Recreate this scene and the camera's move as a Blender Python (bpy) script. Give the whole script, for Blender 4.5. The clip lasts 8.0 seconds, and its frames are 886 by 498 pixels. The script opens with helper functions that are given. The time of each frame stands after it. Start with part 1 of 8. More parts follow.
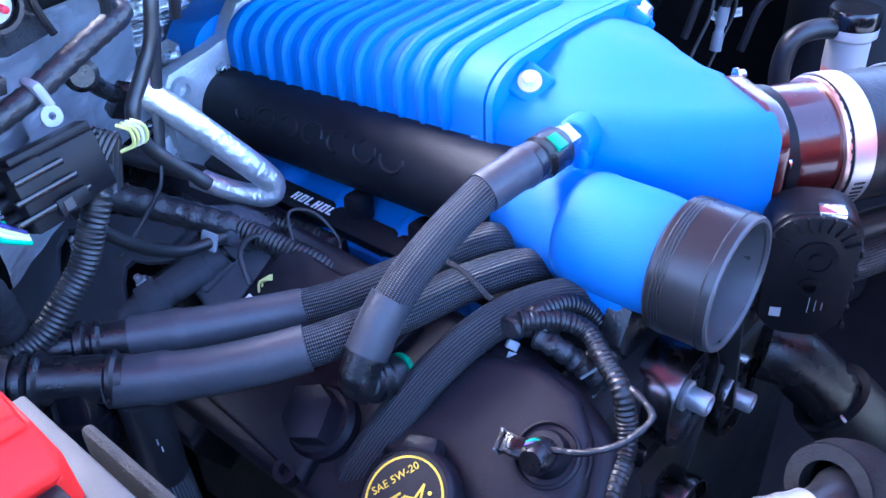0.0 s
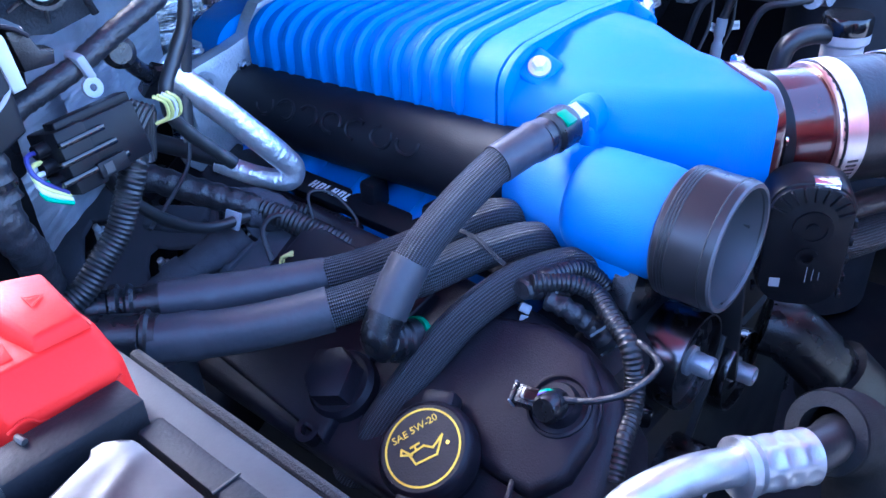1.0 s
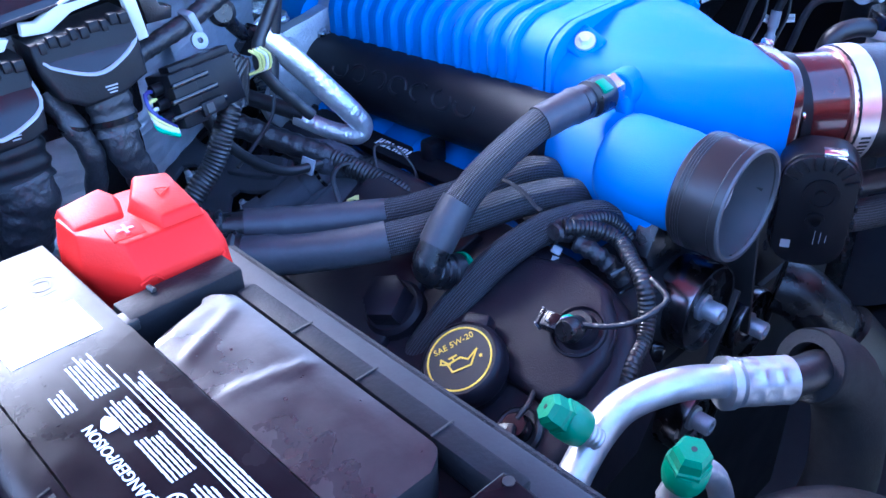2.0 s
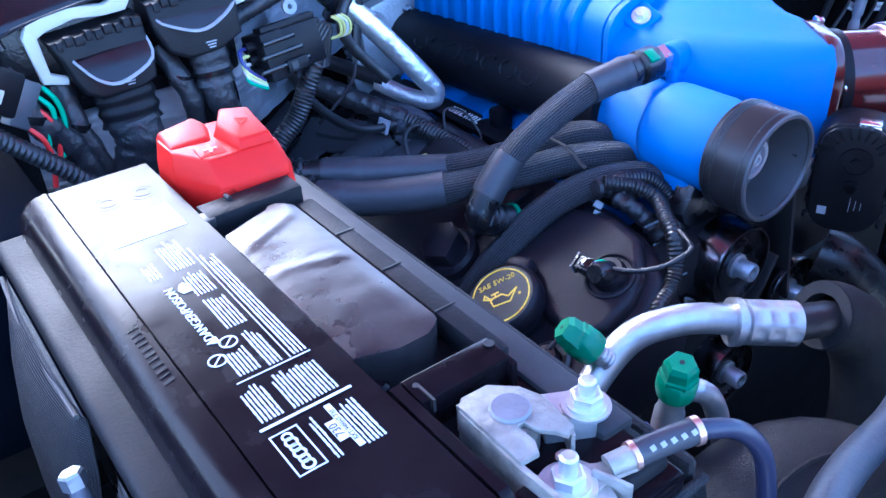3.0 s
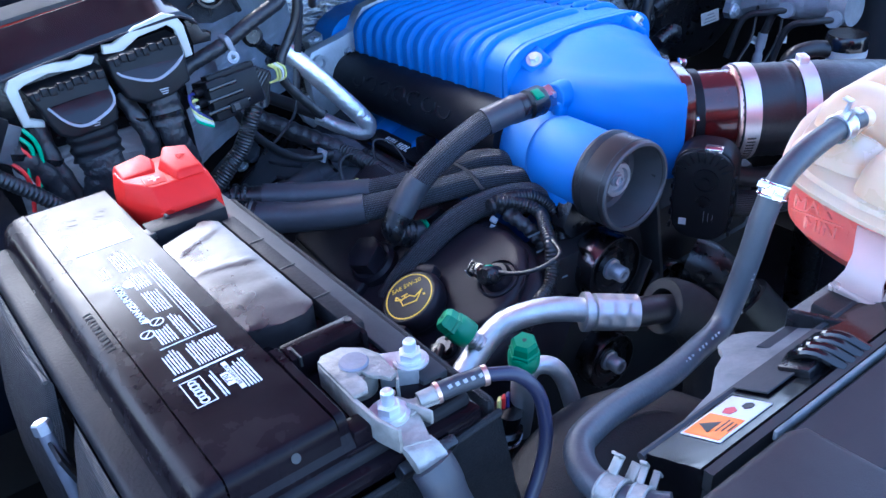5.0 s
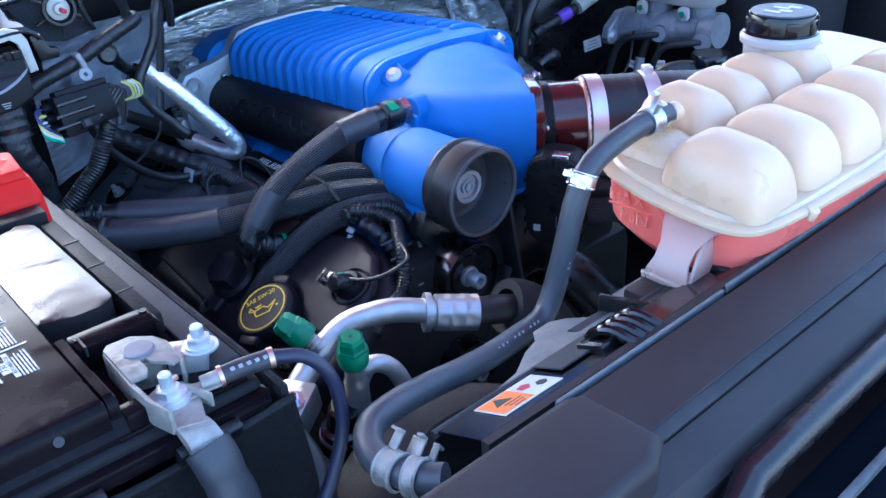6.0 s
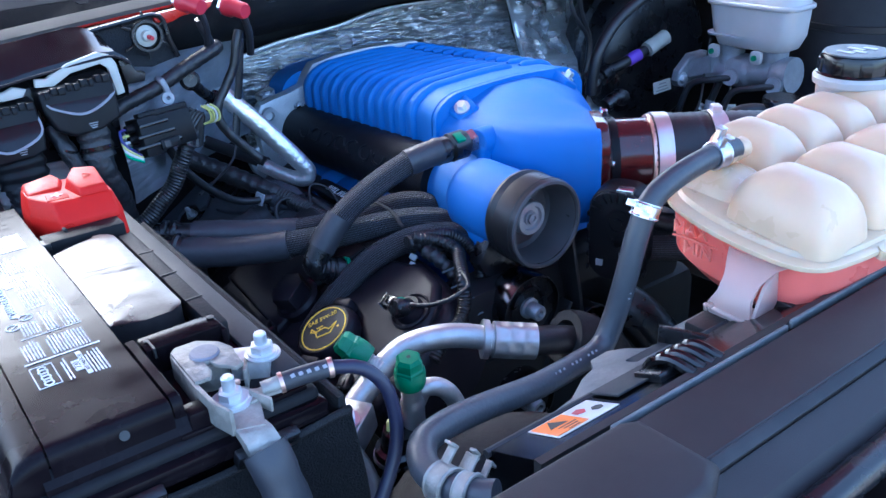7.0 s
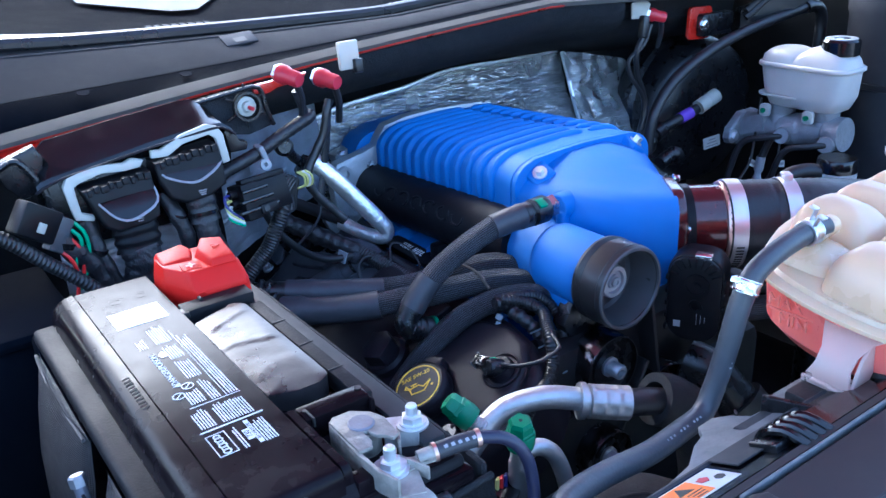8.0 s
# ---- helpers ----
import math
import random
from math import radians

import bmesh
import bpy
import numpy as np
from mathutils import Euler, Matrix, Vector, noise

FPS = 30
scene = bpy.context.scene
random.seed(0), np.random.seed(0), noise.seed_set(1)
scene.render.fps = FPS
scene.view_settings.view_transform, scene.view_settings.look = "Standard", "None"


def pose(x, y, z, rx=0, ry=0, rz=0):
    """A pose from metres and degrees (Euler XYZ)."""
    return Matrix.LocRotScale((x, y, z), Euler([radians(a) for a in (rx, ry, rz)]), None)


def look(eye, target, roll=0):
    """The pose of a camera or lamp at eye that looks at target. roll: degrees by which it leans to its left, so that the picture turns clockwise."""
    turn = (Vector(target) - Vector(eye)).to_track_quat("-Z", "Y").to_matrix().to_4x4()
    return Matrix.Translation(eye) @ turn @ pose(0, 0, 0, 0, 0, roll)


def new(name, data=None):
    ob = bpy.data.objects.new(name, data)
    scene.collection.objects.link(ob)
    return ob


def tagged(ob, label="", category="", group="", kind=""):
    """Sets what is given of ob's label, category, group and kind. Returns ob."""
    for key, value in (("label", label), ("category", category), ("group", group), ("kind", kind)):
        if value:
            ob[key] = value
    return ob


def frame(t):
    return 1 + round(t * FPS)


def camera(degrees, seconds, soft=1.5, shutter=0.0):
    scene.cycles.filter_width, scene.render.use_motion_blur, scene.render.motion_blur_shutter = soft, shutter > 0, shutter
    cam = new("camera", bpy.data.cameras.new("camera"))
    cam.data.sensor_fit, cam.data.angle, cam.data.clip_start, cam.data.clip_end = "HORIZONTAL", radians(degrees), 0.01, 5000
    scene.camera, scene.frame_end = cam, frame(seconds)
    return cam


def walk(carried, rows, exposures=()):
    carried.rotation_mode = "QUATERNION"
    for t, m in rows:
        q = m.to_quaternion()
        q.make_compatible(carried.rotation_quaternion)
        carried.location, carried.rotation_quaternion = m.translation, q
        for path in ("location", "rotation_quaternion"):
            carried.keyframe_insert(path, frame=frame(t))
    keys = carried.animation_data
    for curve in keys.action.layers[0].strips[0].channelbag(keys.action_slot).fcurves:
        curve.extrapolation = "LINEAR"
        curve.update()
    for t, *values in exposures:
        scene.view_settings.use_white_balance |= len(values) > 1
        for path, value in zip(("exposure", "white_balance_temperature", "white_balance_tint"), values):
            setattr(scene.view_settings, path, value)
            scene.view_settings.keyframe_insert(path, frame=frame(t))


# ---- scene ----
cam = camera(55.3, 8.0)
PATH = [
    (0, (-0.054, 0.007, 1.517), (1.169, 1.119, 0.39), -2.8),
    (0.5, (-0.063, 0.008, 1.501), (1.202, 1.149, 0.453), -2.7),
    (1, (-0.096, -0.015, 1.498), (1.162, 1.124, 0.439), -2.6),
    (1.5, (-0.121, -0.044, 1.504), (1.116, 1.096, 0.422), -1.7),
    (2, (-0.152, -0.082, 1.513), (0.997, 1.152, 0.438), -1.9),
    (2.2, (-0.157, -0.097, 1.514), (0.919, 1.196, 0.431), -2.7),
    (3.3, (-0.178, -0.185, 1.522), (0.781, 1.204, 0.449), -3.4),
    (3.5, (-0.18, -0.197, 1.528), (0.78, 1.193, 0.458), -3.3),
    (4, (-0.182, -0.24, 1.553), (0.781, 1.152, 0.487), -3.1),
    (4.2, (-0.186, -0.257, 1.563), (0.776, 1.144, 0.508), -3.7),
    (5.3, (-0.181, -0.314, 1.571), (0.862, 1.058, 0.558), -4.1),
    (5.5, (-0.162, -0.332, 1.567), (0.949, 1.014, 0.59), -3.5),
    (6, (-0.136, -0.361, 1.541), (1.0, 0.982, 0.589), -3.2),
    (6.5, (-0.131, -0.36, 1.524), (0.986, 1.021, 0.606), -2.5),
    (7, (-0.143, -0.37, 1.533), (0.911, 1.098, 0.677), -2.9),
    (7.5, (-0.165, -0.357, 1.566), (0.887, 1.151, 0.779), -2.9),
    (8, (-0.214, -0.353, 1.578), (0.832, 1.163, 0.799), -3.0),
]
walk(cam, [(t, look(eye, target, roll)) for t, eye, target, roll in PATH], [(0, 4.06, 4900, 20), (0.5, 3.88, 4820, 19), (1.2, 3.76, 4740, 18), (2, 3.70, 4680, 17), (4, 3.20, 4780, 14), (5.5, 3.08, 5160, 10), (6, 2.86, 5200, 9), (7, 2.80, 5180, 8), (8, 2.84, 5140, 8)])

# ---- world, sun ----
world = bpy.data.worlds.new("sky")
scene.world = world
world.use_nodes = True
wt = world.node_tree
sky = wt.nodes.new("ShaderNodeTexSky")
sky.sky_type, sky.sun_disc = "NISHITA", False
SUN_UP, SUN_ROUND = radians(40), radians(0)
sky.sun_elevation, sky.sun_rotation = SUN_UP, SUN_ROUND
sky.dust_density, sky.air_density = 3.0, 1.0
wt.links.new(sky.outputs[0], wt.nodes["Background"].inputs[0])
wt.nodes["Background"].inputs[1].default_value = 0.15
sun = new("sun", bpy.data.lights.new("sun", "SUN"))
sun.data.energy, sun.data.angle, sun.data.color = 0.55, radians(30), (1.0, 0.97, 0.93)
sun.matrix_basis = look((0.3, 0.2 + 6 * math.cos(SUN_UP), 1.2 + 6 * math.sin(SUN_UP)), (0.3, 0.2, 1.2))

# ---- materials ----


def mat(name, colour, rough=0.5, metal=0.0, vary=0.15, scale=60.0, bump=0.0, bump_scale=400.0, coat=0.0, trans=0.0, sss=0.0, coat_rough=0.08, alpha=1.0, spec=0.5, dust=0.0):
    m = bpy.data.materials.new(name)
    m.use_nodes = True
    nt = m.node_tree
    nd, ln = nt.nodes, nt.links
    b = nd["Principled BSDF"]
    tc = nd.new("ShaderNodeTexCoord")
    n1 = nd.new("ShaderNodeTexNoise")
    n1.inputs["Scale"].default_value, n1.inputs["Detail"].default_value = scale, 6
    n2 = nd.new("ShaderNodeTexNoise")
    n2.inputs["Scale"].default_value, n2.inputs["Detail"].default_value = scale / 7, 3
    ln.new(tc.outputs["Object"], n1.inputs["Vector"])
    ln.new(tc.outputs["Object"], n2.inputs["Vector"])
    add = nd.new("ShaderNodeMath")
    add.operation = "ADD"
    ln.new(n1.outputs[0], add.inputs[0])
    ln.new(n2.outputs[0], add.inputs[1])
    rng = nd.new("ShaderNodeMapRange")
    rng.inputs[1].default_value, rng.inputs[2].default_value = 0.6, 1.4
    rng.inputs[3].default_value, rng.inputs[4].default_value = 1 - vary, 1 + vary
    ln.new(add.outputs[0], rng.inputs[0])
    mul = nd.new("ShaderNodeMix")
    mul.data_type, mul.blend_type = "RGBA", "MULTIPLY"
    mul.inputs[0].default_value = 1.0
    mul.inputs[6].default_value = (*colour, 1)
    ln.new(rng.outputs[0], mul.inputs[7])
    out = mul.outputs[2]
    if dust:
        dr = nd.new("ShaderNodeMapRange")
        dr.inputs[1].default_value, dr.inputs[2].default_value = 0.45, 0.75
        dr.inputs[3].default_value, dr.inputs[4].default_value = 0.0, dust
        n3 = nd.new("ShaderNodeTexNoise")
        n3.inputs["Scale"].default_value, n3.inputs["Detail"].default_value = scale / 3, 10
        n3.inputs["Roughness"].default_value = 0.7
        ln.new(tc.outputs["Object"], n3.inputs["Vector"])
        ln.new(n3.outputs[0], dr.inputs[0])
        dm = nd.new("ShaderNodeMix")
        dm.data_type = "RGBA"
        ln.new(dr.outputs[0], dm.inputs[0])
        ln.new(out, dm.inputs[6])
        dm.inputs[7].default_value = (0.28, 0.26, 0.24, 1)
        out = dm.outputs[2]
    ln.new(out, b.inputs["Base Color"])
    rr = nd.new("ShaderNodeMapRange")
    rr.inputs[1].default_value, rr.inputs[2].default_value = 0.7, 1.3
    rr.inputs[3].default_value, rr.inputs[4].default_value = max(0.02, rough - 0.08), min(1, rough + 0.1)
    ln.new(add.outputs[0], rr.inputs[0])
    ln.new(rr.outputs[0], b.inputs["Roughness"])
    b.inputs["Metallic"].default_value = metal
    b.inputs["Coat Weight"].default_value = coat
    b.inputs["Coat Roughness"].default_value = coat_rough
    b.inputs["Transmission Weight"].default_value = trans
    b.inputs["Specular IOR Level"].default_value = spec
    b.inputs["Alpha"].default_value = alpha
    if sss:
        b.inputs["Subsurface Weight"].default_value = sss
        b.inputs["Subsurface Radius"].default_value = (0.02, 0.014, 0.01)
        b.inputs["Subsurface Scale"].default_value = 1.0
    if bump:
        nb = nd.new("ShaderNodeTexNoise")
        nb.inputs["Scale"].default_value, nb.inputs["Detail"].default_value = bump_scale, 4
        ln.new(tc.outputs["Object"], nb.inputs["Vector"])
        bp = nd.new("ShaderNodeBump")
        bp.inputs["Strength"].default_value, bp.inputs["Distance"].default_value = bump, 0.002
        ln.new(nb.outputs[0], bp.inputs["Height"])
        ln.new(bp.outputs[0], b.inputs["Normal"])
    return m


def braid_mat(name, dark, light, around, rough=0.45):
    """Woven sleeve: two crossing sets of strands, laid out on the tube's own lengthwise coordinates."""
    m = mat(name, dark, rough, vary=0.2, scale=120)
    nt = m.node_tree
    nd, ln = nt.nodes, nt.links
    uv = nd.new("ShaderNodeUVMap")
    sep = nd.new("ShaderNodeSeparateXYZ")
    ln.new(uv.outputs[0], sep.inputs[0])
    waves = []
    for sign in (1, -1):
        c = nd.new("ShaderNodeMath")
        c.operation = "MULTIPLY_ADD"
        ln.new(sep.outputs["Y"], c.inputs[0])
        c.inputs[1].default_value = sign * 1.75
        ln.new(sep.outputs["X"], c.inputs[2])
        k = nd.new("ShaderNodeMath")
        k.operation = "MULTIPLY"
        ln.new(c.outputs[0], k.inputs[0])
        k.inputs[1].default_value = 2 * math.pi * around
        s = nd.new("ShaderNodeMath")
        s.operation = "SINE"
        ln.new(k.outputs[0], s.inputs[0])
        waves.append(s)
    p = nd.new("ShaderNodeMath")
    p.operation = "MULTIPLY"
    ln.new(waves[0].outputs[0], p.inputs[0])
    ln.new(waves[1].outputs[0], p.inputs[1])
    r = nd.new("ShaderNodeMapRange")
    r.inputs[1].default_value, r.inputs[2].default_value = 0.05, 0.8
    ln.new(p.outputs[0], r.inputs[0])
    mx = nd.new("ShaderNodeMix")
    mx.data_type = "RGBA"
    ln.new(r.outputs[0], mx.inputs[0])
    mx.inputs[6].default_value, mx.inputs[7].default_value = (*dark, 1), (*light, 1)
    b = nd["Principled BSDF"]
    ln.new(mx.outputs[2], b.inputs["Base Color"])
    bp = nd.new("ShaderNodeBump")
    bp.inputs["Strength"].default_value, bp.inputs["Distance"].default_value = 0.7, 0.0012
    ln.new(p.outputs[0], bp.inputs["Height"])
    ln.new(bp.outputs[0], b.inputs["Normal"])
    return m


BLUE = mat("blue_powder_coat", (0.036, 0.150, 0.45), 0.58, vary=0.08, scale=40, bump=0.20, bump_scale=1100, coat=0.02, coat_rough=0.4, spec=0.20)
CAST = mat("cast_aluminium", (0.50, 0.52, 0.54), 0.5, 0.75, vary=0.2, scale=70, bump=0.4, bump_scale=350)
ALU = mat("drawn_aluminium", (0.50, 0.50, 0.50), 0.46, 0.9, vary=0.22, scale=90, bump=0.25, bump_scale=260)
ZINC = mat("zinc_plated_steel", (0.62, 0.64, 0.68), 0.32, 1.0, vary=0.2, scale=140, bump=0.1)
STEEL = mat("bright_steel", (0.72, 0.72, 0.74), 0.22, 1.0, vary=0.1, scale=100)
DULL = mat("dull_grey_metal", (0.42, 0.43, 0.46), 0.5, 0.8, vary=0.25, scale=90, bump=0.25, bump_scale=350)
LEAD = mat("lead_post", (0.22, 0.22, 0.25), 0.55, 0.6, vary=0.25, scale=120, bump=0.2)
TINNED = mat("tinned_clamp", (0.31, 0.295, 0.26), 0.54, 0.5, vary=0.6, scale=110, bump=0.7, bump_scale=180, dust=0.5)
BLACK_CRINKLE = mat("black_crinkle_coat", (0.0075, 0.0078, 0.0105), 0.48, vary=0.15, scale=60, bump=0.14, bump_scale=900, spec=0.2)
BLACK = mat("black_plastic", (0.0065, 0.0065, 0.008), 0.29, vary=0.25, scale=70, bump=0.20, bump_scale=700, dust=0.018)
COVER = mat("moulded_black_plastic", (0.0095, 0.0078, 0.0118), 0.42, vary=0.3, scale=40, bump=0.16, bump_scale=900, dust=0.022, spec=0.24)
GLOSS = mat("glossy_black_plastic", (0.0045, 0.0045, 0.0055), 0.17, vary=0.25, scale=50, bump=0.06, bump_scale=90, dust=0.012)
BATTERY = mat("battery_case_plastic", (0.0060, 0.0042, 0.0058), 0.22, vary=0.4, scale=60, bump=0.16, bump_scale=16, dust=0.018, spec=0.085)
RIM = mat("worn_grey_rim_plastic", (0.010, 0.010, 0.012), 0.55, vary=0.3, scale=45, bump=0.15, bump_scale=500, dust=0.03, spec=0.14)
ZINC_PALE = mat("pale_zinc", (0.60, 0.62, 0.64), 0.40, 0.7, vary=0.25, scale=120, bump=0.2, bump_scale=300, dust=0.12)
VENT = mat("scuffed_vent_plastic", (0.012, 0.010, 0.012), 0.33, vary=0.4, scale=50, bump=0.12, bump_scale=90, dust=0.10, spec=0.5)
SOFT = mat("soft_black_cloth", (0.010, 0.010, 0.012), 0.85, vary=0.25, scale=200, bump=0.6, bump_scale=900)
RUBBER = mat("black_rubber", (0.0095, 0.0095, 0.0115), 0.42, vary=0.2, scale=60, bump=0.14, bump_scale=400, dust=0.018)
HOSE = mat("grey_rubber_hose", (0.045, 0.049, 0.058), 0.42, vary=0.15, scale=70, bump=0.12, bump_scale=400, dust=0.06)
SHRINK = mat("grey_shrink_sleeve", (0.030, 0.031, 0.038), 0.44, vary=0.15, scale=60, bump=0.18, bump_scale=200, dust=0.07)
CLOTH = mat("matt_cloth_tape", (0.048, 0.050, 0.060), 0.82, vary=0.2, scale=90, bump=0.35, bump_scale=700, dust=0.06, spec=0.25)
SPLASH = mat("matt_splash_plastic", (0.056, 0.060, 0.072), 0.62, vary=0.2, scale=60, bump=0.12, bump_scale=900, dust=0.08, spec=0.3)
WASHER = mat("pale_washer_channel", (0.20, 0.21, 0.23), 0.6, vary=0.2, scale=40)
CASTING = mat("grey_cast_aluminium", (0.30, 0.31, 0.33), 0.55, 0.6, vary=0.25, scale=80, bump=0.5, bump_scale=260, dust=0.2)
PLUG = mat("satin_black_connector_plastic", (0.0060, 0.0060, 0.0075), 0.38, vary=0.25, scale=70, bump=0.1, bump_scale=700, dust=0.012, spec=0.16)
BAND = mat("stainless_band", (0.74, 0.69, 0.68), 0.42, 0.9, vary=0.12, scale=90)
TAPE = mat("black_cloth_tape", (0.0115, 0.0115, 0.0145), 0.42, vary=0.35, scale=90, bump=0.8, bump_scale=170, dust=0.015)
CONDUIT = mat("black_conduit", (0.013, 0.013, 0.014), 0.38, vary=0.2, scale=80)
FOAM = mat("black_foam_sleeve", (0.010, 0.010, 0.011), 0.75, vary=0.2, scale=150, bump=0.4, bump_scale=900)
BRAID = braid_mat("braided_sleeve", (0.0035, 0.0035, 0.0045), (0.13, 0.135, 0.155), 18, 0.38)
MESH = braid_mat("woven_mesh_cloth", (0.007, 0.007, 0.009), (0.034, 0.035, 0.040), 40)
RED = mat("red_plastic", (0.56, 0.012, 0.008), 0.48, vary=0.06, scale=60, bump=0.1, bump_scale=700, sss=0.1, dust=0.01, spec=0.18)
PINKISH = mat("worn_red_plastic", (0.70, 0.16, 0.15), 0.45, vary=0.1)
BODY_RED = mat("red_body_paint", (0.50, 0.018, 0.010), 0.3, vary=0.05, coat=0.6)
TUBE_RED = mat("dark_red_coated_tube", (0.05, 0.005, 0.006), 0.25, vary=0.1, scale=60, coat=0.5)
CAP_RED = mat("red_plug_plastic", (0.45, 0.02, 0.035), 0.35, vary=0.08)
FOIL_TIGHT = mat("foil_sleeve", (0.92, 0.92, 0.92), 0.36, 0.9, vary=0.10, scale=120, bump=0.5, bump_scale=240)
GREEN = mat("green_plastic", (0.012, 0.19, 0.085), 0.42, vary=0.15, scale=90, bump=0.15)
GREEN_CLIP = mat("green_clip_plastic", (0.01, 0.22, 0.10), 0.4, vary=0.1)
WHITE = mat("white_plastic", (0.42, 0.41, 0.36), 0.45, vary=0.06, sss=0.1)
TANK = mat("translucent_tank_plastic", (0.69, 0.49, 0.315), 0.34, vary=0.12, scale=25, bump=0.08, bump_scale=200, sss=0.6, dust=0.06)
TANK_LOW = mat("tank_wall_with_coolant", (0.90, 0.18, 0.14), 0.32, vary=0.10, scale=25, bump=0.05, bump_scale=200, sss=0.5)
TANK_CLEAR = mat("milky_tank_bracket", (0.90, 0.72, 0.64), 0.32, vary=0.05, scale=40, trans=0.68)
MILK = mat("milky_reservoir_plastic", (0.44, 0.42, 0.41), 0.38, vary=0.08, scale=40, sss=0.4)
PINK = mat("pink_fluid_wall", (0.75, 0.30, 0.28), 0.35, vary=0.1, sss=0.4)
PRINT = mat("white_print", (0.72, 0.72, 0.72), 0.5, vary=0.06)
GREYPRINT = mat("grey_print", (0.30, 0.30, 0.31), 0.5, vary=0.1)
YELLOW = mat("yellow_print", (0.72, 0.48, 0.02), 0.5, vary=0.08)
ORANGE = mat("orange_print", (0.85, 0.20, 0.02), 0.45, vary=0.05)
PAPER = mat("label_paper", (0.60, 0.60, 0.58), 0.4, vary=0.04)
INK = mat("black_ink", (0.02, 0.02, 0.02), 0.5, vary=0.1)
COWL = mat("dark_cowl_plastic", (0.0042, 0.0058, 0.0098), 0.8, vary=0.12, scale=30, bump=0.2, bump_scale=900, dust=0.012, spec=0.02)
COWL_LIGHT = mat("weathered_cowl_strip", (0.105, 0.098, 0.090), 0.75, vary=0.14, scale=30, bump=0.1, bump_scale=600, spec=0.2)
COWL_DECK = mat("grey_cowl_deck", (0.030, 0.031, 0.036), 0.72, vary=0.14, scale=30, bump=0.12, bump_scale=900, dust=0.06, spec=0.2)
FELT = mat("matt_black_felt", (0.026, 0.028, 0.033), 0.9, vary=0.25, scale=60, bump=0.6, bump_scale=500, dust=0.05, spec=0.2)
PANEL = mat("satin_black_panel", (0.024, 0.020, 0.022), 0.52, vary=0.14, scale=25, bump=0.10, bump_scale=1500, dust=0.05, spec=0.3)
GASKET = mat("black_seal_rubber", (0.012, 0.012, 0.014), 0.30, vary=0.1)
TRAY = mat("grey_tray_plastic", (0.030, 0.032, 0.036), 0.55, vary=0.25, scale=30, bump=0.06, bump_scale=700, dust=0.10, spec=0.25)
DUSTY = mat("dusty_grey_steel", (0.12, 0.13, 0.135), 0.6, vary=0.5, scale=70, bump=0.3, bump_scale=300, dust=0.5)
PURPLE = mat("purple_tag", (0.16, 0.06, 0.45), 0.4, vary=0.05)
BLUEWIRE = mat("blue_wire", (0.03, 0.03, 0.16), 0.4, vary=0.05)
NAVY = mat("blue_black_cable", (0.016, 0.017, 0.04), 0.4, vary=0.05)
YWIRE = mat("yellow_wire", (0.55, 0.53, 0.17), 0.4, vary=0.05)
REDWIRE = mat("red_wire", (0.55, 0.02, 0.02), 0.4, vary=0.05)
GREENWIRE = mat("green_wire", (0.02, 0.33, 0.16), 0.4, vary=0.05)
WHITEWIRE = mat("white_wire", (0.6, 0.6, 0.6), 0.4, vary=0.05)
GREYPL = mat("grey_connector_plastic", (0.25, 0.26, 0.28), 0.4, vary=0.1)
DARK = mat("dark_painted_metal", (0.0075, 0.0075, 0.009), 0.6, vary=0.4, scale=25, dust=0.03, spec=0.35)
HOOD = mat("dark_red_hood_underside", (0.33, 0.013, 0.052), 0.5, vary=0.1, scale=5)
# ground colour raised so that it reflects fill light into the bay
BOUNCE_GROUND = mat("pale_bounce_ground", (0.34, 0.33, 0.31), 0.9, vary=0.3, scale=20, bump=0.5, bump_scale=200)
PULLEY = mat("black_anodised_pulley", (0.030, 0.028, 0.029), 0.33, 0.45, vary=0.12, scale=90)
IDLER = mat("dark_polished_wheel", (0.15, 0.14, 0.145), 0.24, 1.0, vary=0.15, scale=90)
PULLEY_IN = mat("machined_dark_bore", (0.075, 0.074, 0.080), 0.48, 0.35, vary=0.1, scale=90)
BELT = mat("ribbed_belt_rubber", (0.014, 0.014, 0.015), 0.5, vary=0.1)
COPPER = mat("pinkish_brass", (0.72, 0.48, 0.40), 0.35, 0.9, vary=0.2, scale=150)


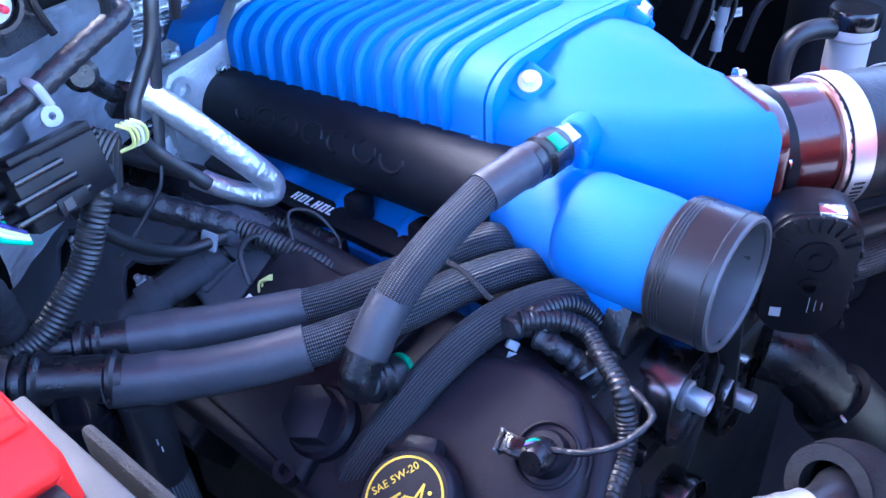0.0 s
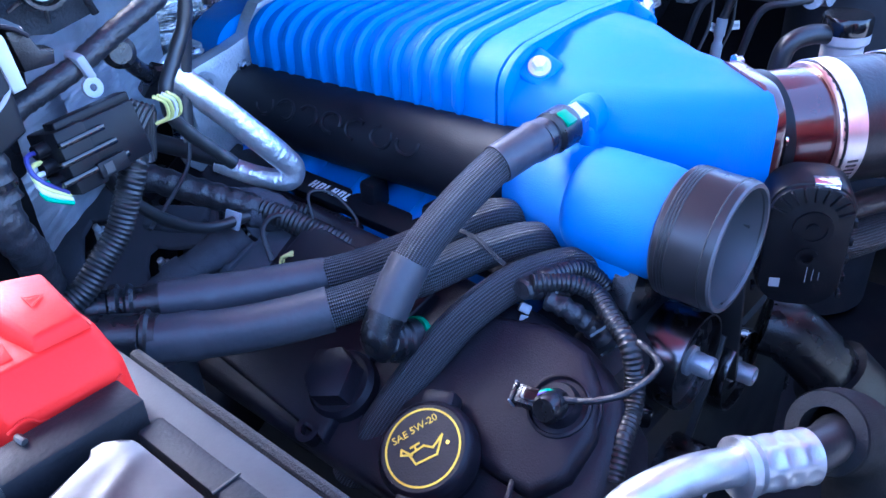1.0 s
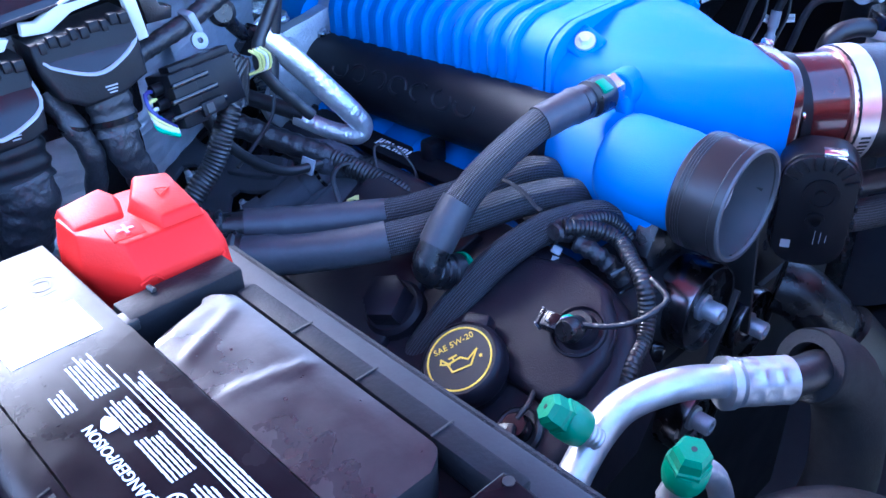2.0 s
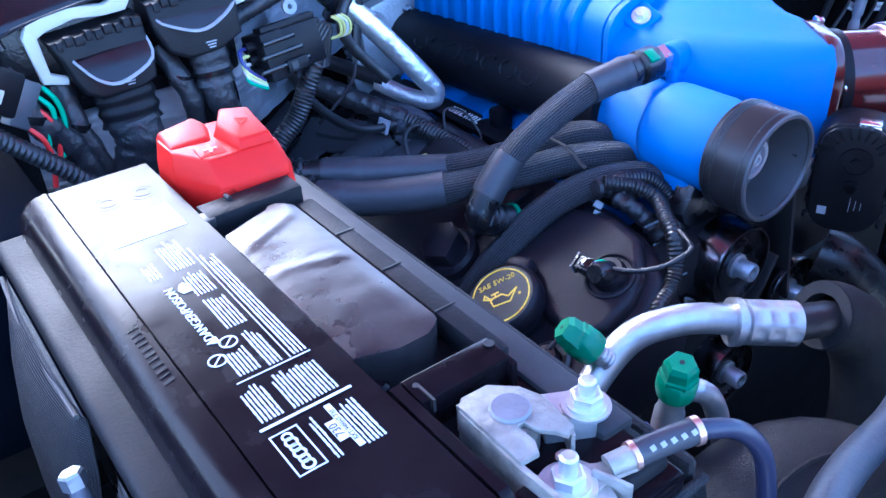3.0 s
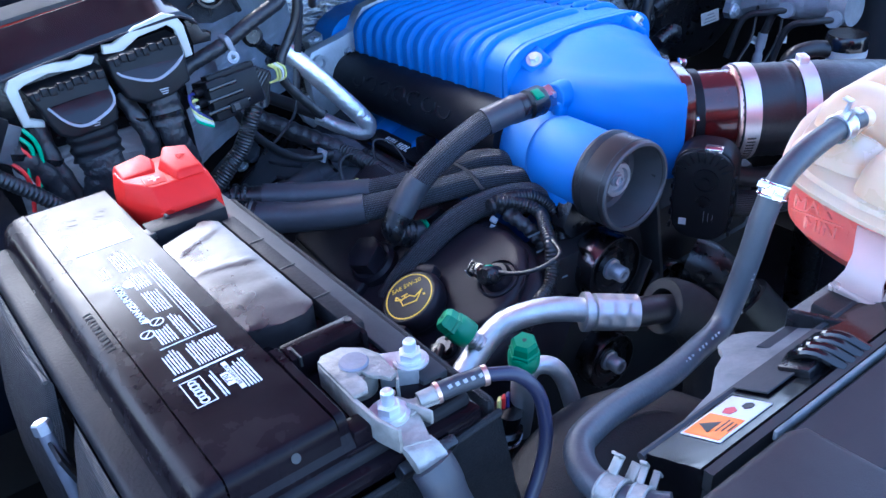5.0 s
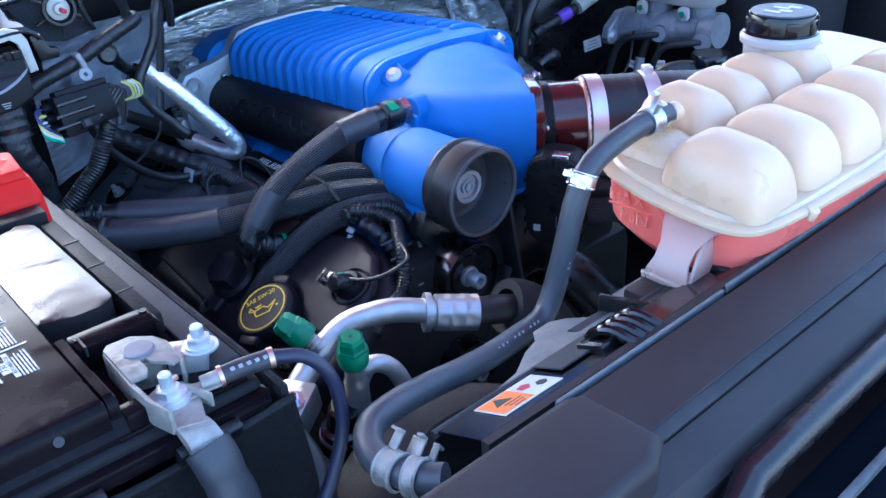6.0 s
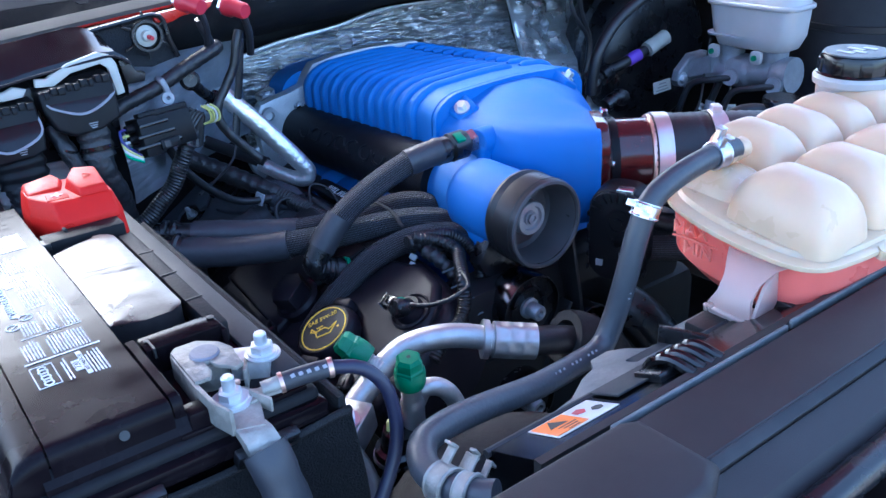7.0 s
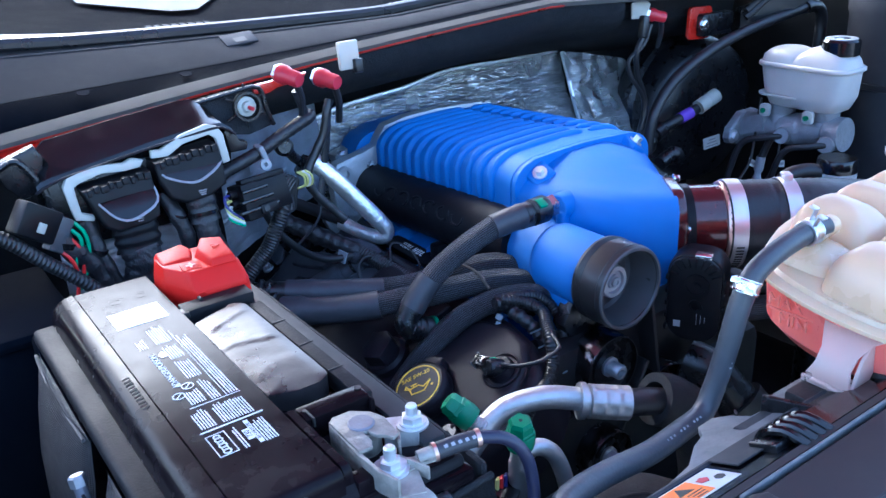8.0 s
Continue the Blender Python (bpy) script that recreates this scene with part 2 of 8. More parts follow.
def crease(m, stretch, strength):
    """Long crossing creases, as in crumpled foil."""
    nt = m.node_tree
    nd, ln = nt.nodes, nt.links
    tc = nd.new("ShaderNodeTexCoord")
    prev = None
    for ang, sc, wgt in ((20, stretch, 1.0), (-35, stretch * 0.8, 0.8), (75, stretch * 0.5, 0.7)):
        mp = nd.new("ShaderNodeMapping")
        mp.inputs["Rotation"].default_value = (radians(10), radians(ang), radians(15))
        mp.inputs["Scale"].default_value = (6, 6, sc)
        ln.new(tc.outputs["Object"], mp.inputs["Vector"])
        nz = nd.new("ShaderNodeTexNoise")
        nz.inputs["Scale"].default_value, nz.inputs["Detail"].default_value, nz.inputs["Distortion"].default_value = 1.6, 2.5, 0.6
        ln.new(mp.outputs[0], nz.inputs["Vector"])
        ab = nd.new("ShaderNodeMath")
        ab.operation = "PINGPONG"
        ab.inputs[1].default_value = 0.12
        ln.new(nz.outputs[0], ab.inputs[0])
        k = nd.new("ShaderNodeMath")
        k.operation = "MULTIPLY"
        k.inputs[1].default_value = wgt
        ln.new(ab.outputs[0], k.inputs[0])
        if prev:
            su = nd.new("ShaderNodeMath")
            ln.new(prev.outputs[0], su.inputs[0])
            ln.new(k.outputs[0], su.inputs[1])
            prev = su
        else:
            prev = k
    bp = nd.new("ShaderNodeBump")
    bp.inputs["Strength"].default_value, bp.inputs["Distance"].default_value = strength, 0.03
    ln.new(prev.outputs[0], bp.inputs["Height"])
    ln.new(bp.outputs[0], nd["Principled BSDF"].inputs["Normal"])
    return m


FOIL = crease(mat("crumpled_foil_sheet", (0.92, 0.93, 0.94), 0.22, 0.9, vary=0.08, scale=30), 60, 0.8)
FOIL_DULL = crease(mat("dull_foil_insulation", (0.42, 0.46, 0.52), 0.42, 0.55, vary=0.3, scale=30), 30, 0.3)
FOIL_FINE = crease(mat("finely_crinkled_foil", (0.92, 0.93, 0.94), 0.28, 0.9, vary=0.08, scale=30), 90, 0.45)

# ---- building helpers ----
BASE = {}
KNOWN = {}


def thing(name, at, label, category, group="", kind=""):
    """An Empty at the base of a thing; its parts are meshes under it, given in world metres."""
    ob = new(name)
    ob.empty_display_size = 0.02
    ob.location = at
    BASE[ob] = Vector(at)
    return tagged(ob, label, category, group, kind)


def finish(bm, material, name, smooth=True, sharp=35):
    bmesh.ops.recalc_face_normals(bm, faces=bm.faces)
    me = bpy.data.meshes.new(name)
    for f in bm.faces:
        f.smooth = smooth
    for e in bm.edges:
        if len(e.link_faces) == 2 and e.calc_face_angle(0) > radians(sharp):
            e.smooth = False
    bm.to_mesh(me)
    bm.free()
    me.materials.append(material)
    return me


def part(name, bm, material, parent, label="", smooth=True, sharp=35):
    """One mesh part, built in world metres, under a thing or under another part."""
    base = BASE[parent]
    bm.transform(Matrix.Translation(-base))
    ob = new(name, finish(bm, material, name, smooth, sharp))
    ob.parent = parent
    BASE[ob] = base
    if label:
        ob["label"] = label
    return ob


def solo(name, bm, material, label, category, group="", kind="", smooth=True, sharp=35):
    """A thing that is one plain mesh."""
    co = [v.co for v in bm.verts]
    at = Vector((sum(c.x for c in co) / len(co), sum(c.y for c in co) / len(co), min(c.z for c in co)))
    bm.transform(Matrix.Translation(-at))
    ob = new(name, finish(bm, material, name, smooth, sharp))
    ob.location = at
    BASE[ob] = at
    return tagged(ob, label, category, group, kind)


def frame_of(axis, up=(0, 0, 1)):
    """A turn whose z axis is the given one."""
    z = Vector(axis).normalized()
    u = Vector(up)
    if abs(z.dot(u.normalized())) > 0.98:
        u = Vector((0, 0, 1)) if abs(z.z) < 0.9 else Vector((1, 0, 0))
    x = u.cross(z).normalized()
    y = z.cross(x)
    return Matrix((x, y, z)).transposed().to_4x4()


def at(p, axis=(0, 0, 1), up=(0, 1, 0), spin=0.0):
    return Matrix.Translation(p) @ frame_of(axis, up) @ Matrix.Rotation(radians(spin), 4, "Z")


def box(m, sx, sy, sz, bevel=0.0, seg=2, into=None, taper=0.0):
    """A box with its middle at m; taper narrows its top."""
    bm = bmesh.new()
    bmesh.ops.create_cube(bm, size=1.0)
    for v in bm.verts:
        k = 1 - taper if v.co.z > 0 else 1
        v.co = Vector((v.co.x * sx * k, v.co.y * sy * k, v.co.z * sz))
    if bevel:
        bmesh.ops.bevel(bm, geom=bm.edges[:], offset=bevel, segments=seg, profile=0.5, affect="EDGES")
    bm.transform(m)
    return merge(into, bm)


def merge(into, bm):
    if into is None:
        return bm
    me = bpy.data.meshes.new("tmp")
    bm.to_mesh(me)
    into.from_mesh(me)
    bpy.data.meshes.remove(me)
    bm.free()
    return into


def lathe(m, profile, seg=32, into=None, cap=True):
    """Turns (radius, height) pairs round the z axis of m."""
    bm = bmesh.new()
    rings = []
    for r, h in profile:
        if r < 1e-6:
            rings.append([bm.verts.new((0, 0, h))])
        else:
            rings.append([bm.verts.new((r * math.cos(2 * math.pi * i / seg), r * math.sin(2 * math.pi * i / seg), h)) for i in range(seg)])
    for a, b in zip(rings, rings[1:]):
        for i in range(seg):
            j = (i + 1) % seg
            if len(a) == 1 and len(b) == 1:
                continue
            if len(a) == 1:
                bm.faces.new((a[0], b[i], b[j]))
            elif len(b) == 1:
                bm.faces.new((a[i], a[j], b[0]))
            else:
                bm.faces.new((a[i], a[j], b[j], b[i]))
    if cap:
        for ring in (rings[0], rings[-1]):
            if len(ring) > 1:
                bm.faces.new(ring)
    bm.transform(m)
    return merge(into, bm)


def spline(points, step):
    """A smooth line through the points (centripetal enough for hoses), cut every step metres."""
    p = [Vector(q) for q in points]
    p = [2 * p[0] - p[1]] + p + [2 * p[-1] - p[-2]]
    out = []
    for i in range(1, len(p) - 2):
        a, b, c, d = p[i - 1], p[i], p[i + 1], p[i + 2]
        n = max(2, int((c - b).length / step))
        for k in range(n):
            t = k / n
            out.append(0.5 * ((2 * b) + (c - a) * t + (2 * a - 5 * b + 4 * c - d) * t * t + (3 * b - a - 3 * c + d) * t ** 3))
    out.append(p[-2])
    return out


def tube(points, r, seg=16, step=0.006, wave=None, cap=True, into=None, flat=1.0, straight=False):
    """A round hose along a smooth line. wave(s, k): factor on the radius at s metres, k = 0..1 along it."""
    line = [Vector(q) for q in points] if straight else spline(points, step)
    bm = bmesh.new()
    uvl = bm.loops.layers.uv.new("UVMap")
    tang = []
    for i in range(len(line)):
        a, b = line[max(0, i - 1)], line[min(len(line) - 1, i + 1)]
        tang.append((b - a).normalized())
    u = Vector((0, 0, 1)) if abs(tang[0].z) < 0.9 else Vector((0, 1, 0))
    u = (u - tang[0] * u.dot(tang[0])).normalized()
    rings, s, ss = [], 0.0, []
    total = sum((b - a).length for a, b in zip(line, line[1:]))
    for i, c in enumerate(line):
        if i:
            s += (c - line[i - 1]).length
            u = (u - tang[i] * u.dot(tang[i])).normalized()
        v = tang[i].cross(u)
        rr = r(s / total) if callable(r) else r
        if wave:
            rr *= wave(s, s / total)
        rings.append([bm.verts.new(c + (u * math.cos(2 * math.pi * k / seg) * flat + v * math.sin(2 * math.pi * k / seg)) * rr) for k in range(seg)])
        ss.append(s)
    mean = (r(0.5) if callable(r) else r) * 2 * math.pi
    for i in range(len(rings) - 1):
        for k in range(seg):
            j = (k + 1) % seg
            f = bm.faces.new((rings[i][k], rings[i][j], rings[i + 1][j], rings[i + 1][k]))
            for loop, (a, b) in zip(f.loops, ((k, i), (k + 1, i), (k + 1, i + 1), (k, i + 1))):
                loop[uvl].uv = (a / seg, ss[b] / mean)
    if cap:
        bm.faces.new(rings[0])
        bm.faces.new(rings[-1][::-1])
    return merge(into, bm)


def corrugated(points, r, pitch=0.0032, seg=12, into=None):
    return tube(points, r, seg, pitch / 4, wave=lambda s, k: 1.0 + 0.075 * max(-0.6, math.sin(2 * math.pi * s / pitch)), into=into)


def prism(m, outline, depth, bevel=0.0, seg=2, into=None):
    """A plate: an outline in the xy plane of m, thickened along its z from 0 to depth."""
    bm = bmesh.new()
    low = [bm.verts.new((x, y, 0)) for x, y in outline]
    f = bm.faces.new(low)
    ext = bmesh.ops.extrude_face_region(bm, geom=[f])
    for v in ext["geom"]:
        if isinstance(v, bmesh.types.BMVert):
            v.co.z += depth
    if bevel:
        top = [e for e in bm.edges if all(v.co.z > depth * 0.5 for v in e.verts)]
        bmesh.ops.bevel(bm, geom=top, offset=bevel, segments=seg, profile=0.5, affect="EDGES")
    bm.transform(m)
    return merge(into, bm)


def rounded(w, h, r, n=5, cx=0.0, cy=0.0):
    """Outline of a rectangle with round corners."""
    pts = []
    for sx, sy, a0 in ((1, 1, 0), (-1, 1, 90), (-1, -1, 180), (1, -1, 270)):
        for k in range(n + 1):
            a = radians(a0 + 90 * k / n)
            pts.append((cx + sx * (w / 2 - r) + r * math.cos(a), cy + sy * (h / 2 - r) + r * math.sin(a)))
    return pts


def ring_plate(m, outer, inner, depth, seg=40, into=None):
    return lathe(m, [(inner, 0), (outer, 0), (outer, depth), (inner, depth), (inner, 0)], seg, into, cap=False)


def loft(sections, into=None, caps=True):
    """A skin over closed outlines of the same count of points."""
    bm = bmesh.new()
    rings = [[bm.verts.new(p) for p in s] for s in sections]
    n = len(rings[0])
    for a, b in zip(rings, rings[1:]):
        for i in range(n):
            j = (i + 1) % n
            bm.faces.new((a[i], a[j], b[j], b[i]))
    if caps:
        bm.faces.new(rings[0])
        bm.faces.new(rings[-1][::-1])
    return merge(into, bm)


def hexbolt(m, r, h, washer=1.5, into=None, stud=0.0):
    """A hexagon head on a washer, along z of m."""
    bm = lathe(m, [(0, 0), (r * washer, 0), (r * washer, h * 0.25), (0, h * 0.25)], 24, into)
    lathe(m, [(0, h * 0.25), (r, h * 0.25), (r, h * 0.9), (r * 0.85, h), (0, h)], 6, bm)
    if stud:
        lathe(m, [(0, h), (r * 0.55, h), (r * 0.55, h + stud), (r * 0.4, h + stud + 0.001), (0, h + stud + 0.001)], 12, bm)
    return bm


def text(m, body, size, depth=0.0003, spread=1.0):
    """Raised letters, their middle at m, reading along its x."""
    cu = bpy.data.curves.new("letters", "FONT")
    cu.body, cu.size, cu.extrude, cu.align_x, cu.align_y = body, size, depth, "CENTER", "CENTER"
    cu.space_character, cu.resolution_u = spread, 3
    ob = new("letters", cu)
    bpy.context.view_layer.update()
    me = bpy.data.meshes.new_from_object(ob.evaluated_get(bpy.context.evaluated_depsgraph_get()))
    bm = bmesh.new()
    bm.from_mesh(me)
    bpy.data.objects.remove(ob)
    bpy.data.curves.remove(cu)
    bpy.data.meshes.remove(me)
    bm.transform(m)
    return bm


def basis(origin, x, y):
    """A pose from an origin and its x and y directions."""
    x = Vector(x).normalized()
    z = x.cross(Vector(y)).normalized()
    y = z.cross(x)
    m = Matrix((x, y, z)).transposed().to_4x4()
    m.translation = origin
    return m


def V(*a):
    return Vector(a)

# ---- ground and the closed bay ----
# unseen ground, kept pale as a reflector from below and in front
bm = bmesh.new()
bmesh.ops.create_grid(bm, x_segments=2, y_segments=2, size=400)
solo("ground", bm, BOUNCE_GROUND, "unseen ground under the truck, made pale to bounce fill light", "ground", kind="structure")

# inner bay walls: firewall, fender sides, bay floor and an added front wall
bm = box(at((0.45, 0.86, 1.0)), 1.7, 0.04, 0.8, 0.005)
solo("wall_firewall", bm, DARK, "dark painted steel firewall behind the engine", "firewall", kind="structure")
bm = box(at((-0.36, 0.2, 1.02)), 0.03, 1.3, 0.62, 0.005)
solo("wall_fender_near", bm, DARK, "dark inner fender wall beside the battery", "inner fender", kind="structure")
bm = box(at((1.32, 0.2, 1.0)), 0.03, 1.4, 0.75, 0.005)
solo("wall_fender_far", bm, DARK, "dark inner fender wall across the bay", "inner fender", kind="structure")
# unseen front wall, added to block low light and darken the lower bay
bm = box(at((0.62, -0.175, 0.86)), 1.36, 0.03, 0.38, 0.005)
box(at((-0.18, -0.20, 0.90)), 0.34, 0.03, 0.44, 0.005, into=bm)
solo("wall_front", bm, DARK, "unseen dark wall added in front to keep light off the lower bay", "radiator", kind="structure")
bm = box(at((0.45, 0.2, 0.62)), 1.7, 1.4, 0.04, 0.005)
solo("floor_underbay", bm, DARK, "dark undertray below the engine", "undertray", kind="structure")

# ---- cowl along the windscreen ----
# rows of the cowl from its red front seam backwards: how far back, and the height as a curve across the truck
COWL_ROWS = {"seam": (0.0, -0.0242, 0.0822, 1.3880), "lip": (0.018, -0.0405, 0.0808, 1.3961), "trough": (0.050, 0.0464, 0.0096, 1.4084),
             "deck": (0.120, 0.0478, -0.0495, 1.4391), "gutter": (0.126, 0.0520, -0.0588, 1.4440), "bead": (0.145, 0.1046, -0.0825, 1.4515)}


def cowl_at(row, x, back=0.0, up=0.0):
    """A point of the cowl's row at x, moved back and up."""
    k = (x - 0.45) / 0.9
    off, c2, c1, c0 = COWL_ROWS[row]
    s2, s1, s0 = COWL_ROWS["seam"][1:]
    f = min(max(x, -0.14), 0.42)
    step = (c2 - s2) * f * f + (c1 - s1) * f + c0 - s0
    g = x if x < 0.6 else 1.2 - x
    return Vector((x, 0.475 + 0.06 * (1 - k * k) + off + back, s2 * g * g + s1 * g + s0 + step + up))


def strip(x0, x1, rows, n=40, thick=0.004):
    """A bent strip across the truck; rows of (cowl row, back, up)."""
    bm = bmesh.new()
    grid = [[bm.verts.new(cowl_at(r[0], x0 + (x1 - x0) * i / n, r[1], r[2])) for r in rows] for i in range(n + 1)]
    for a, b in zip(grid, grid[1:]):
        for k in range(len(rows) - 1):
            bm.faces.new((a[k], a[k + 1], b[k + 1], b[k]))
    bmesh.ops.solidify(bm, geom=bm.faces[:], thickness=thick)
    return bm


ACROSS = (-0.45, -0.3, -0.14, 0.0, 0.14, 0.28, 0.42, 0.56, 0.7, 0.9, 1.1, 1.3)
cowl = thing("cowl_panel", (0.45, 0.6, 1.40), "dark grey weathered plastic cowl panel below the windscreen", "cowl panel", kind="structure")
part("lip", strip(-0.45, 1.3, [("seam", -0.002, -0.004), ("seam", 0.0, 0.0012), ("lip", -0.004, -0.0010), ("lip", 0.0, -0.0005)]), COWL_LIGHT, cowl, "pale brownish weathered lip")
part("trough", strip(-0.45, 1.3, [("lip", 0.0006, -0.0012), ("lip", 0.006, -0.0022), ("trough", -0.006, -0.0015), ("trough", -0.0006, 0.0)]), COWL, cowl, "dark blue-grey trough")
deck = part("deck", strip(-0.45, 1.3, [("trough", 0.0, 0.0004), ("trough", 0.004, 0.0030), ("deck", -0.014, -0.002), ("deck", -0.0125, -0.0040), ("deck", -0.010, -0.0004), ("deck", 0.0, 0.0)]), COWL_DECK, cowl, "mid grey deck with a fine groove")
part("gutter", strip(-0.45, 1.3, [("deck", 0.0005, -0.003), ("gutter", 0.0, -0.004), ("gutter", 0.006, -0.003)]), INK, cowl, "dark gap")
part("seal", tube([cowl_at("gutter", x, 0.009, 0.0015) for x in ACROSS], 0.0085, 10, 0.04), GASKET, cowl, "black rubber seal")
part("bead", tube([cowl_at("bead", x, 0.002, 0.0) for x in ACROSS], 0.0017, 8, 0.04), MILK, cowl, "thin white bead")
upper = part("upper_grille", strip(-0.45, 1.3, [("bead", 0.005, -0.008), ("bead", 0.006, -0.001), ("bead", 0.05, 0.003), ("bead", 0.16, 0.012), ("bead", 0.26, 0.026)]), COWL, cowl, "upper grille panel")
for k in range(8):
    p = cowl_at("bead", 0.098 + k * 0.0105, 0.016, 0.0012)
    part("slot", box(at(p, (0.0, -0.08, 1)), 0.0065, 0.020, 0.0022, 0.0006), FELT, upper)
bm = bmesh.new()
low = [bm.verts.new(cowl_at("bead", x, b, u)) for x, b, u in ((0.060, 0.185, 0.020), (0.150, 0.085, 0.012), (0.185, 0.085, 0.012), (0.255, 0.185, 0.020), (0.255, 0.255, 0.032), (0.060, 0.255, 0.032))]
bm.faces.new(low)
bmesh.ops.solidify(bm, geom=bm.faces[:], thickness=0.004)
part("tray", bm, WASHER, cowl, "pale washer channel")
cp0 = cowl_at("deck", 0.180, -0.028, -0.004)
mclip = at(cp0, (-0.05, -0.42, 1), (1, 0, 0.06))
part("clip", box(mclip @ Matrix.Translation((0, 0, 0.0005)), 0.024, 0.040, 0.003, 0.0012), COWL_DECK, cowl)
part("clip_slot", box(mclip @ Matrix.Translation((0.004, 0, 0.0020)), 0.010, 0.015, 0.0008), INK, cowl)
for x in (-0.02, 0.09):
    part("dimple", lathe(at(cowl_at("trough", x, -0.014, -0.0012), (0, -0.3, 1)), [(0, 0), (0.0065, 0), (0.0060, 0.0006), (0.0030, 0.0004), (0, 0.0004)], 20), COWL, cowl)
# red painted bulkhead edge under the cowl and the black felt below it
bm = strip(-0.45, 0.62, [("seam", -0.0005, -0.0055), ("seam", -0.0030, -0.0040), ("seam", -0.0030, -0.0022)], thick=0.002)
merge(bm, strip(-0.45, -0.045, [("seam", 0.0015, -0.0220), ("seam", -0.0010, -0.0045)], thick=0.002))
solo("trim_red_seam", bm, BODY_RED, "thin line of red body paint along the cowl seam", "body edge", kind="structure")
bm = strip(0.10, 0.74, [("seam", 0.001, -0.0052), ("seam", 0.000, -0.020), ("seam", 0.010, -0.040), ("seam", 0.05, -0.062), ("seam", 0.12, -0.082), ("seam", 0.25, -0.115)])
merge(bm, strip(0.735, 1.05, [("seam", 0.002, -0.0050), ("seam", 0.060, -0.012), ("seam", 0.065, -0.040), ("seam", 0.09, -0.062), ("seam", 0.14, -0.082), ("seam", 0.25, -0.115)]))
solo("bulkhead_panel", bm, FELT, "matt black felt bulkhead panel under the cowl", "bulkhead panel", kind="structure")
bm = prism(basis((0, 0.5060, 0), (1, 0, 0), (0, 0, 1)), [(0.138, 1.3960), (0.2040, 1.4010), (0.2000, 1.3950), (0.1960, 1.3930), (0.1680, 1.3900), (0.1580, 1.3860), (0.1500, 1.3850), (0.1400, 1.3880)], 0.006, 0.001)
solo("trim_red_bulkhead", bm, BODY_RED, "bare patch of red painted bulkhead steel", "body panel", kind="structure")

# open hood, hinged above the cowl: it leans forward over the bay
HINGE, TIP = V(0, 0.56, 1.556), V(0, -0.12, 2.52)
hd = thing("hood", (0.45, 0.56, 1.57), "open hood with dark red painted underside", "hood", kind="structure")
bm = loft([[(x, HINGE.y, HINGE.z), (x, TIP.y, TIP.z), (x, TIP.y + 0.02, TIP.z + 0.03), (x, HINGE.y + 0.03, HINGE.z + 0.02)] for x in (-0.42, 1.32)])
part("skin", bm, HOOD, hd)
for x in (-0.3, 0.15, 0.75, 1.2):
    bm = tube([(x, 0.50, 1.645), (0.45 + (x - 0.45) * 0.8, -0.05, 2.405)], 0.04, 8, 0.1)
    part("brace", bm, HOOD, hd)

# ---- supercharger ----
sc = thing("supercharger", (0.46, 0.40, 1.08), "bright blue coated supercharger with ribbed lid on the engine", "supercharger")
CX = 0.468


def lid_top(y):
    return 1.300 - (0.34 - y) * -0.055


def half_outline(y, wide=0.106, n=8):
    """The lid's arch at y, from its near lower edge over the top to the far lower edge."""
    zt = lid_top(y)
    pts = [(-wide, -0.062), (-wide, -0.030)]
    for k in range(1, n + 1):
        a = radians(90 * k / n)
        pts.append((-wide + 0.040 * (1 - math.cos(a)), -0.030 + 0.028 * math.sin(a)))
    pts += [(-0.03, 0.0), (0.0, 0.001), (0.03, 0.0)]
    right = [(-px, pz) for px, pz in pts[:2 + n]][::-1]
    return [(CX + px, y, zt + pz) for px, pz in pts + right]


def lid_section(y, low, wide=0.106, drop=0.0):
    top = [(px, py, pz - drop) for px, py, pz in half_outline(y, wide)]
    return top + [(CX + wide, y, low), (CX - wide, y, low)]


lid = part("lid", loft([lid_section(y, 1.20) for y in (0.632, 0.60, 0.50, 0.40, 0.345)]), BLUE, sc, sharp=28)
for ya, yb in ((0.3455, 0.3395), (0.3383, 0.3312)):
    part("joint_flange", loft([lid_section(ya, 1.19, 0.1065), lid_section(ya - 0.0006, 1.19, 0.1085), lid_section(yb + 0.0006, 1.19, 0.1085), lid_section(yb, 1.19, 0.1065)]), BLUE, sc, sharp=28)


def rib_bm(y, span):
    """A round-backed rib laid over the lid's arch; span: the share of the arch that it covers."""
    line = spline(half_outline(y), 0.006)
    n = len(line)
    a, b = int(span[0] * n), int(span[1] * n)
    return tube([Vector(p) for p in line[a:b]], lambda k: 0.0056 * min(1.0, 0.45 + 14 * min(k, 1 - k)), 10, straight=True)


for i in range(12):
    y = 0.3765 + i * 0.0218
    for span in ((0.022, 0.60), (0.622, 0.96)):
        part("rib", rib_bm(y, span), BLUE, lid)

# rear bearing plate of bare cast aluminium
plate_out = [(0.296, 1.165), (0.292, 1.20), (0.290, 1.228), (0.300, 1.243), (0.318, 1.247), (0.340, 1.251), (0.362, 1.257), (0.370, 1.270), (0.381, 1.2825), (0.415, 1.2885),
             (0.47, 1.2905), (0.55, 1.2865), (0.58, 1.262), (0.60, 1.22), (0.60, 1.12), (0.32, 1.12)]
mY = basis((0, 0.650, 0), (1, 0, 0), (0, 0, 1))
plate = part("rear_plate", prism(mY, plate_out, 0.016, 0.002), CAST, sc, "bare cast aluminium rear plate")
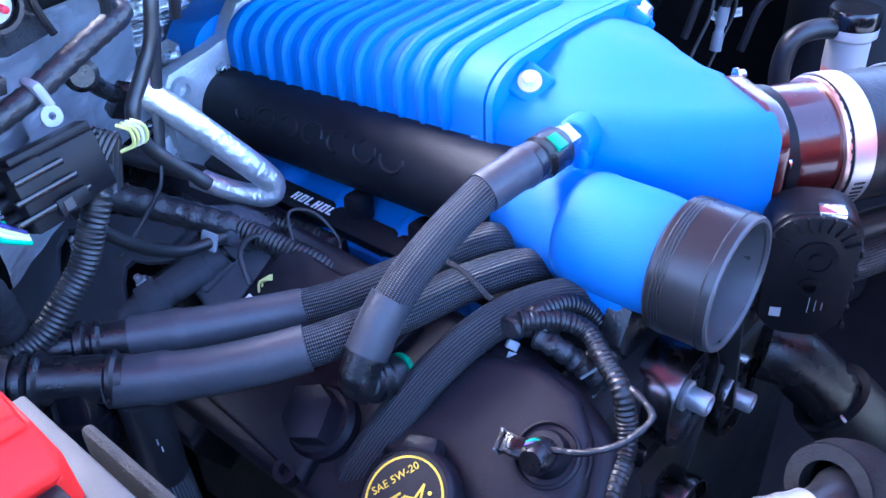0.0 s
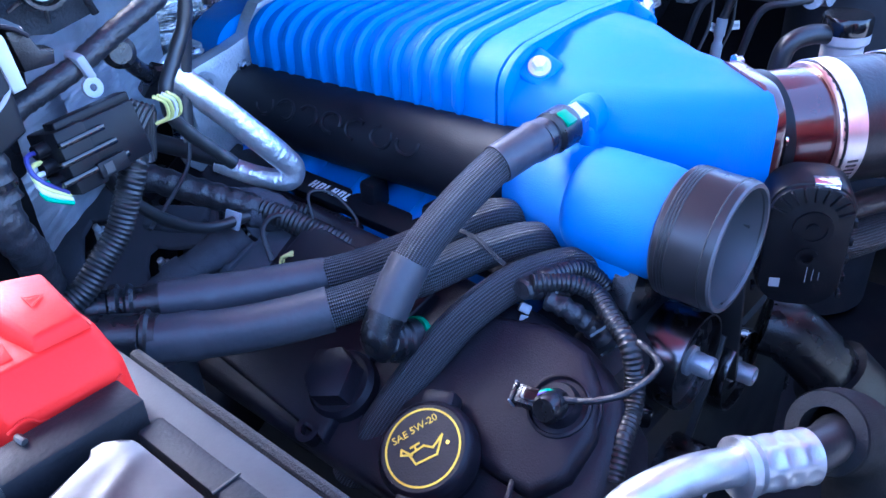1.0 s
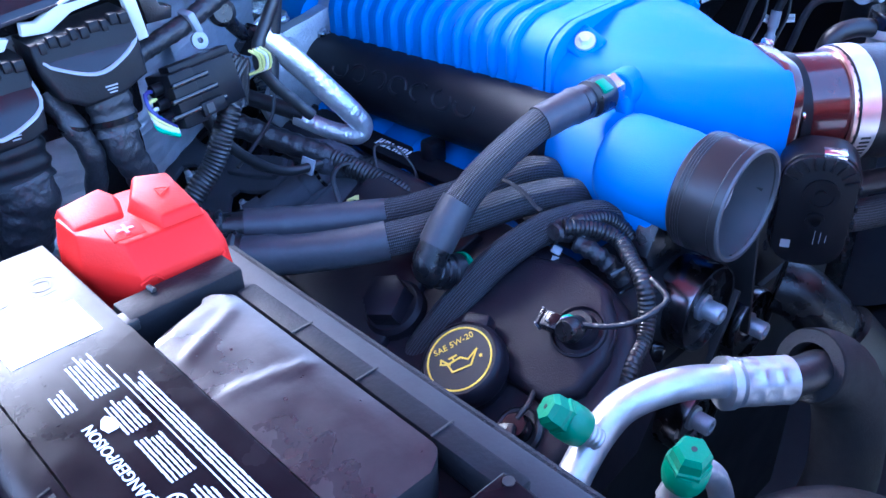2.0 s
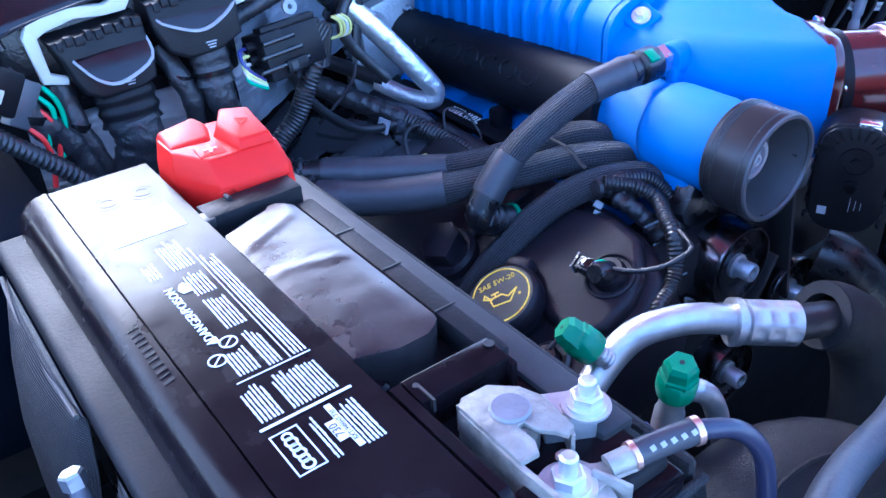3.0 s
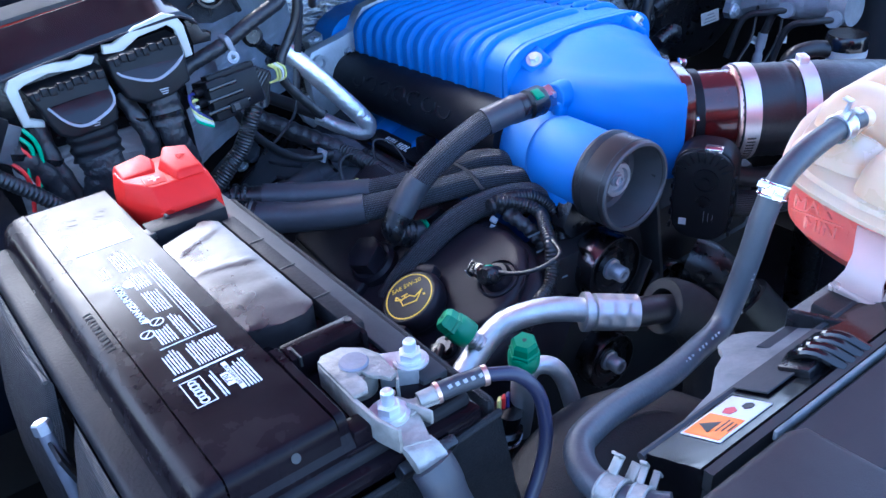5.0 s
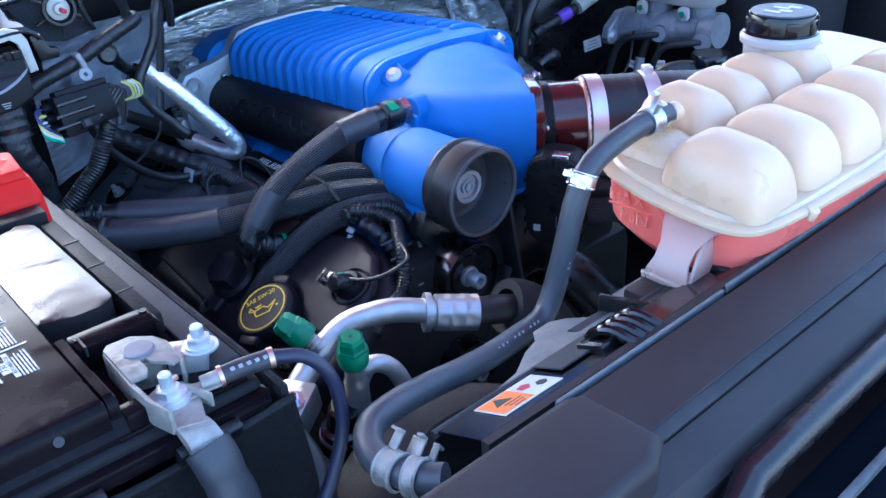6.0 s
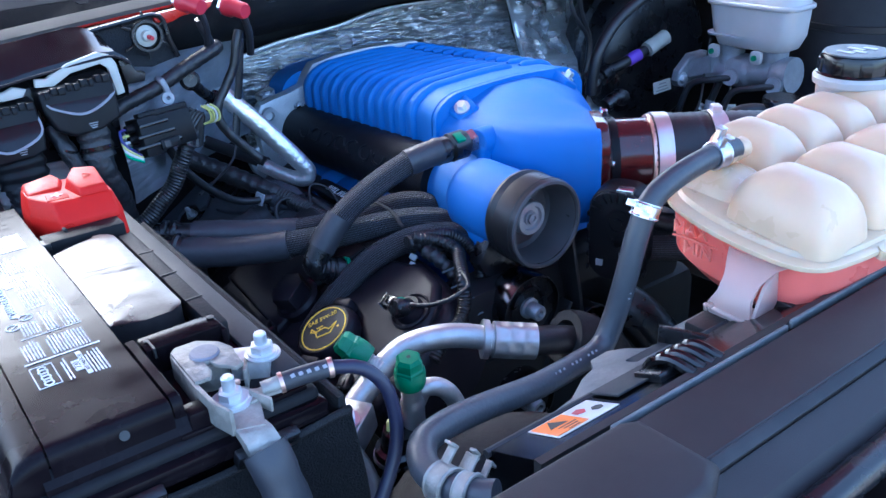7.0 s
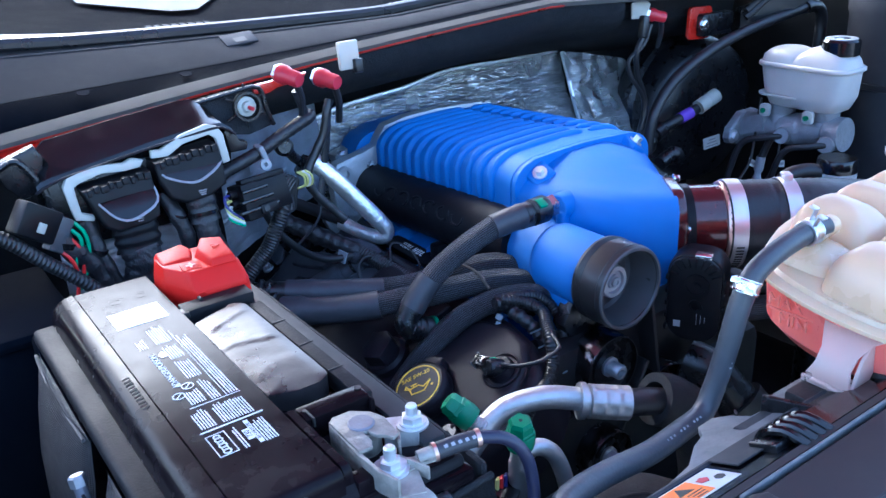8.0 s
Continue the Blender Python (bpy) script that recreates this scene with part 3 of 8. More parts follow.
bm = lathe(at((0.308, 0.633, 1.228), (0, -1, 0)), [(0.006, 0), (0.011, 0), (0.011, 0.006), (0.006, 0.006), (0.006, 0)], 20, cap=False)
part("lug", bm, CAST, plate)
part("rear_housing", loft([lid_section(y, 1.10, w, 0.008) for y, w in ((0.72, 0.10), (0.70, 0.125), (0.652, 0.128))]), BLUE, sc, sharp=28)
for x, y, z in ((0.33, 0.66, 1.236), (0.355, 0.665, 1.245)):
    part("housing_lug", lathe(at((x, y, z)), [(0, -0.03), (0.014, -0.03), (0.014, 0), (0.008, 0.001), (0, 0.001)], 20), BLUE, sc)

# front casting that narrows to the slanted inlet flange
INLET = V(0.457, 0.200, 1.238)
AX = V(0.80, -0.60, 0).normalized()
SIDE = V(0.60, 0.80, 0).normalized()


def inlet_outline(c, half, up, n):
    """The closed outline of the inlet face with as many points as the lid's section."""
    pts = []
    for k in range(n):
        a = radians(215) - 2 * math.pi * (k / n) * 1.0
        ca, sa = math.cos(a), math.sin(a)
        e = 8.0
        rad = 1.0 / ((abs(ca) ** e + abs(sa) ** e) ** (1 / e))
        p = c + SIDE * (half * rad * ca) + Vector((0, 0, up * rad * sa))
        pts.append(p)
    return pts


first = []
for p in lid_section(0.3315, 1.165, 0.1055, 0.004):
    q = Vector(p)
    if q.z > 1.2:
        q.z -= 0.013 * max(0.0, min(1.0, (abs(q.x - CX) - 0.035) / 0.045))
    first.append(q)
count = len(first)
last = inlet_outline(INLET + V(0.003, 0.0, -0.003), 0.049, 0.0475, count)
sections = []
for k in range(13):
    t = k / 12
    ring = []
    for a, b in zip(first, last):
        mid = V(a.x * 0.84 + b.x * 0.16, a.y + (b.y - a.y) * 0.66, a.z * 0.66 + b.z * 0.34)
        ring.append(a * (1 - t) ** 2 + mid * 2 * t * (1 - t) + b * t * t)
    sections.append(ring)
part("front_casting", loft(sections), BLUE, sc, sharp=50)

# snout with drive pulley
HUB = V(0.340, 0.155, 1.222)
part("snout", lathe(at(HUB, (0, -1, 0)), [(0, -0.094), (0.0290, -0.094), (0.0345, -0.091), (0.0370, -0.086), (0.0375, -0.080), (0.0378, -0.04), (0.036, -0.026), (0.030, -0.022), (0, -0.022)], 40), BLUE, sc)
bm = tube([(0.376, 0.350, 1.204), (0.370, 0.30, 1.204), (0.358, 0.232, 1.207)], lambda k: 0.0440 - 0.0040 * k, 40, 0.002, wave=lambda s, k: 1 - 0.30 * (1 - math.sqrt(max(0, 1 - (max(0, k - 0.86) / 0.14) ** 2))))
part("snout_base", bm, BLUE, sc)
part("web", prism(basis((0.31, 0.225, 1.10), (1, 0, 0), (0, 0, 1)), [(0.0, 0.08), (0.010, 0.068), (0.028, 0.064), (0.06, 0.075), (0.10, 0.08), (0.10, 0.1), (0, 0.1)], 0.03, 0.004), BLUE, sc)
bm = lathe(at((0.366, 0.272, 1.262), (-1, -0.12, 0.1)), [(0, -0.03), (0.0165, -0.03), (0.0150, -0.008), (0.0142, -0.001), (0.0130, 0), (0, 0)], 28)
box(at((0.3705, 0.2660, 1.2480), (-1, -0.12, 0.1)), 0.024, 0.012, 0.014, 0.004, 3, into=bm)
part("port_boss", bm, BLUE, sc)
for p in ((0.389, 0.322, 1.282), (0.543, 0.326, 1.285)):
    n = V(-0.55 if p[0] < 0.45 else 0.5, -0.35, 0.75)
    base = Vector(p) + n.normalized() * 0.003
    part("bolt_seat", box(at(base - n.normalized() * 0.0075, n, (0, 1, 0.4)), 0.030, 0.027, 0.015, 0.0028, 3, taper=0.12), BLUE, sc)
    part("bolt", hexbolt(at(base, n), 0.0052, 0.008, 1.6), ZINC_PALE, sc, "bright steel flange bolt")

PR = 0.0422
pulley = part("pulley", lathe(at(HUB, (0, -1, 0)), [(0.030, -0.024), (PR - 0.002, -0.024), (PR, -0.022), (PR, 0.0125), (PR - 0.0010, 0.0155), (PR - 0.0034, 0.0155), (PR - 0.0046, 0.0135),
              (PR - 0.0085, -0.017), (PR - 0.0110, -0.0205), (0.0, -0.0210)], 64, cap=False), PULLEY, sc, "black anodised drive pulley", sharp=25)
part("pulley_rim", lathe(at(HUB, (0, -1, 0)), [(PR - 0.0046, 0.0140), (PR - 0.0038, 0.0160), (PR - 0.0013, 0.0160), (PR - 0.0004, 0.0145)], 64, cap=False), PULLEY_IN, pulley, "worn grey rim")
part("bore", lathe(at(HUB, (0, -1, 0)), [(0.0165, -0.0200), (PR - 0.0120, -0.0198), (PR - 0.0092, -0.0165), (PR - 0.0050, 0.0130)], 64, cap=False), PULLEY_IN, pulley, "machined grey bore", sharp=25)
part("hub_face", lathe(at(HUB, (0, -1, 0)), [(0.0172, -0.0200), (0.0165, -0.0065), (0.0155, -0.0050), (0.0120, -0.0050), (0.0112, -0.0085), (0.0072, -0.0085), (0.0068, -0.0060), (0.0, -0.0060)], 40, cap=False), DULL, pulley, "stepped grey hub")
part("hub_nut", lathe(at(HUB, (0, -1, 0)), [(0, -0.0060), (0.0055, -0.0060), (0.0055, -0.0030), (0.0034, -0.0028), (0.0030, -0.0050), (0, -0.0050)], 6), DULL, pulley)
for e in (0.0092, -0.0125, -0.0145, -0.0165, -0.0185):
    part("edge_line", lathe(at(HUB, (0, -1, 0)), [(PR - 0.0002, e - 0.0008), (PR + 0.0006, e), (PR - 0.0002, e + 0.0008)], 64, cap=False), PULLEY, pulley)

# black intercooler side tank with an unreadable raised script
tank = part("side_tank", tube([(0.359, 0.634, 1.196), (0.359, 0.50, 1.202), (0.359, 0.40, 1.207), (0.356, 0.31, 1.212)], 0.0350, 32, 0.02), BLACK_CRINKLE, sc, "black wrinkle-coated side tank with raised script")
part("tank_end", lathe(at((0.359, 0.6345, 1.196), (0, 1, 0)), [(0, 0), (0.035, 0), (0.031, 0.004), (0, 0.005)], 32), BLACK_CRINKLE, tank)
for i in range(7):
    y0 = 0.575 - i * 0.029
    sweep = []
    for k in range(9):
        a = 2 * math.pi * k / 8 * (0.8 if i % 2 else 0.6) + i
        th = radians(152 + 14 * math.sin(a))
        yy = y0 + 0.011 * math.cos(a)
        zc = 1.196 + (0.634 - yy) * 0.047
        sweep.append((0.359 + 0.0352 * math.cos(th), yy, zc + 0.0352 * math.sin(th)))
    part("raised_stroke", tube(sweep, 0.0017, 6, 0.003), BLACK_CRINKLE, tank)
part("tank_washer", lathe(at((0.353, 0.634, 1.2275), (-0.4, -0.3, 1)), [(0, -0.008), (0.011, -0.008), (0.010, 0.001), (0, 0.001)], 24), BLACK, sc)
part("tank_bolt", hexbolt(at((0.353, 0.634, 1.2285), (-0.4, -0.3, 1)), 0.0058, 0.008, 1.4), ZINC, sc)
part("rear_bracket", box(at((0.338, 0.690, 1.236), (-0.3, 0, 1)), 0.030, 0.024, 0.020, 0.003), CAST, sc, "bright cast bracket")
part("rear_flange", prism(basis((0, 0.655, 0), (1, 0, 0), (0, 0, 1)), [(0.284, 1.150), (0.278, 1.165), (0.290, 1.185), (0.312, 1.190), (0.318, 1.140), (0.300, 1.135)], 0.010, 0.002), CAST, sc)
part("bolt", hexbolt(at((0.297, 0.644, 1.164), (0, -1, 0)), 0.006, 0.007), ZINC, sc)
part("bolt", hexbolt(at((0.318, 0.655, 1.250), (0, 0, 1)), 0.006, 0.005), ZINC, sc)
for y in (0.45, 0.38):
    part("tank_foot", box(at((0.335, y, 1.163)), 0.02, 0.018, 0.025, 0.004), BLACK_CRINKLE, sc)

# blue lower manifold
man = part("manifold", loft([[(0.325, y, 1.09), (0.318, y, 1.135), (0.326, y, 1.146), (0.36, y, 1.160), (0.57, y, 1.19), (0.60, y, 1.09)] for y in (0.66, 0.30)]), BLUE, sc, sharp=25)
for y in (0.62, 0.545, 0.47, 0.40, 0.335):
    part("runner", tube([(0.36, y, 1.158), (0.335, y, 1.146), (0.316, y, 1.115)], 0.014, 12), BLUE, man)
    part("bolt", hexbolt(at((0.326, y - 0.022, 1.148), (-0.5, 0, 1)), 0.004, 0.006), STEEL, man)

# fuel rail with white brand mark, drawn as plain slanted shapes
rail = thing("fuel_rail", (0.318, 0.45, 1.13), "black fuel rail bar with a white maker's mark", "fuel rail")
part("bar", box(at((0.3263, 0.46, 1.1484), (-0.45, 0, 1), (0, 1, 0)), 0.022, 0.38, 0.016, 0.003), BLACK_CRINKLE, rail)
mR = basis((0.3227, 0.4938, 1.1568), (0, -1, 0), (0.89, 0, 0.40))
for k in range(6):
    x0 = -0.024 + k * 0.0085
    bm = prism(mR @ Matrix.Translation((x0, 0, 0)), [(0.0, -0.0040), (0.0021, -0.0040), (0.0051, 0.0040), (0.0030, 0.0040)], 0.0004)
    if k % 3 != 2:
        prism(mR @ Matrix.Translation((x0 + 0.0042, 0, 0)), [(0.0, -0.0040), (0.0018, -0.0040), (0.0048, 0.0040), (0.0030, 0.0040)], 0.0004, into=bm)
    for h in ((0.0,), (0.0032, -0.0032), (-0.0032,))[k % 3]:
        box(mR @ Matrix.Translation((x0 + 0.0045 + 0.375 * h, h, 0.0002)), 0.0052, 0.0015, 0.0004, into=bm)
    part("maker_mark", bm, PRINT, rail)

# ---- throttle body and inlet tube ----
tb = thing("throttle_body", (0.45, 0.15, 1.16), "black throttle body with finned actuator cover", "throttle body")
part("adapter", prism(basis(INLET, SIDE, (0, 0, 1)), rounded(0.090, 0.094, 0.028, 8), 0.012, 0.003), TUBE_RED, tb)
for s, u in ((-0.038, 0.010), (0.036, 0.040), (-0.034, -0.040), (0.036, -0.040)):
    part("bolt", hexbolt(at(INLET + SIDE * s + AX * 0.014 + V(0, 0, u), AX), 0.0042, 0.007, 1.3), STEEL, tb)
FX = V(0.46, -0.89, 0).normalized()
FN = V(-0.89, -0.46, 0).normalized()
fc = V(0.415, 0.124, 1.193)
mF = basis(fc, FX, (0, 0, 1))
act = part("actuator", prism(mF @ Matrix.Translation((0, 0, -0.03)), rounded(0.056, 0.094, 0.022, 8), 0.03, 0.003), PLUG, tb)
part("cover", prism(mF, rounded(0.052, 0.090, 0.020, 8), 0.004, 0.0015), PLUG, act, "dark moulded actuator cover")
for a in range(-4, 5):
    an = radians(90 + a * 17)
    c = mF @ V(0.022 * math.cos(an), 0.020 + 0.021 * math.sin(an), 0.0045)
    rotm = basis(c, mF.to_3x3() @ V(math.cos(an), math.sin(an), 0), mF.to_3x3() @ V(-math.sin(an), math.cos(an), 0))
    part("fin", box(rotm, 0.010, 0.0016, 0.004, 0.0004), PLUG, act)
part("boss", lathe(mF @ Matrix.Translation((0.002, 0.016, 0.003)), [(0.0, 0), (0.0125, 0), (0.0125, 0.003), (0.009, 0.003), (0.009, 0.0015), (0.004, 0.0015), (0.004, 0.004), (0, 0.004)], 28), PLUG, act)
part("boss", lathe(mF @ Matrix.Translation((0.002, -0.006, 0.003)), [(0.0, 0), (0.007, 0), (0.007, 0.0025), (0.004, 0.0025), (0.004, 0.001), (0, 0.001)], 24), PLUG, act)
part("clip", box(mF @ Matrix.Translation((0.006, 0.045, -0.004)), 0.016, 0.006, 0.012, 0.001), STEEL, act, "bright steel spring clip")
for s in (-0.0275, 0.0275):
    for k in range(5):
        part("snap", box(mF @ Matrix.Translation((s, -0.036 + k * 0.014, -0.002)), 0.003, 0.005, 0.008, 0.0008), PLUG, act)
part("data_mark", box(mF @ Matrix.Translation((-0.015, -0.028, 0.0042)), 0.0068, 0.0068, 0.0004), GREYPRINT, act, "small grey printed square")
for k in range(3):
    part("print_bar", box(mF @ Matrix.Translation((0.004 + 0.004 * k, -0.02, 0.0042)), 0.0004, 0.012 - 0.003 * k, 0.0003), GREYPRINT, act)
part("bore", lathe(at(INLET + AX * 0.014, AX), [(0.0, 0), (0.044, 0), (0.044, 0.008), (0, 0.008)], 40), PLUG, tb)

inlet = thing("inlet_tube", (0.55, 0.13, 1.20), "dark red coated inlet tube clamped into a black coupler", "inlet tube")
part("tube", lathe(at(INLET + AX * 0.010 + V(0, 0, 0.002), AX), [(0.038, 0), (0.0405, 0.001), (0.0405, 0.056), (0.038, 0.057)], 48, cap=True), TUBE_RED, inlet)
part("lip", lathe(at(INLET + AX * 0.0545, AX), [(0.0412, 0), (0.0448, 0), (0.0455, 0.001), (0.0455, 0.003), (0.0412, 0.003), (0.0412, 0)], 48, cap=False), COPPER, inlet, "thin copper-coloured lip")
part("coupler", tube([INLET + AX * 0.057, INLET + AX * 0.10, INLET + AX * 0.17 + V(0.01, 0.0, -0.004), INLET + AX * 0.26 + V(0.05, 0.03, -0.03)], 0.0455, 40, 0.004,
     wave=lambda s, k: 1 + 0.010 * math.sin(s * 620) * (s > 0.022)), RUBBER, inlet, "black ribbed rubber coupler")
for off, w in ((0.0590, 0.0150), (0.1150, 0.0150)):
    bnd = part("band", lathe(at(INLET + AX * off, AX), [(0.0462, 0), (0.0472, 0), (0.0472, w), (0.0462, w), (0.0462, 0)], 56, cap=False), BAND, inlet, "slotted stainless band clamp")
    for k in range(12):
        a = radians(-66 + k * 5)
        out = (SIDE * -math.cos(a) + V(0, 0, math.sin(a)))
        part("slot", box(basis(INLET + AX * (off + w / 2) + out * 0.0473, AX, AX.cross(out)), 0.008, 0.0017, 0.0006), INK, bnd)
part("band_screw", box(at(INLET + AX * 0.122 + V(0, 0, 0.050), AX), 0.008, 0.014, 0.010, 0.002), BAND, inlet)

# ---- coolant hoses ----
def hose(name, label, pieces, group="coolant hoses"):
    """A hose of several lengths; pieces of (part name, points, radius, material)."""
    ps = [p for piece in pieces for p in piece[1]]
    ob = thing(name, (ps[0][0], ps[0][1], min(p[2] for p in ps)), label, "hose", group)
    for nm, pts, r, m in pieces:
        ridge = (lambda s, k: 1 + 0.05 * math.exp(-((k - 0.26) / 0.05) ** 2) - 0.03 * (k > 0.30)) if nm == "sleeve" else None
        part(nm, tube(pts, r, 28, 0.003, wave=ridge), m, ob)
    return ob


h1 = hose("coolant_hose", "braided black coolant hose arching from the supercharger to the engine", [
    ("sleeve", [(0.330, 0.275, 1.263), (0.312, 0.278, 1.262), (0.288, 0.283, 1.257)], 0.0135, SHRINK),
    ("braid", [(0.298, 0.281, 1.260), (0.286, 0.2835, 1.256), (0.256, 0.287, 1.244), (0.226, 0.290, 1.228), (0.205, 0.292, 1.211)], 0.0120, BRAID),
    ("end_sleeve", [(0.213, 0.2915, 1.219), (0.202, 0.292, 1.208), (0.189, 0.292, 1.193)], 0.0132, SHRINK)])
part("fitting", lathe(at((0.334, 0.274, 1.264), (1, -0.05, 0.06)), [(0, -0.012), (0.0125, -0.012), (0.0125, -0.006), (0.0115, -0.004), (0.0115, -0.002), (0.0145, 0), (0.0145, 0.016), (0.0125, 0.019), (0, 0.019)], 28), BLACK, h1, "black quick-connect fitting")
part("release_tab", box(at((0.340, 0.266, 1.275), (0, -0.5, 1), (1, 0, 0)), 0.012, 0.010, 0.004, 0.001), GREEN_CLIP, h1, "green release tab")
part("hex_nut", lathe(at((0.353, 0.273, 1.265), (1, -0.05, 0.06)), [(0, 0), (0.0125, 0), (0.0125, 0.009), (0, 0.009)], 6), STEEL, h1, "bright hexagon nut", smooth=False)
part("elbow", tube([(0.190, 0.292, 1.194), (0.183, 0.292, 1.184), (0.181, 0.291, 1.179), (0.186, 0.290, 1.174), (0.207, 0.286, 1.165)], 0.0120, 28, 0.0012,
     wave=lambda s, k: 1 + 0.10 * (0.46 < k < 0.52) + 0.12 * (0.62 < k < 0.70) + 0.14 * (0.78 < k < 0.97)), BLACK, h1, "black plastic elbow")
part("ring", lathe(at((0.206, 0.2863, 1.1655), (0.9, -0.2, -0.38)), [(0.011, 0), (0.0148, 0), (0.0148, 0.0035), (0.011, 0.0035)], 24), GREEN_CLIP, h1, "green locking ring")

hose("coolant_hose", "thick sleeved coolant hose crossing above the valve cover", [
    ("sleeve", [(0.084, 0.398, 1.186), (0.12, 0.365, 1.186), (0.150, 0.340, 1.189), (0.172, 0.324, 1.192)], 0.0150, SHRINK),
    ("braid", [(0.165, 0.329, 1.191), (0.185, 0.316, 1.194), (0.225, 0.297, 1.198), (0.27, 0.283, 1.200), (0.315, 0.272, 1.192), (0.345, 0.27, 1.165)], 0.0125, BRAID)])
hose("coolant_hose", "second sleeved coolant hose behind the first", [
    ("sleeve", [(0.112, 0.418, 1.190), (0.150, 0.392, 1.188), (0.200, 0.360, 1.186)], 0.0140, SHRINK),
    ("braid", [(0.192, 0.365, 1.186), (0.220, 0.345, 1.190), (0.258, 0.320, 1.200), (0.295, 0.305, 1.206), (0.325, 0.300, 1.195), (0.345, 0.30, 1.165)], 0.0125, BRAID)])
hose("coolant_hose", "braided coolant hose rising beside the oil cap", [
    ("braid", [(0.150, 0.300, 1.08), (0.172, 0.288, 1.118), (0.196, 0.275, 1.152), (0.225, 0.262, 1.180), (0.260, 0.250, 1.194), (0.295, 0.236, 1.195), (0.325, 0.222, 1.184)], 0.0118, BRAID),
    ("end_sleeve", [(0.318, 0.226, 1.188), (0.336, 0.220, 1.175), (0.345, 0.22, 1.16)], 0.0126, SHRINK)])

# zip tie
tie = thing("cable_tie", (0.262, 0.255, 1.16), "black cable tie round the hoses", "cable tie")
part("strap", tube([(0.2600, 0.2500, 1.1930), (0.2650, 0.2481, 1.1938)], 0.0126, 28, 0.001), SOFT, tie)
part("strap", tube([(0.2625, 0.2570, 1.2045), (0.2630, 0.2640, 1.2065), (0.2645, 0.2740, 1.2108), (0.2655, 0.2850, 1.2135), (0.2660, 0.2970, 1.2140), (0.2660, 0.3120, 1.2130), (0.2655, 0.3260, 1.2100), (0.2650, 0.3350, 1.200)], 0.0022, 8, 0.003, flat=0.35), SOFT, tie)
part("head", box(at((0.2585, 0.2385, 1.1810), (-0.5, -0.6, 0.5)), 0.0060, 0.0075, 0.0060, 0.001), GREYPL, tie, "grey tie head")
part("tail", box(at((0.2570, 0.2365, 1.1745), (-0.5, -0.6, 0.3)), 0.0040, 0.0080, 0.0012, 0.0003), GREYPL, tie)

# tee fitting by the battery
tee = thing("tee_fitting", (0.07, 0.405, 1.10), "black plastic hose tee behind the battery", "hose fitting")
part("arm", tube([(0.040, 0.440, 1.194), (0.092, 0.391, 1.188)], 0.0142, 24, 0.002, wave=lambda s, k: 1 + 0.28 * (0.18 < k < 0.26) + 0.2 * (0.30 < k < 0.36) + 0.16 * (0.86 < k < 0.93)), BLACK, tee)
part("leg", tube([(0.071, 0.411, 1.186), (0.067, 0.406, 1.165), (0.060, 0.404, 1.135)], 0.0165, 28, 0.001, wave=lambda s, k: 1 + 0.20 * (0.33 < k < 0.42) + 0.12 * (0.42 < k < 0.68) + 0.22 * (0.68 < k < 0.76)), GLOSS, tee)
part("dimple", lathe(at((0.0585, 0.3885, 1.156), (-0.35, -0.6, 0.25)), [(0, 0), (0.0034, 0), (0.0034, 0.003), (0.002, 0.003), (0, 0.0015)], 16), GLOSS, tee)
part("lower_hose", tube([(0.061, 0.404, 1.140), (0.052, 0.403, 1.10), (0.045, 0.40, 0.98)], 0.0145, 24, 0.01), RUBBER, tee)
part("left_hose", tube([(0.048, 0.432, 1.193), (0.03, 0.449, 1.194), (0.0, 0.47, 1.19)], 0.0165, 24, 0.006), RUBBER, tee)
tee2 = thing("tee_fitting", (0.10, 0.43, 1.19), "second black plastic hose connector behind the first", "hose fitting")
part("arm", tube([(0.075, 0.445, 1.192), (0.118, 0.414, 1.190)], 0.0118, 24, 0.002, wave=lambda s, k: 1 + 0.25 * (0.30 < k < 0.40) + 0.2 * (0.5 < k < 0.56)), BLACK, tee2)
lh = hose("lower_hose", "black rubber hose with braided end dropping behind the battery", [
    ("hose", [(0.094, 0.386, 1.176), (0.094, 0.385, 1.15), (0.094, 0.385, 1.11)], 0.0140, RUBBER),
    ("braid", [(0.094, 0.385, 1.12), (0.097, 0.385, 1.085), (0.104, 0.384, 0.95)], 0.0132, BRAID)])
for k in range(3):
    part("print_bar", box(basis((0.0895 + 0.0015 * k, 0.3715, 1.150 - 0.007 * k), (0, 0, 1), (1, 0, 0)), 0.0045, 0.0008, 0.0006), GREYPRINT, lh)
part("link", tube([(0.10, 0.41, 1.182), (0.094, 0.386, 1.170)], 0.012, 16, 0.006), BLACK, lh)

# foil sleeved pipe
fp = thing("foil_sleeved_pipe", (0.25, 0.5, 1.17), "silver foil heat-sleeved pipe bent in a hook", "pipe")
part("sleeve", tube([(0.207, 0.525, 1.297), (0.224, 0.512, 1.276), (0.249, 0.502, 1.244), (0.274, 0.490, 1.210), (0.2815, 0.486, 1.196), (0.277, 0.490, 1.187), (0.263, 0.512, 1.190), (0.248, 0.540, 1.200)], lambda k: 0.0105 - 0.0020 * min(1.0, max(0.0, (k - 0.55) * 4)), 22, 0.0011,
     wave=lambda s, k: 1 + 0.022 * noise.noise((s * 160, 0.4, 3.1)) + (0.055 if k > 0.52 else 0.0) * (abs((s * 230) % 1.0 - 0.5) - 0.25)), FOIL_TIGHT, fp)
part("pipe", tube([(0.252, 0.532, 1.202), (0.235, 0.560, 1.21), (0.205, 0.60, 1.225), (0.17, 0.60, 1.25)], 0.0075, 16), RUBBER, fp)

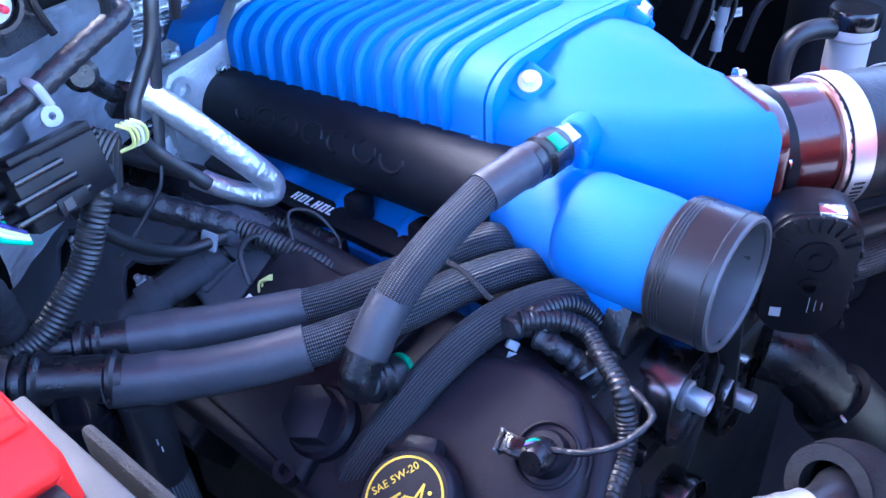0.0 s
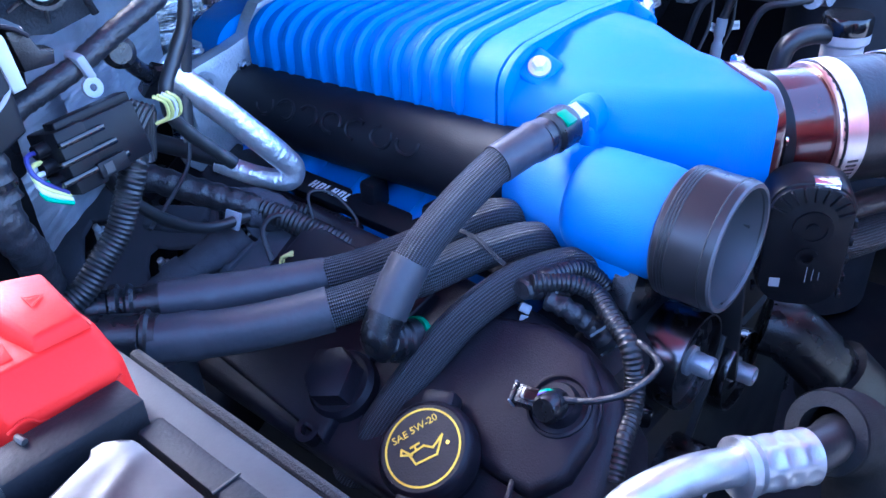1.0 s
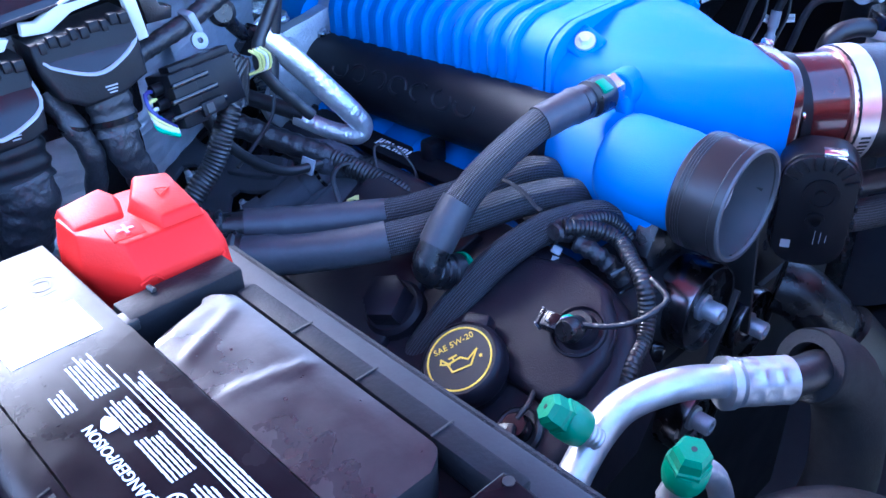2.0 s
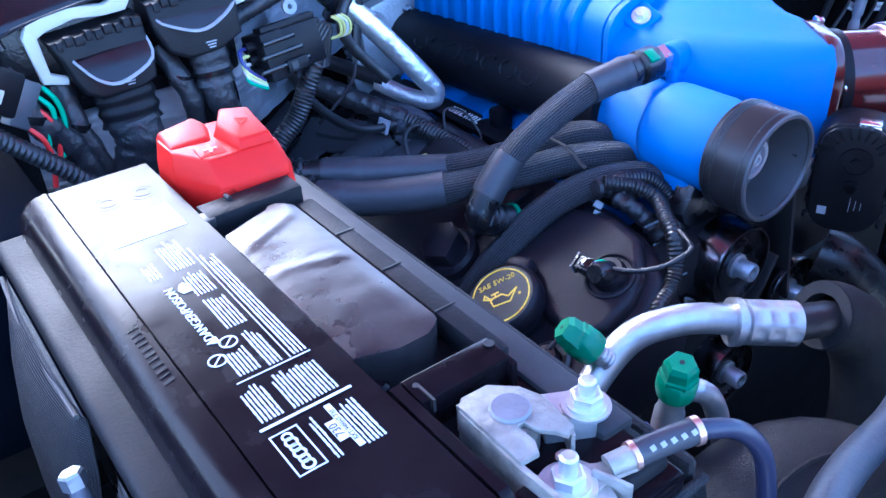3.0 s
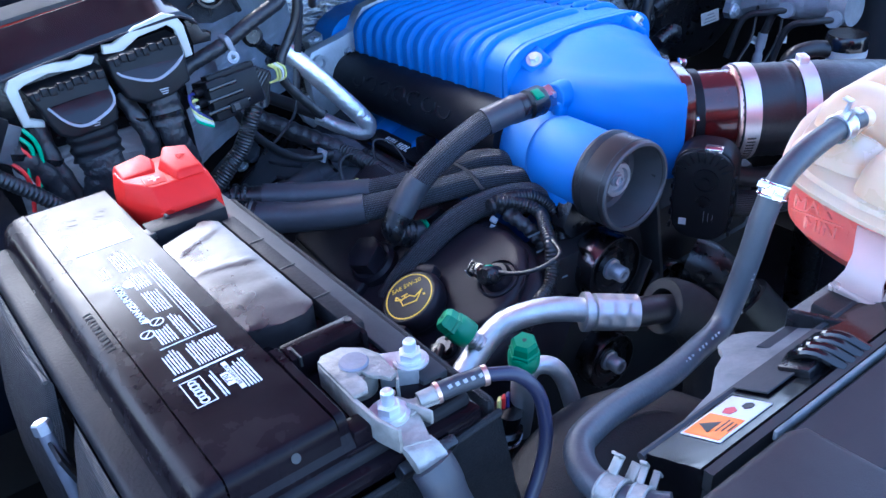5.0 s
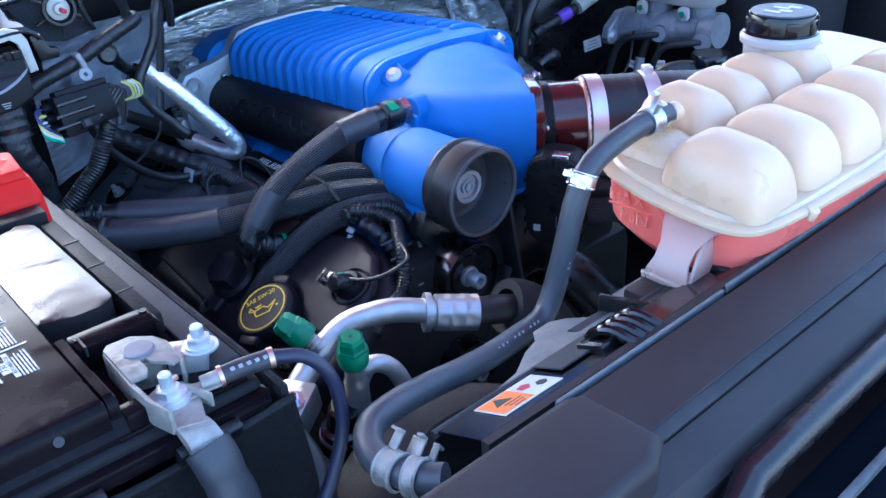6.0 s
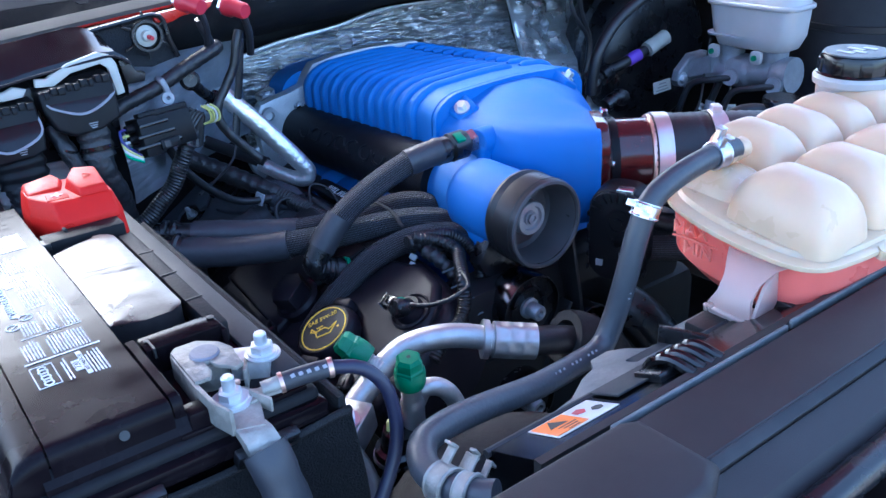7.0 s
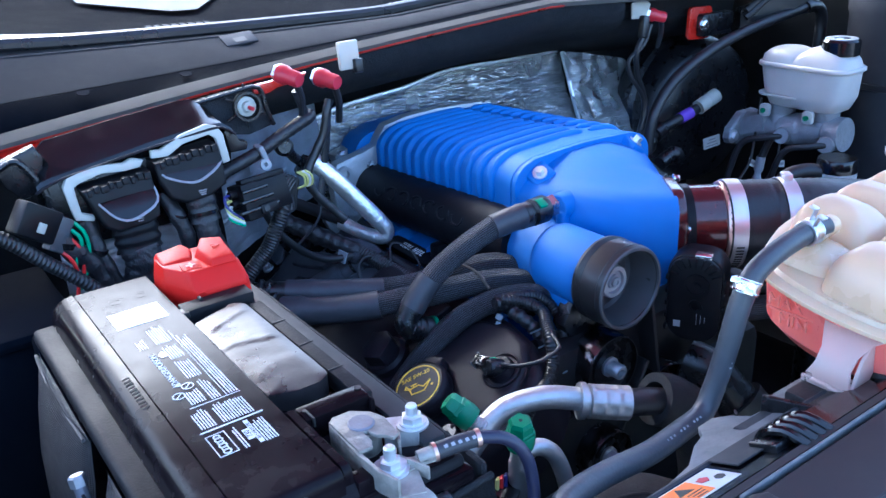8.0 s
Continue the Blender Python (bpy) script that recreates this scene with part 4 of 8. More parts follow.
# ---- engine block, valve cover ----
TILT_N = V(-0.52, 0, 0.854)


eng = thing("engine_block", (0.40, 0.40, 0.70), "dark engine block under the covers", "engine")
part("block", box(at((0.42, 0.42, 0.91)), 0.36, 0.52, 0.36, 0.02), DARK, eng)
part("timing_cover", box(at((0.40, 0.195, 0.95)), 0.36, 0.05, 0.42, 0.015), DARK, eng)

cover = thing("valve_cover", (0.21, 0.36, 1.04), "black moulded valve cover on the near cylinder bank", "valve cover")
mV = basis((0.208, 0.0, 1.146), (0.854, 0, 0.52), (0, 1, 0))
outline = [(-0.085, 0.160), (-0.07, 0.142), (-0.02, 0.136), (0.012, 0.142), (0.036, 0.154), (0.050, 0.172), (0.060, 0.195), (0.066, 0.23), (0.072, 0.455), (-0.085, 0.455)]
part("body", prism(mV @ Matrix.Translation((0, 0, -0.075)), outline, 0.075, 0.012, 4), COVER, cover)
part("raised_deck", prism(mV, [(-0.040, 0.170), (-0.02, 0.156), (0.008, 0.155), (0.034, 0.166), (0.052, 0.185), (0.058, 0.215), (0.046, 0.265), (0.02, 0.288), (-0.015, 0.292), (-0.035, 0.275)], 0.010, 0.008, 4), COVER, cover)
part("rear_body", prism(mV @ Matrix.Translation((0, 0, -0.105)), [(-0.11, 0.45), (0.09, 0.45), (0.09, 0.70), (-0.11, 0.70)], 0.055, 0.012, 4), COVER, cover)
part("step", prism(mV, [(-0.075, 0.31), (-0.01, 0.315), (0.045, 0.30), (0.055, 0.435), (-0.065, 0.445)], 0.008, 0.004, 3), COVER, cover)
for x, y in ((-0.074, 0.325), (-0.055, 0.43)):
    m = mV @ Matrix.Translation((x, y, 0.0))
    part("bolt_boss", lathe(m @ Matrix.Translation((0, 0, -0.004)), [(0.0, 0), (0.009, 0), (0.009, 0.012), (0.0045, 0.012), (0.0045, 0.006), (0, 0.006)], 20), COVER, cover)


def coil(x, y, spin, wired):
    m = mV @ Matrix.Translation((x, y, 0.010)) @ Matrix.Rotation(radians(spin), 4, "Z") @ Matrix.Scale(0.82, 4)
    c = thing("ignition_coil", m.translation, "black ignition coil plug seated in the valve cover", "ignition coil", "ignition coils")
    part("well", lathe(m, [(0.0205, -0.004), (0.0235, -0.004), (0.0235, 0.002), (0.0215, 0.003), (0.0205, 0.001), (0.0195, -0.004)], 32), COVER, c, "round rubber seal")
    part("stem", lathe(m, [(0, -0.008), (0.0165, -0.008), (0.0165, 0.004), (0.014, 0.010), (0, 0.010)], 28), COVER, c)
    part("body", lathe(m @ Matrix.Translation((0, 0, 0.006)) @ Matrix.Rotation(radians(-35), 4, "Y"), [(0, 0), (0.011, 0), (0.0105, 0.018), (0.008, 0.022), (0, 0.022)], 20), BLACK, c)
    con = part("connector", box(m @ Matrix.Translation((-0.004, 0.018, 0.013)), 0.014, 0.018, 0.012, 0.0012), BLACK, c)
    part("mouth", box(m @ Matrix.Translation((-0.004, 0.0275, 0.014)), 0.0142, 0.003, 0.0125, 0.0005), BLACK, con)
    for s in (-1, 1):
        part("mouth_edge", box(m @ Matrix.Translation((-0.004 + 0.0072 * s, 0.0285, 0.014)), 0.0016, 0.0016, 0.0125, 0.0003), GREYPL, con, "pale connector edge")
    part("latch", box(m @ Matrix.Translation((-0.004, 0.0150, 0.0205)), 0.008, 0.012, 0.0025, 0.0006), GLOSS, con)
    for k in range(3):
        part("terminal", box(m @ Matrix.Translation((-0.008 + 0.004 * k, 0.0293, 0.014)), 0.0022, 0.0006, 0.006), INK, con)
    part("outer_seal", lathe(m, [(0.0265, -0.010), (0.0290, -0.010), (0.0292, -0.0055), (0.0278, -0.0050), (0.0265, -0.0055)], 36), COVER, c, "wide rubber ring")
    return c


coil(0.014, 0.182, 10, True)
# filler plug with a blank square top
m = mV @ Matrix.Translation((-0.038, 0.322, 0.0)) @ Matrix.Rotation(radians(25), 4, "Z")
pl = thing("vent_plug", m.translation, "black square-topped vent plug on the valve cover", "vent plug")
part("base", lathe(m, [(0, 0), (0.024, 0), (0.024, 0.008), (0.021, 0.012), (0, 0.012)], 32), COVER, pl)
part("top", prism(m @ Matrix.Translation((0, 0, 0.012)), [(-0.016, -0.013), (0.008, -0.017), (0.018, -0.006), (0.016, 0.012), (-0.004, 0.017), (-0.017, 0.008)], 0.016, 0.002), COVER, pl)

# cam sensor low on the cover's corner
ms = mV @ Matrix.Translation((-0.062, 0.180, -0.002)) @ Matrix.Rotation(radians(30), 4, "Z")
sn = thing("cam_sensor", ms.translation, "small black sensor with a plugged wire on the valve cover", "sensor")
part("collar", lathe(ms, [(0.0095, 0), (0.0165, 0), (0.0165, 0.005), (0.0145, 0.007), (0.0105, 0.006), (0.0095, 0)], 28, cap=False), BLACK, sn)
part("body", lathe(ms, [(0, 0), (0.0100, 0), (0.0100, 0.012), (0.0080, 0.015), (0, 0.015)], 24), GLOSS, sn)
part("plug", box(ms @ Matrix.Translation((-0.008, 0.004, 0.014)), 0.016, 0.012, 0.010, 0.0015), BLACK, sn)
part("latch", box(ms @ Matrix.Translation((-0.010, 0.004, 0.0195)), 0.008, 0.005, 0.002, 0.0006), BLACK, sn)
part("wire", tube([ms @ V(0.004, -0.002, 0.015), ms @ V(0.014, -0.008, 0.014), ms @ V(0.028, -0.010, 0.008), ms @ V(0.040, -0.018, 0.004), ms @ V(0.052, -0.034, -0.006)], 0.0018, 8, 0.003), TAPE, sn)

# oil cap
oc = V(0.1525, 0.233, 1.1465)
ocm = basis(oc, Matrix.Rotation(radians(-30), 3, TILT_N) @ V(0.854, 0, 0.52), V(0, 1, 0))
cap = thing("oil_filler_cap", oc - TILT_N * 0.03, "black oil filler cap with yellow oil can symbol and grade", "oil cap")
part("neck", lathe(at(oc, TILT_N), [(0, -0.035), (0.026, -0.035), (0.026, -0.018), (0, -0.018)], 32), COVER, cap)
bm = lathe(at(oc, TILT_N), [(0, -0.019), (0.029, -0.019), (0.0305, -0.015), (0.0305, -0.006), (0.028, -0.001), (0.0262, 0.0), (0.0262, -0.0008), (0, -0.0008)], 48)
part("cap", bm, COVER, cap)
for a in (20, 200):
    d = Matrix.Rotation(radians(a), 3, TILT_N) @ V(0.854, 0, 0.52)
    part("grip", box(basis(oc + d * 0.031 - TILT_N * 0.010, d, TILT_N.cross(d)), 0.012, 0.022, 0.016, 0.004), COVER, cap)
part("ring_print", ring_plate(at(oc - TILT_N * 0.0008, TILT_N), 0.0236, 0.0224, 0.0004, 56), YELLOW, cap)
mc = ocm @ Matrix.Translation((0, 0, -0.0006))
part("grade_print", text(mc @ Matrix.Translation((0, 0.0125, 0)), "SAE 5W-20", 0.0064, 0.0002), YELLOW, cap)
# oil can symbol from small bars
can = [((-0.0075, -0.007), (0.006, -0.0085)), ((-0.0075, -0.007), (-0.009, 0.0)), ((-0.009, 0.0), (0.001, 0.0005)), ((0.001, 0.0005), (0.0055, -0.0035)), ((0.0055, -0.0035), (0.0135, 0.0005)),
       ((0.0135, 0.0005), (0.006, -0.0085)), ((-0.004, 0.0005), (-0.004, 0.0035)), ((-0.0065, 0.0035), (-0.001, 0.0035)), ((-0.009, 0.0), (-0.0135, 0.0025)), ((-0.0135, 0.0025), (-0.012, 0.0055)), ((-0.012, 0.0055), (-0.0075, -0.001))]
bm = None
for (x0, y0), (x1, y1) in can:
    dx, dy = x1 - x0, y1 - y0
    L = math.hypot(dx, dy)
    mm = mc @ Matrix.Translation(((x0 + x1) / 2, (y0 + y1) / 2, 0.0001)) @ Matrix.Rotation(math.atan2(dy, dx), 4, "Z")
    bm = box(mm, L + 0.001, 0.0012, 0.0004, into=bm)
part("oil_can_print", bm, YELLOW, cap)
part("drop_print", lathe(mc @ Matrix.Translation((0.0145, -0.0055, 0)), [(0, 0), (0.0012, 0), (0.0012, 0.0003), (0, 0.0003)], 16), YELLOW, cap)

# conduit round the valve cover's front
con = thing("wiring_conduit", (0.29, 0.2, 1.05), "glossy black corrugated wiring conduit along the valve cover", "wiring conduit", "wiring conduits")
part("run", corrugated([(0.266, 0.232, 1.202), (0.271, 0.228, 1.204), (0.292, 0.222, 1.200), (0.306, 0.215, 1.188), (0.311, 0.205, 1.174), (0.306, 0.195, 1.159)], 0.0058), CONDUIT, con)
part("run", corrugated([(0.256, 0.232, 1.204), (0.275, 0.218, 1.200), (0.284, 0.203, 1.193), (0.273, 0.184, 1.189), (0.262, 0.166, 1.184), (0.256, 0.157, 1.165), (0.244, 0.151, 1.153), (0.226, 0.146, 1.148), (0.207, 0.140, 1.134)], 0.0060), CONDUIT, con)
part("taped_joint", tube([(0.251, 0.236, 1.200), (0.265, 0.234, 1.197), (0.273, 0.226, 1.193), (0.285, 0.222, 1.187)], lambda k: 0.0035 + 0.007 * math.sin(math.pi * min(1.0, k + 0.08)) ** 0.6, 14, 0.002, flat=0.8, wave=lambda s, k: 1 + 0.10 * math.sin(s * 820)), TAPE, con)
part("taped_branch", tube([(0.264, 0.225, 1.191), (0.266, 0.212, 1.188), (0.273, 0.200, 1.177), (0.278, 0.192, 1.166)], 0.0068, 12, 0.002, wave=lambda s, k: 1 + 0.12 * math.sin(s * 740)), TAPE, con)
part("wire_sleeve", tube([(0.203, 0.195, 1.166), (0.206, 0.187, 1.172), (0.211, 0.176, 1.173), (0.217, 0.161, 1.176), (0.228, 0.147, 1.182), (0.240, 0.140, 1.189), (0.247, 0.139, 1.193), (0.251, 0.146, 1.195), (0.255, 0.157, 1.196)], 0.0020, 10, 0.003, wave=lambda s, k: 1 + 0.14 * math.sin(s * 1100)), TAPE, con)
for k, w in enumerate((PURPLE, GREENWIRE)):
    part("wire", tube([(0.202, 0.192, 1.172), (0.206 + 0.003 * k, 0.186, 1.176), (0.214, 0.180 - 0.003 * k, 1.170), (0.224, 0.178, 1.160)], 0.0011, 8, 0.003), w, con)
part("clip", box(at((0.287, 0.165, 1.112), (-0.6, -0.6, 0.3)), 0.014, 0.012, 0.012, 0.003), GLOSS, con)
for k in range(4):
    part("tie_tail", box(at((0.262 + 0.006 * k, 0.186 - 0.005 * k, 1.186 - 0.016 * k), (-0.5, -0.6, 0.6), (1, -0.3, 0.2)), 0.0016, 0.014, 0.001), GLOSS, con)

# idler pulleys and belt
def idler(p, r, w, label):
    o = thing("idler_pulley", p, label, "idler pulley", "idler pulleys")
    m = at(p, (0, -1, 0))
    part("wheel", lathe(m, [(r * 0.55, -w), (r * 0.95, -w), (r, -w * 0.9), (r, -0.002), (r * 0.985, 0), (r * 0.94, 0), (r * 0.93, -0.006), (r * 0.5, -0.007)], 48, cap=False), IDLER, o)
    part("rim", ring_plate(m, r * 0.985, r * 0.955, 0.0006), PULLEY, o, "worn rim")
    part("face", lathe(m, [(r * 0.93, -0.0055), (r * 0.66, -0.0058), (r * 0.64, -0.0035), (r * 0.52, -0.0035), (r * 0.50, -0.006), (0, -0.006)], 48, cap=False), BLACK, o, "recessed black seal")
    part("bolt", lathe(m, [(0, -0.006), (0.0105, -0.006), (0.0105, -0.003), (0.0078, -0.002), (0.0078, 0.010), (0.0068, 0.0115), (0.0040, 0.0115), (0.0035, 0.007), (0, 0.007)], 28), DULL, o, "bright socket-head bolt")
    return o


idler(V(0.333, 0.152, 1.132), 0.0350, 0.030, "black idler pulley with bright bolt under the snout")
idler(V(0.412, 0.149, 1.074), 0.0330, 0.026, "second black idler pulley lower down")
idler(V(0.320, 0.138, 1.038), 0.030, 0.03, "low black accessory pulley behind the duct")
belt = thing("drive_belt", (0.36, 0.165, 1.0), "black ribbed drive belt running down from the pulley", "drive belt")
part("run", box(basis((0.3905, 0.160, 1.145), (0.18, 0, -1), (0, 1, 0)), 0.150, 0.024, 0.004, 0.0008), BELT, belt)
for k in range(5):
    part("groove", box(basis((0.3930, 0.152 + 0.004 * k, 1.145), (0.18, 0, -1), (0, 1, 0)), 0.145, 0.0012, 0.001), INK, belt)
part("run", box(basis((0.360, 0.166, 1.06), (-0.5, 0, -1), (0, 1, 0)), 0.13, 0.022, 0.004, 0.0008), BELT, belt)
brk = thing("pulley_bracket", (0.30, 0.20, 1.0), "black steel bracket behind the idler pulleys", "bracket")
part("plate", prism(basis((0, 0.205, 0), (1, 0, 0), (0, 0, 1)), [(0.300, 1.176), (0.312, 1.197), (0.345, 1.185), (0.352, 1.150), (0.430, 1.090), (0.450, 1.03), (0.430, 0.99), (0.345, 0.99), (0.330, 1.110), (0.318, 1.140)], 0.016, 0.003), BLACK, brk)
for x, z in ((0.345, 1.105), (0.40, 1.04)):
    part("bolt", hexbolt(at((x, 0.188, z), (0, -1, 0)), 0.006, 0.006), DULL, brk)

# ---- battery ----
bat = thing("battery", (-0.062, 0.135, 1.09), "black car battery with printed lid and scuffed vent cover", "battery")
part("case", box(at((-0.062, 0.138, 1.182)), 0.148, 0.318, 0.180, 0.008), BATTERY, bat)
part("rim", box(at((-0.0645, 0.139, 1.2755)), 0.165, 0.338, 0.013, 0.0045, 3), RIM, bat, "grey worn rim flange")


def lid_profile(pts, y0, y1, round_front=0.0055):
    """A lid strip with this cross-section from y0 to y1, its front end rolled over."""
    rows = []
    for k in range(6):
        a = radians(90 * k / 5)
        rows.append((y0 - round_front * math.cos(a), 1 - 0.38 * (1 - math.sin(a))))
    rows += [(y0 + 0.003, 1.0)] + [(y0 + (y1 - y0) * k / 4, 1.0) for k in range(1, 4)] + [(y1 - 0.003, 1.0), (y1, 1.0), (y1 + 0.002, 0.93)]
    return loft([[(x, y, 1.281 + (z - 1.281) * k) for x, z in pts] for y, k in rows])


TOP = 1.303
side = [(-0.1318, 1.281), (-0.1312, 1.288), (-0.1290, 1.2952), (-0.1250, 1.2996), (-0.1195, 1.3020), (-0.1136, TOP), (-0.1136, 1.281)]
lidb = part("lid", lid_profile([(-0.1126, 1.281), (-0.1126, TOP), (-0.0572, TOP), (-0.0566, 1.3024), (-0.0566, 1.281)], -0.0185, 0.300), BATTERY, bat, sharp=27)
part("shoulder", lid_profile(side, -0.0185, 0.302), BATTERY, lidb, "rounded lid shoulder", sharp=27)
part("strip", lid_profile([(-0.0556, 1.281), (-0.0556, TOP), (-0.0512, TOP), (-0.0504, 1.3022), (-0.0504, 1.281)], -0.0165, 0.0460), BATTERY, lidb, sharp=27)
part("lid_bed", box(at((-0.092, 0.139, 1.290)), 0.068, 0.318, 0.016), INK, lidb)
part("ledge", box(at((-0.022, 0.138, 1.2825)), 0.068, 0.330, 0.003, 0.001), BATTERY, bat)


def film_edge(y):
    """Left and right edge of the vent cover at y."""
    left = -0.0558
    if y > 0.193:
        left += 0.030 * min(1.0, (y - 0.193) / 0.011) ** 1.4
    if y < 0.0715:
        left += 0.018 * min(1.0, (0.0715 - y) / 0.0065)
    right = -0.0140 - 0.010 * max(0.0, (0.074 - y) / 0.009) ** 2 - 0.008 * max(0.0, (y - 0.198) / 0.009) ** 2
    return left, right


def film_bm(n=44, m=16):
    """The vent cover: a buckled plastic top with turned-down sides."""
    rows = []
    for i in range(n + 1):
        y = 0.0650 + (0.2065 - 0.0650) * i / n
        a, b = film_edge(y)
        ring = [(a, y, 1.284), (a, y, 1.300)]
        for k in range(m + 1):
            u = k / m
            x = a + (b - a) * u
            e = min(1.0, 6 * min(u, 1 - u), 9 * i / n + 0.3, 9 * (1 - i / n) + 0.3)
            dent = 0.0005 * noise.noise((x * 26, y * 34, 2.1)) + 0.0002 * noise.noise((x * 60, y * 75, 5.1))
            crease = 0.0009 * math.exp(-((y - 0.142 + 0.25 * (x + 0.035)) / 0.0022) ** 2) + 0.0007 * math.exp(-((y - 0.183 - 0.5 * (x + 0.035)) / 0.0025) ** 2)
            ring.append((x, y, 1.3018 + (0.0010 + dent + crease) * e))
        ring += [(b, y, 1.300), (b, y, 1.284)]
        rows.append(ring)
    return loft(rows)


part("vent_cover", film_bm(), VENT, bat, "scuffed buckled vent cover", sharp=40)
part("vent_nipple", lathe(at((-0.0500, 0.0635, 1.284)), [(0, 0), (0.0042, 0), (0.0042, 0.0055), (0.0025, 0.007), (0, 0.007)], 20), BATTERY, bat)
fbr = part("front_bridge", box(at((-0.0275, 0.0420, 1.2925), (0, -0.06, 1)), 0.043, 0.0150, 0.017, 0.0012), BATTERY, bat)
part("bridge_hole", lathe(at((-0.0085, 0.0445, 1.3015)), [(0, 0), (0.0022, 0), (0.0022, 0.0003), (0, 0.0003)], 16), INK, fbr)
part("keyhole", lathe(at((-0.0455, 0.0430, 1.3013)), [(0, 0), (0.0014, 0), (0.0014, 0.0003), (0, 0.0003)], 16), INK, fbr)
part("keyhole_slot", box(at((-0.0447, 0.0375, 1.2985)), 0.0012, 0.011, 0.006), INK, fbr)
part("bridge_end", box(at((-0.0060, 0.0405, 1.2900)), 0.0032, 0.0185, 0.017, 0.001), BATTERY, fbr)
part("rear_step", box(at((-0.0285, 0.2215, 1.2930)), 0.054, 0.0175, 0.021, 0.0012), RIM, bat, "grey step before the terminal cover")
part("step_slot", box(at((-0.0550, 0.2165, 1.3006)), 0.0055, 0.010, 0.0052, 0.0006), INK, bat)
lip = part("side_lip", box(at((-0.0045, 0.125, 1.2905)), 0.0105, 0.166, 0.014, 0.0018), RIM, bat, "grey lip along the vent cover")
for k in range(3):
    part("lip_joint", box(at((-0.0045, 0.080 + 0.042 * k, 1.2978)), 0.0108, 0.0008, 0.0006), INK, lip)
part("side_rail", box(at((0.0090, 0.145, 1.2838)), 0.0165, 0.312, 0.006, 0.0018), TRAY, bat, "dusty grey side rail")
part("front_face", loft([[(x, -0.0215, 1.2925), (x, -0.0262, 1.2850), (x, -0.0262, 1.2760), (x, -0.015, 1.2760), (x, -0.015, 1.2925)] for x in (-0.1175, -0.0500)]), BATTERY, bat, sharp=25)
part("front_block", box(at((-0.0435, -0.0195, 1.2865)), 0.013, 0.012, 0.013, 0.0015), BATTERY, bat)
ledge = part("front_ledge", box(at((-0.0600, -0.0300, 1.2715)), 0.158, 0.0125, 0.010, 0.0022), BATTERY, bat)
for x0 in (-0.0885, -0.0190):
    clip = part("handle_clip", box(at((x0, -0.0385, 1.2670), (0, -0.5, 1)), 0.034, 0.0065, 0.011, 0.0012), BLACK, ledge)
    for k in range(3):
        part("clip_window", box(at((x0 - 0.010 + 0.010 * k, -0.0412, 1.2705), (0, -0.5, 1)), 0.0065, 0.0035, 0.0008), INK, ledge)
part("ledge_hole", lathe(at((-0.0800, -0.0244, 1.2960), (0, -1, 0.55)), [(0, 0), (0.0024, 0), (0.0024, 0.0004), (0, 0.0004)], 16), INK, bat)

# printed panel on the lid: its lines run towards the rear
zp = TOP
rngb = random.Random(4)


def print_block(x0, x1, y0, y1, pitch=0.00165, fill=0.96):
    """Rows of small words, too small to read, as broken bars."""
    n = max(1, int((x1 - x0) / pitch))
    for k in range(n):
        x = x0 + pitch * (k + 0.5)
        end = y0 + (y1 - y0) * rngb.uniform(fill - 0.16, 1.0)
        y, bm = y0, None
        while y < end - 0.0012:
            L = min(rngb.uniform(0.0004, 0.0021), end - y)
            w = 0.00088 * rngb.uniform(0.7, 1.15)
            bm = box(at((x + rngb.uniform(-0.00008, 0.00008), y + L / 2, zp + 0.0002)), w, L, 0.0002, into=bm)
            y += L + 0.00030
        if bm:
            part("print_line", bm, PRINT, lidb)


for x0, x1, y0, y1 in ((-0.0885, -0.0842, 0.0285, 0.0530), (-0.0765, -0.0680, 0.0275, 0.0540), (-0.1015, -0.0905, 0.0605, 0.0835), (-0.0885, -0.0680, 0.0600, 0.0840),
                       (-0.0965, -0.0860, 0.0895, 0.1080), (-0.0845, -0.0765, 0.0880, 0.1170), (-0.0738, -0.0668, 0.0880, 0.1900), (-0.0875, -0.0765, 0.1210, 0.1480),
                       (-0.0875, -0.0765, 0.1520, 0.1740), (-0.1000, -0.0920, 0.1770, 0.1920), (-0.0885, -0.0765, 0.1780, 0.2080)):
    print_block(x0, x1, y0, y1)
part("white_tag", box(at((-0.0845, 0.2310, zp + 0.0002)), 0.037, 0.029, 0.0003), PRINT, lidb, "white code sticker")
for k in range(16):
    part("tag_bar", box(at((-0.1005 + k * 0.0019, 0.2330, zp + 0.0005)), 0.0005 + 0.0004 * (k % 3), 0.019, 0.0003), GREYPRINT, lidb)
part("print_rule", box(at((-0.0845, 0.0570, zp + 0.0003)), 0.038, 0.0013, 0.0002), PRINT, lidb)
part("print_rule", box(at((-0.0830, 0.0860, zp + 0.0003)), 0.032, 0.0006, 0.0002), PRINT, lidb)
part("print_rule", box(at((-0.0752, 0.1400, zp + 0.0003)), 0.0005, 0.106, 0.0002), PRINT, lidb)
part("print_box", box(at((-0.0817, 0.0400, zp + 0.0003)), 0.0040, 0.0110, 0.0003), PRINT, lidb)
part("print_box", box(at((-0.0782, 0.0410, zp + 0.0003)), 0.0026, 0.0255, 0.0003), PRINT, lidb)
part("rating_print", text(basis((-0.0817, 0.0400, zp + 0.0005), (0, 1, 0), (-1, 0, 0)), "730", 0.0048, 0.0001), INK, lidb)
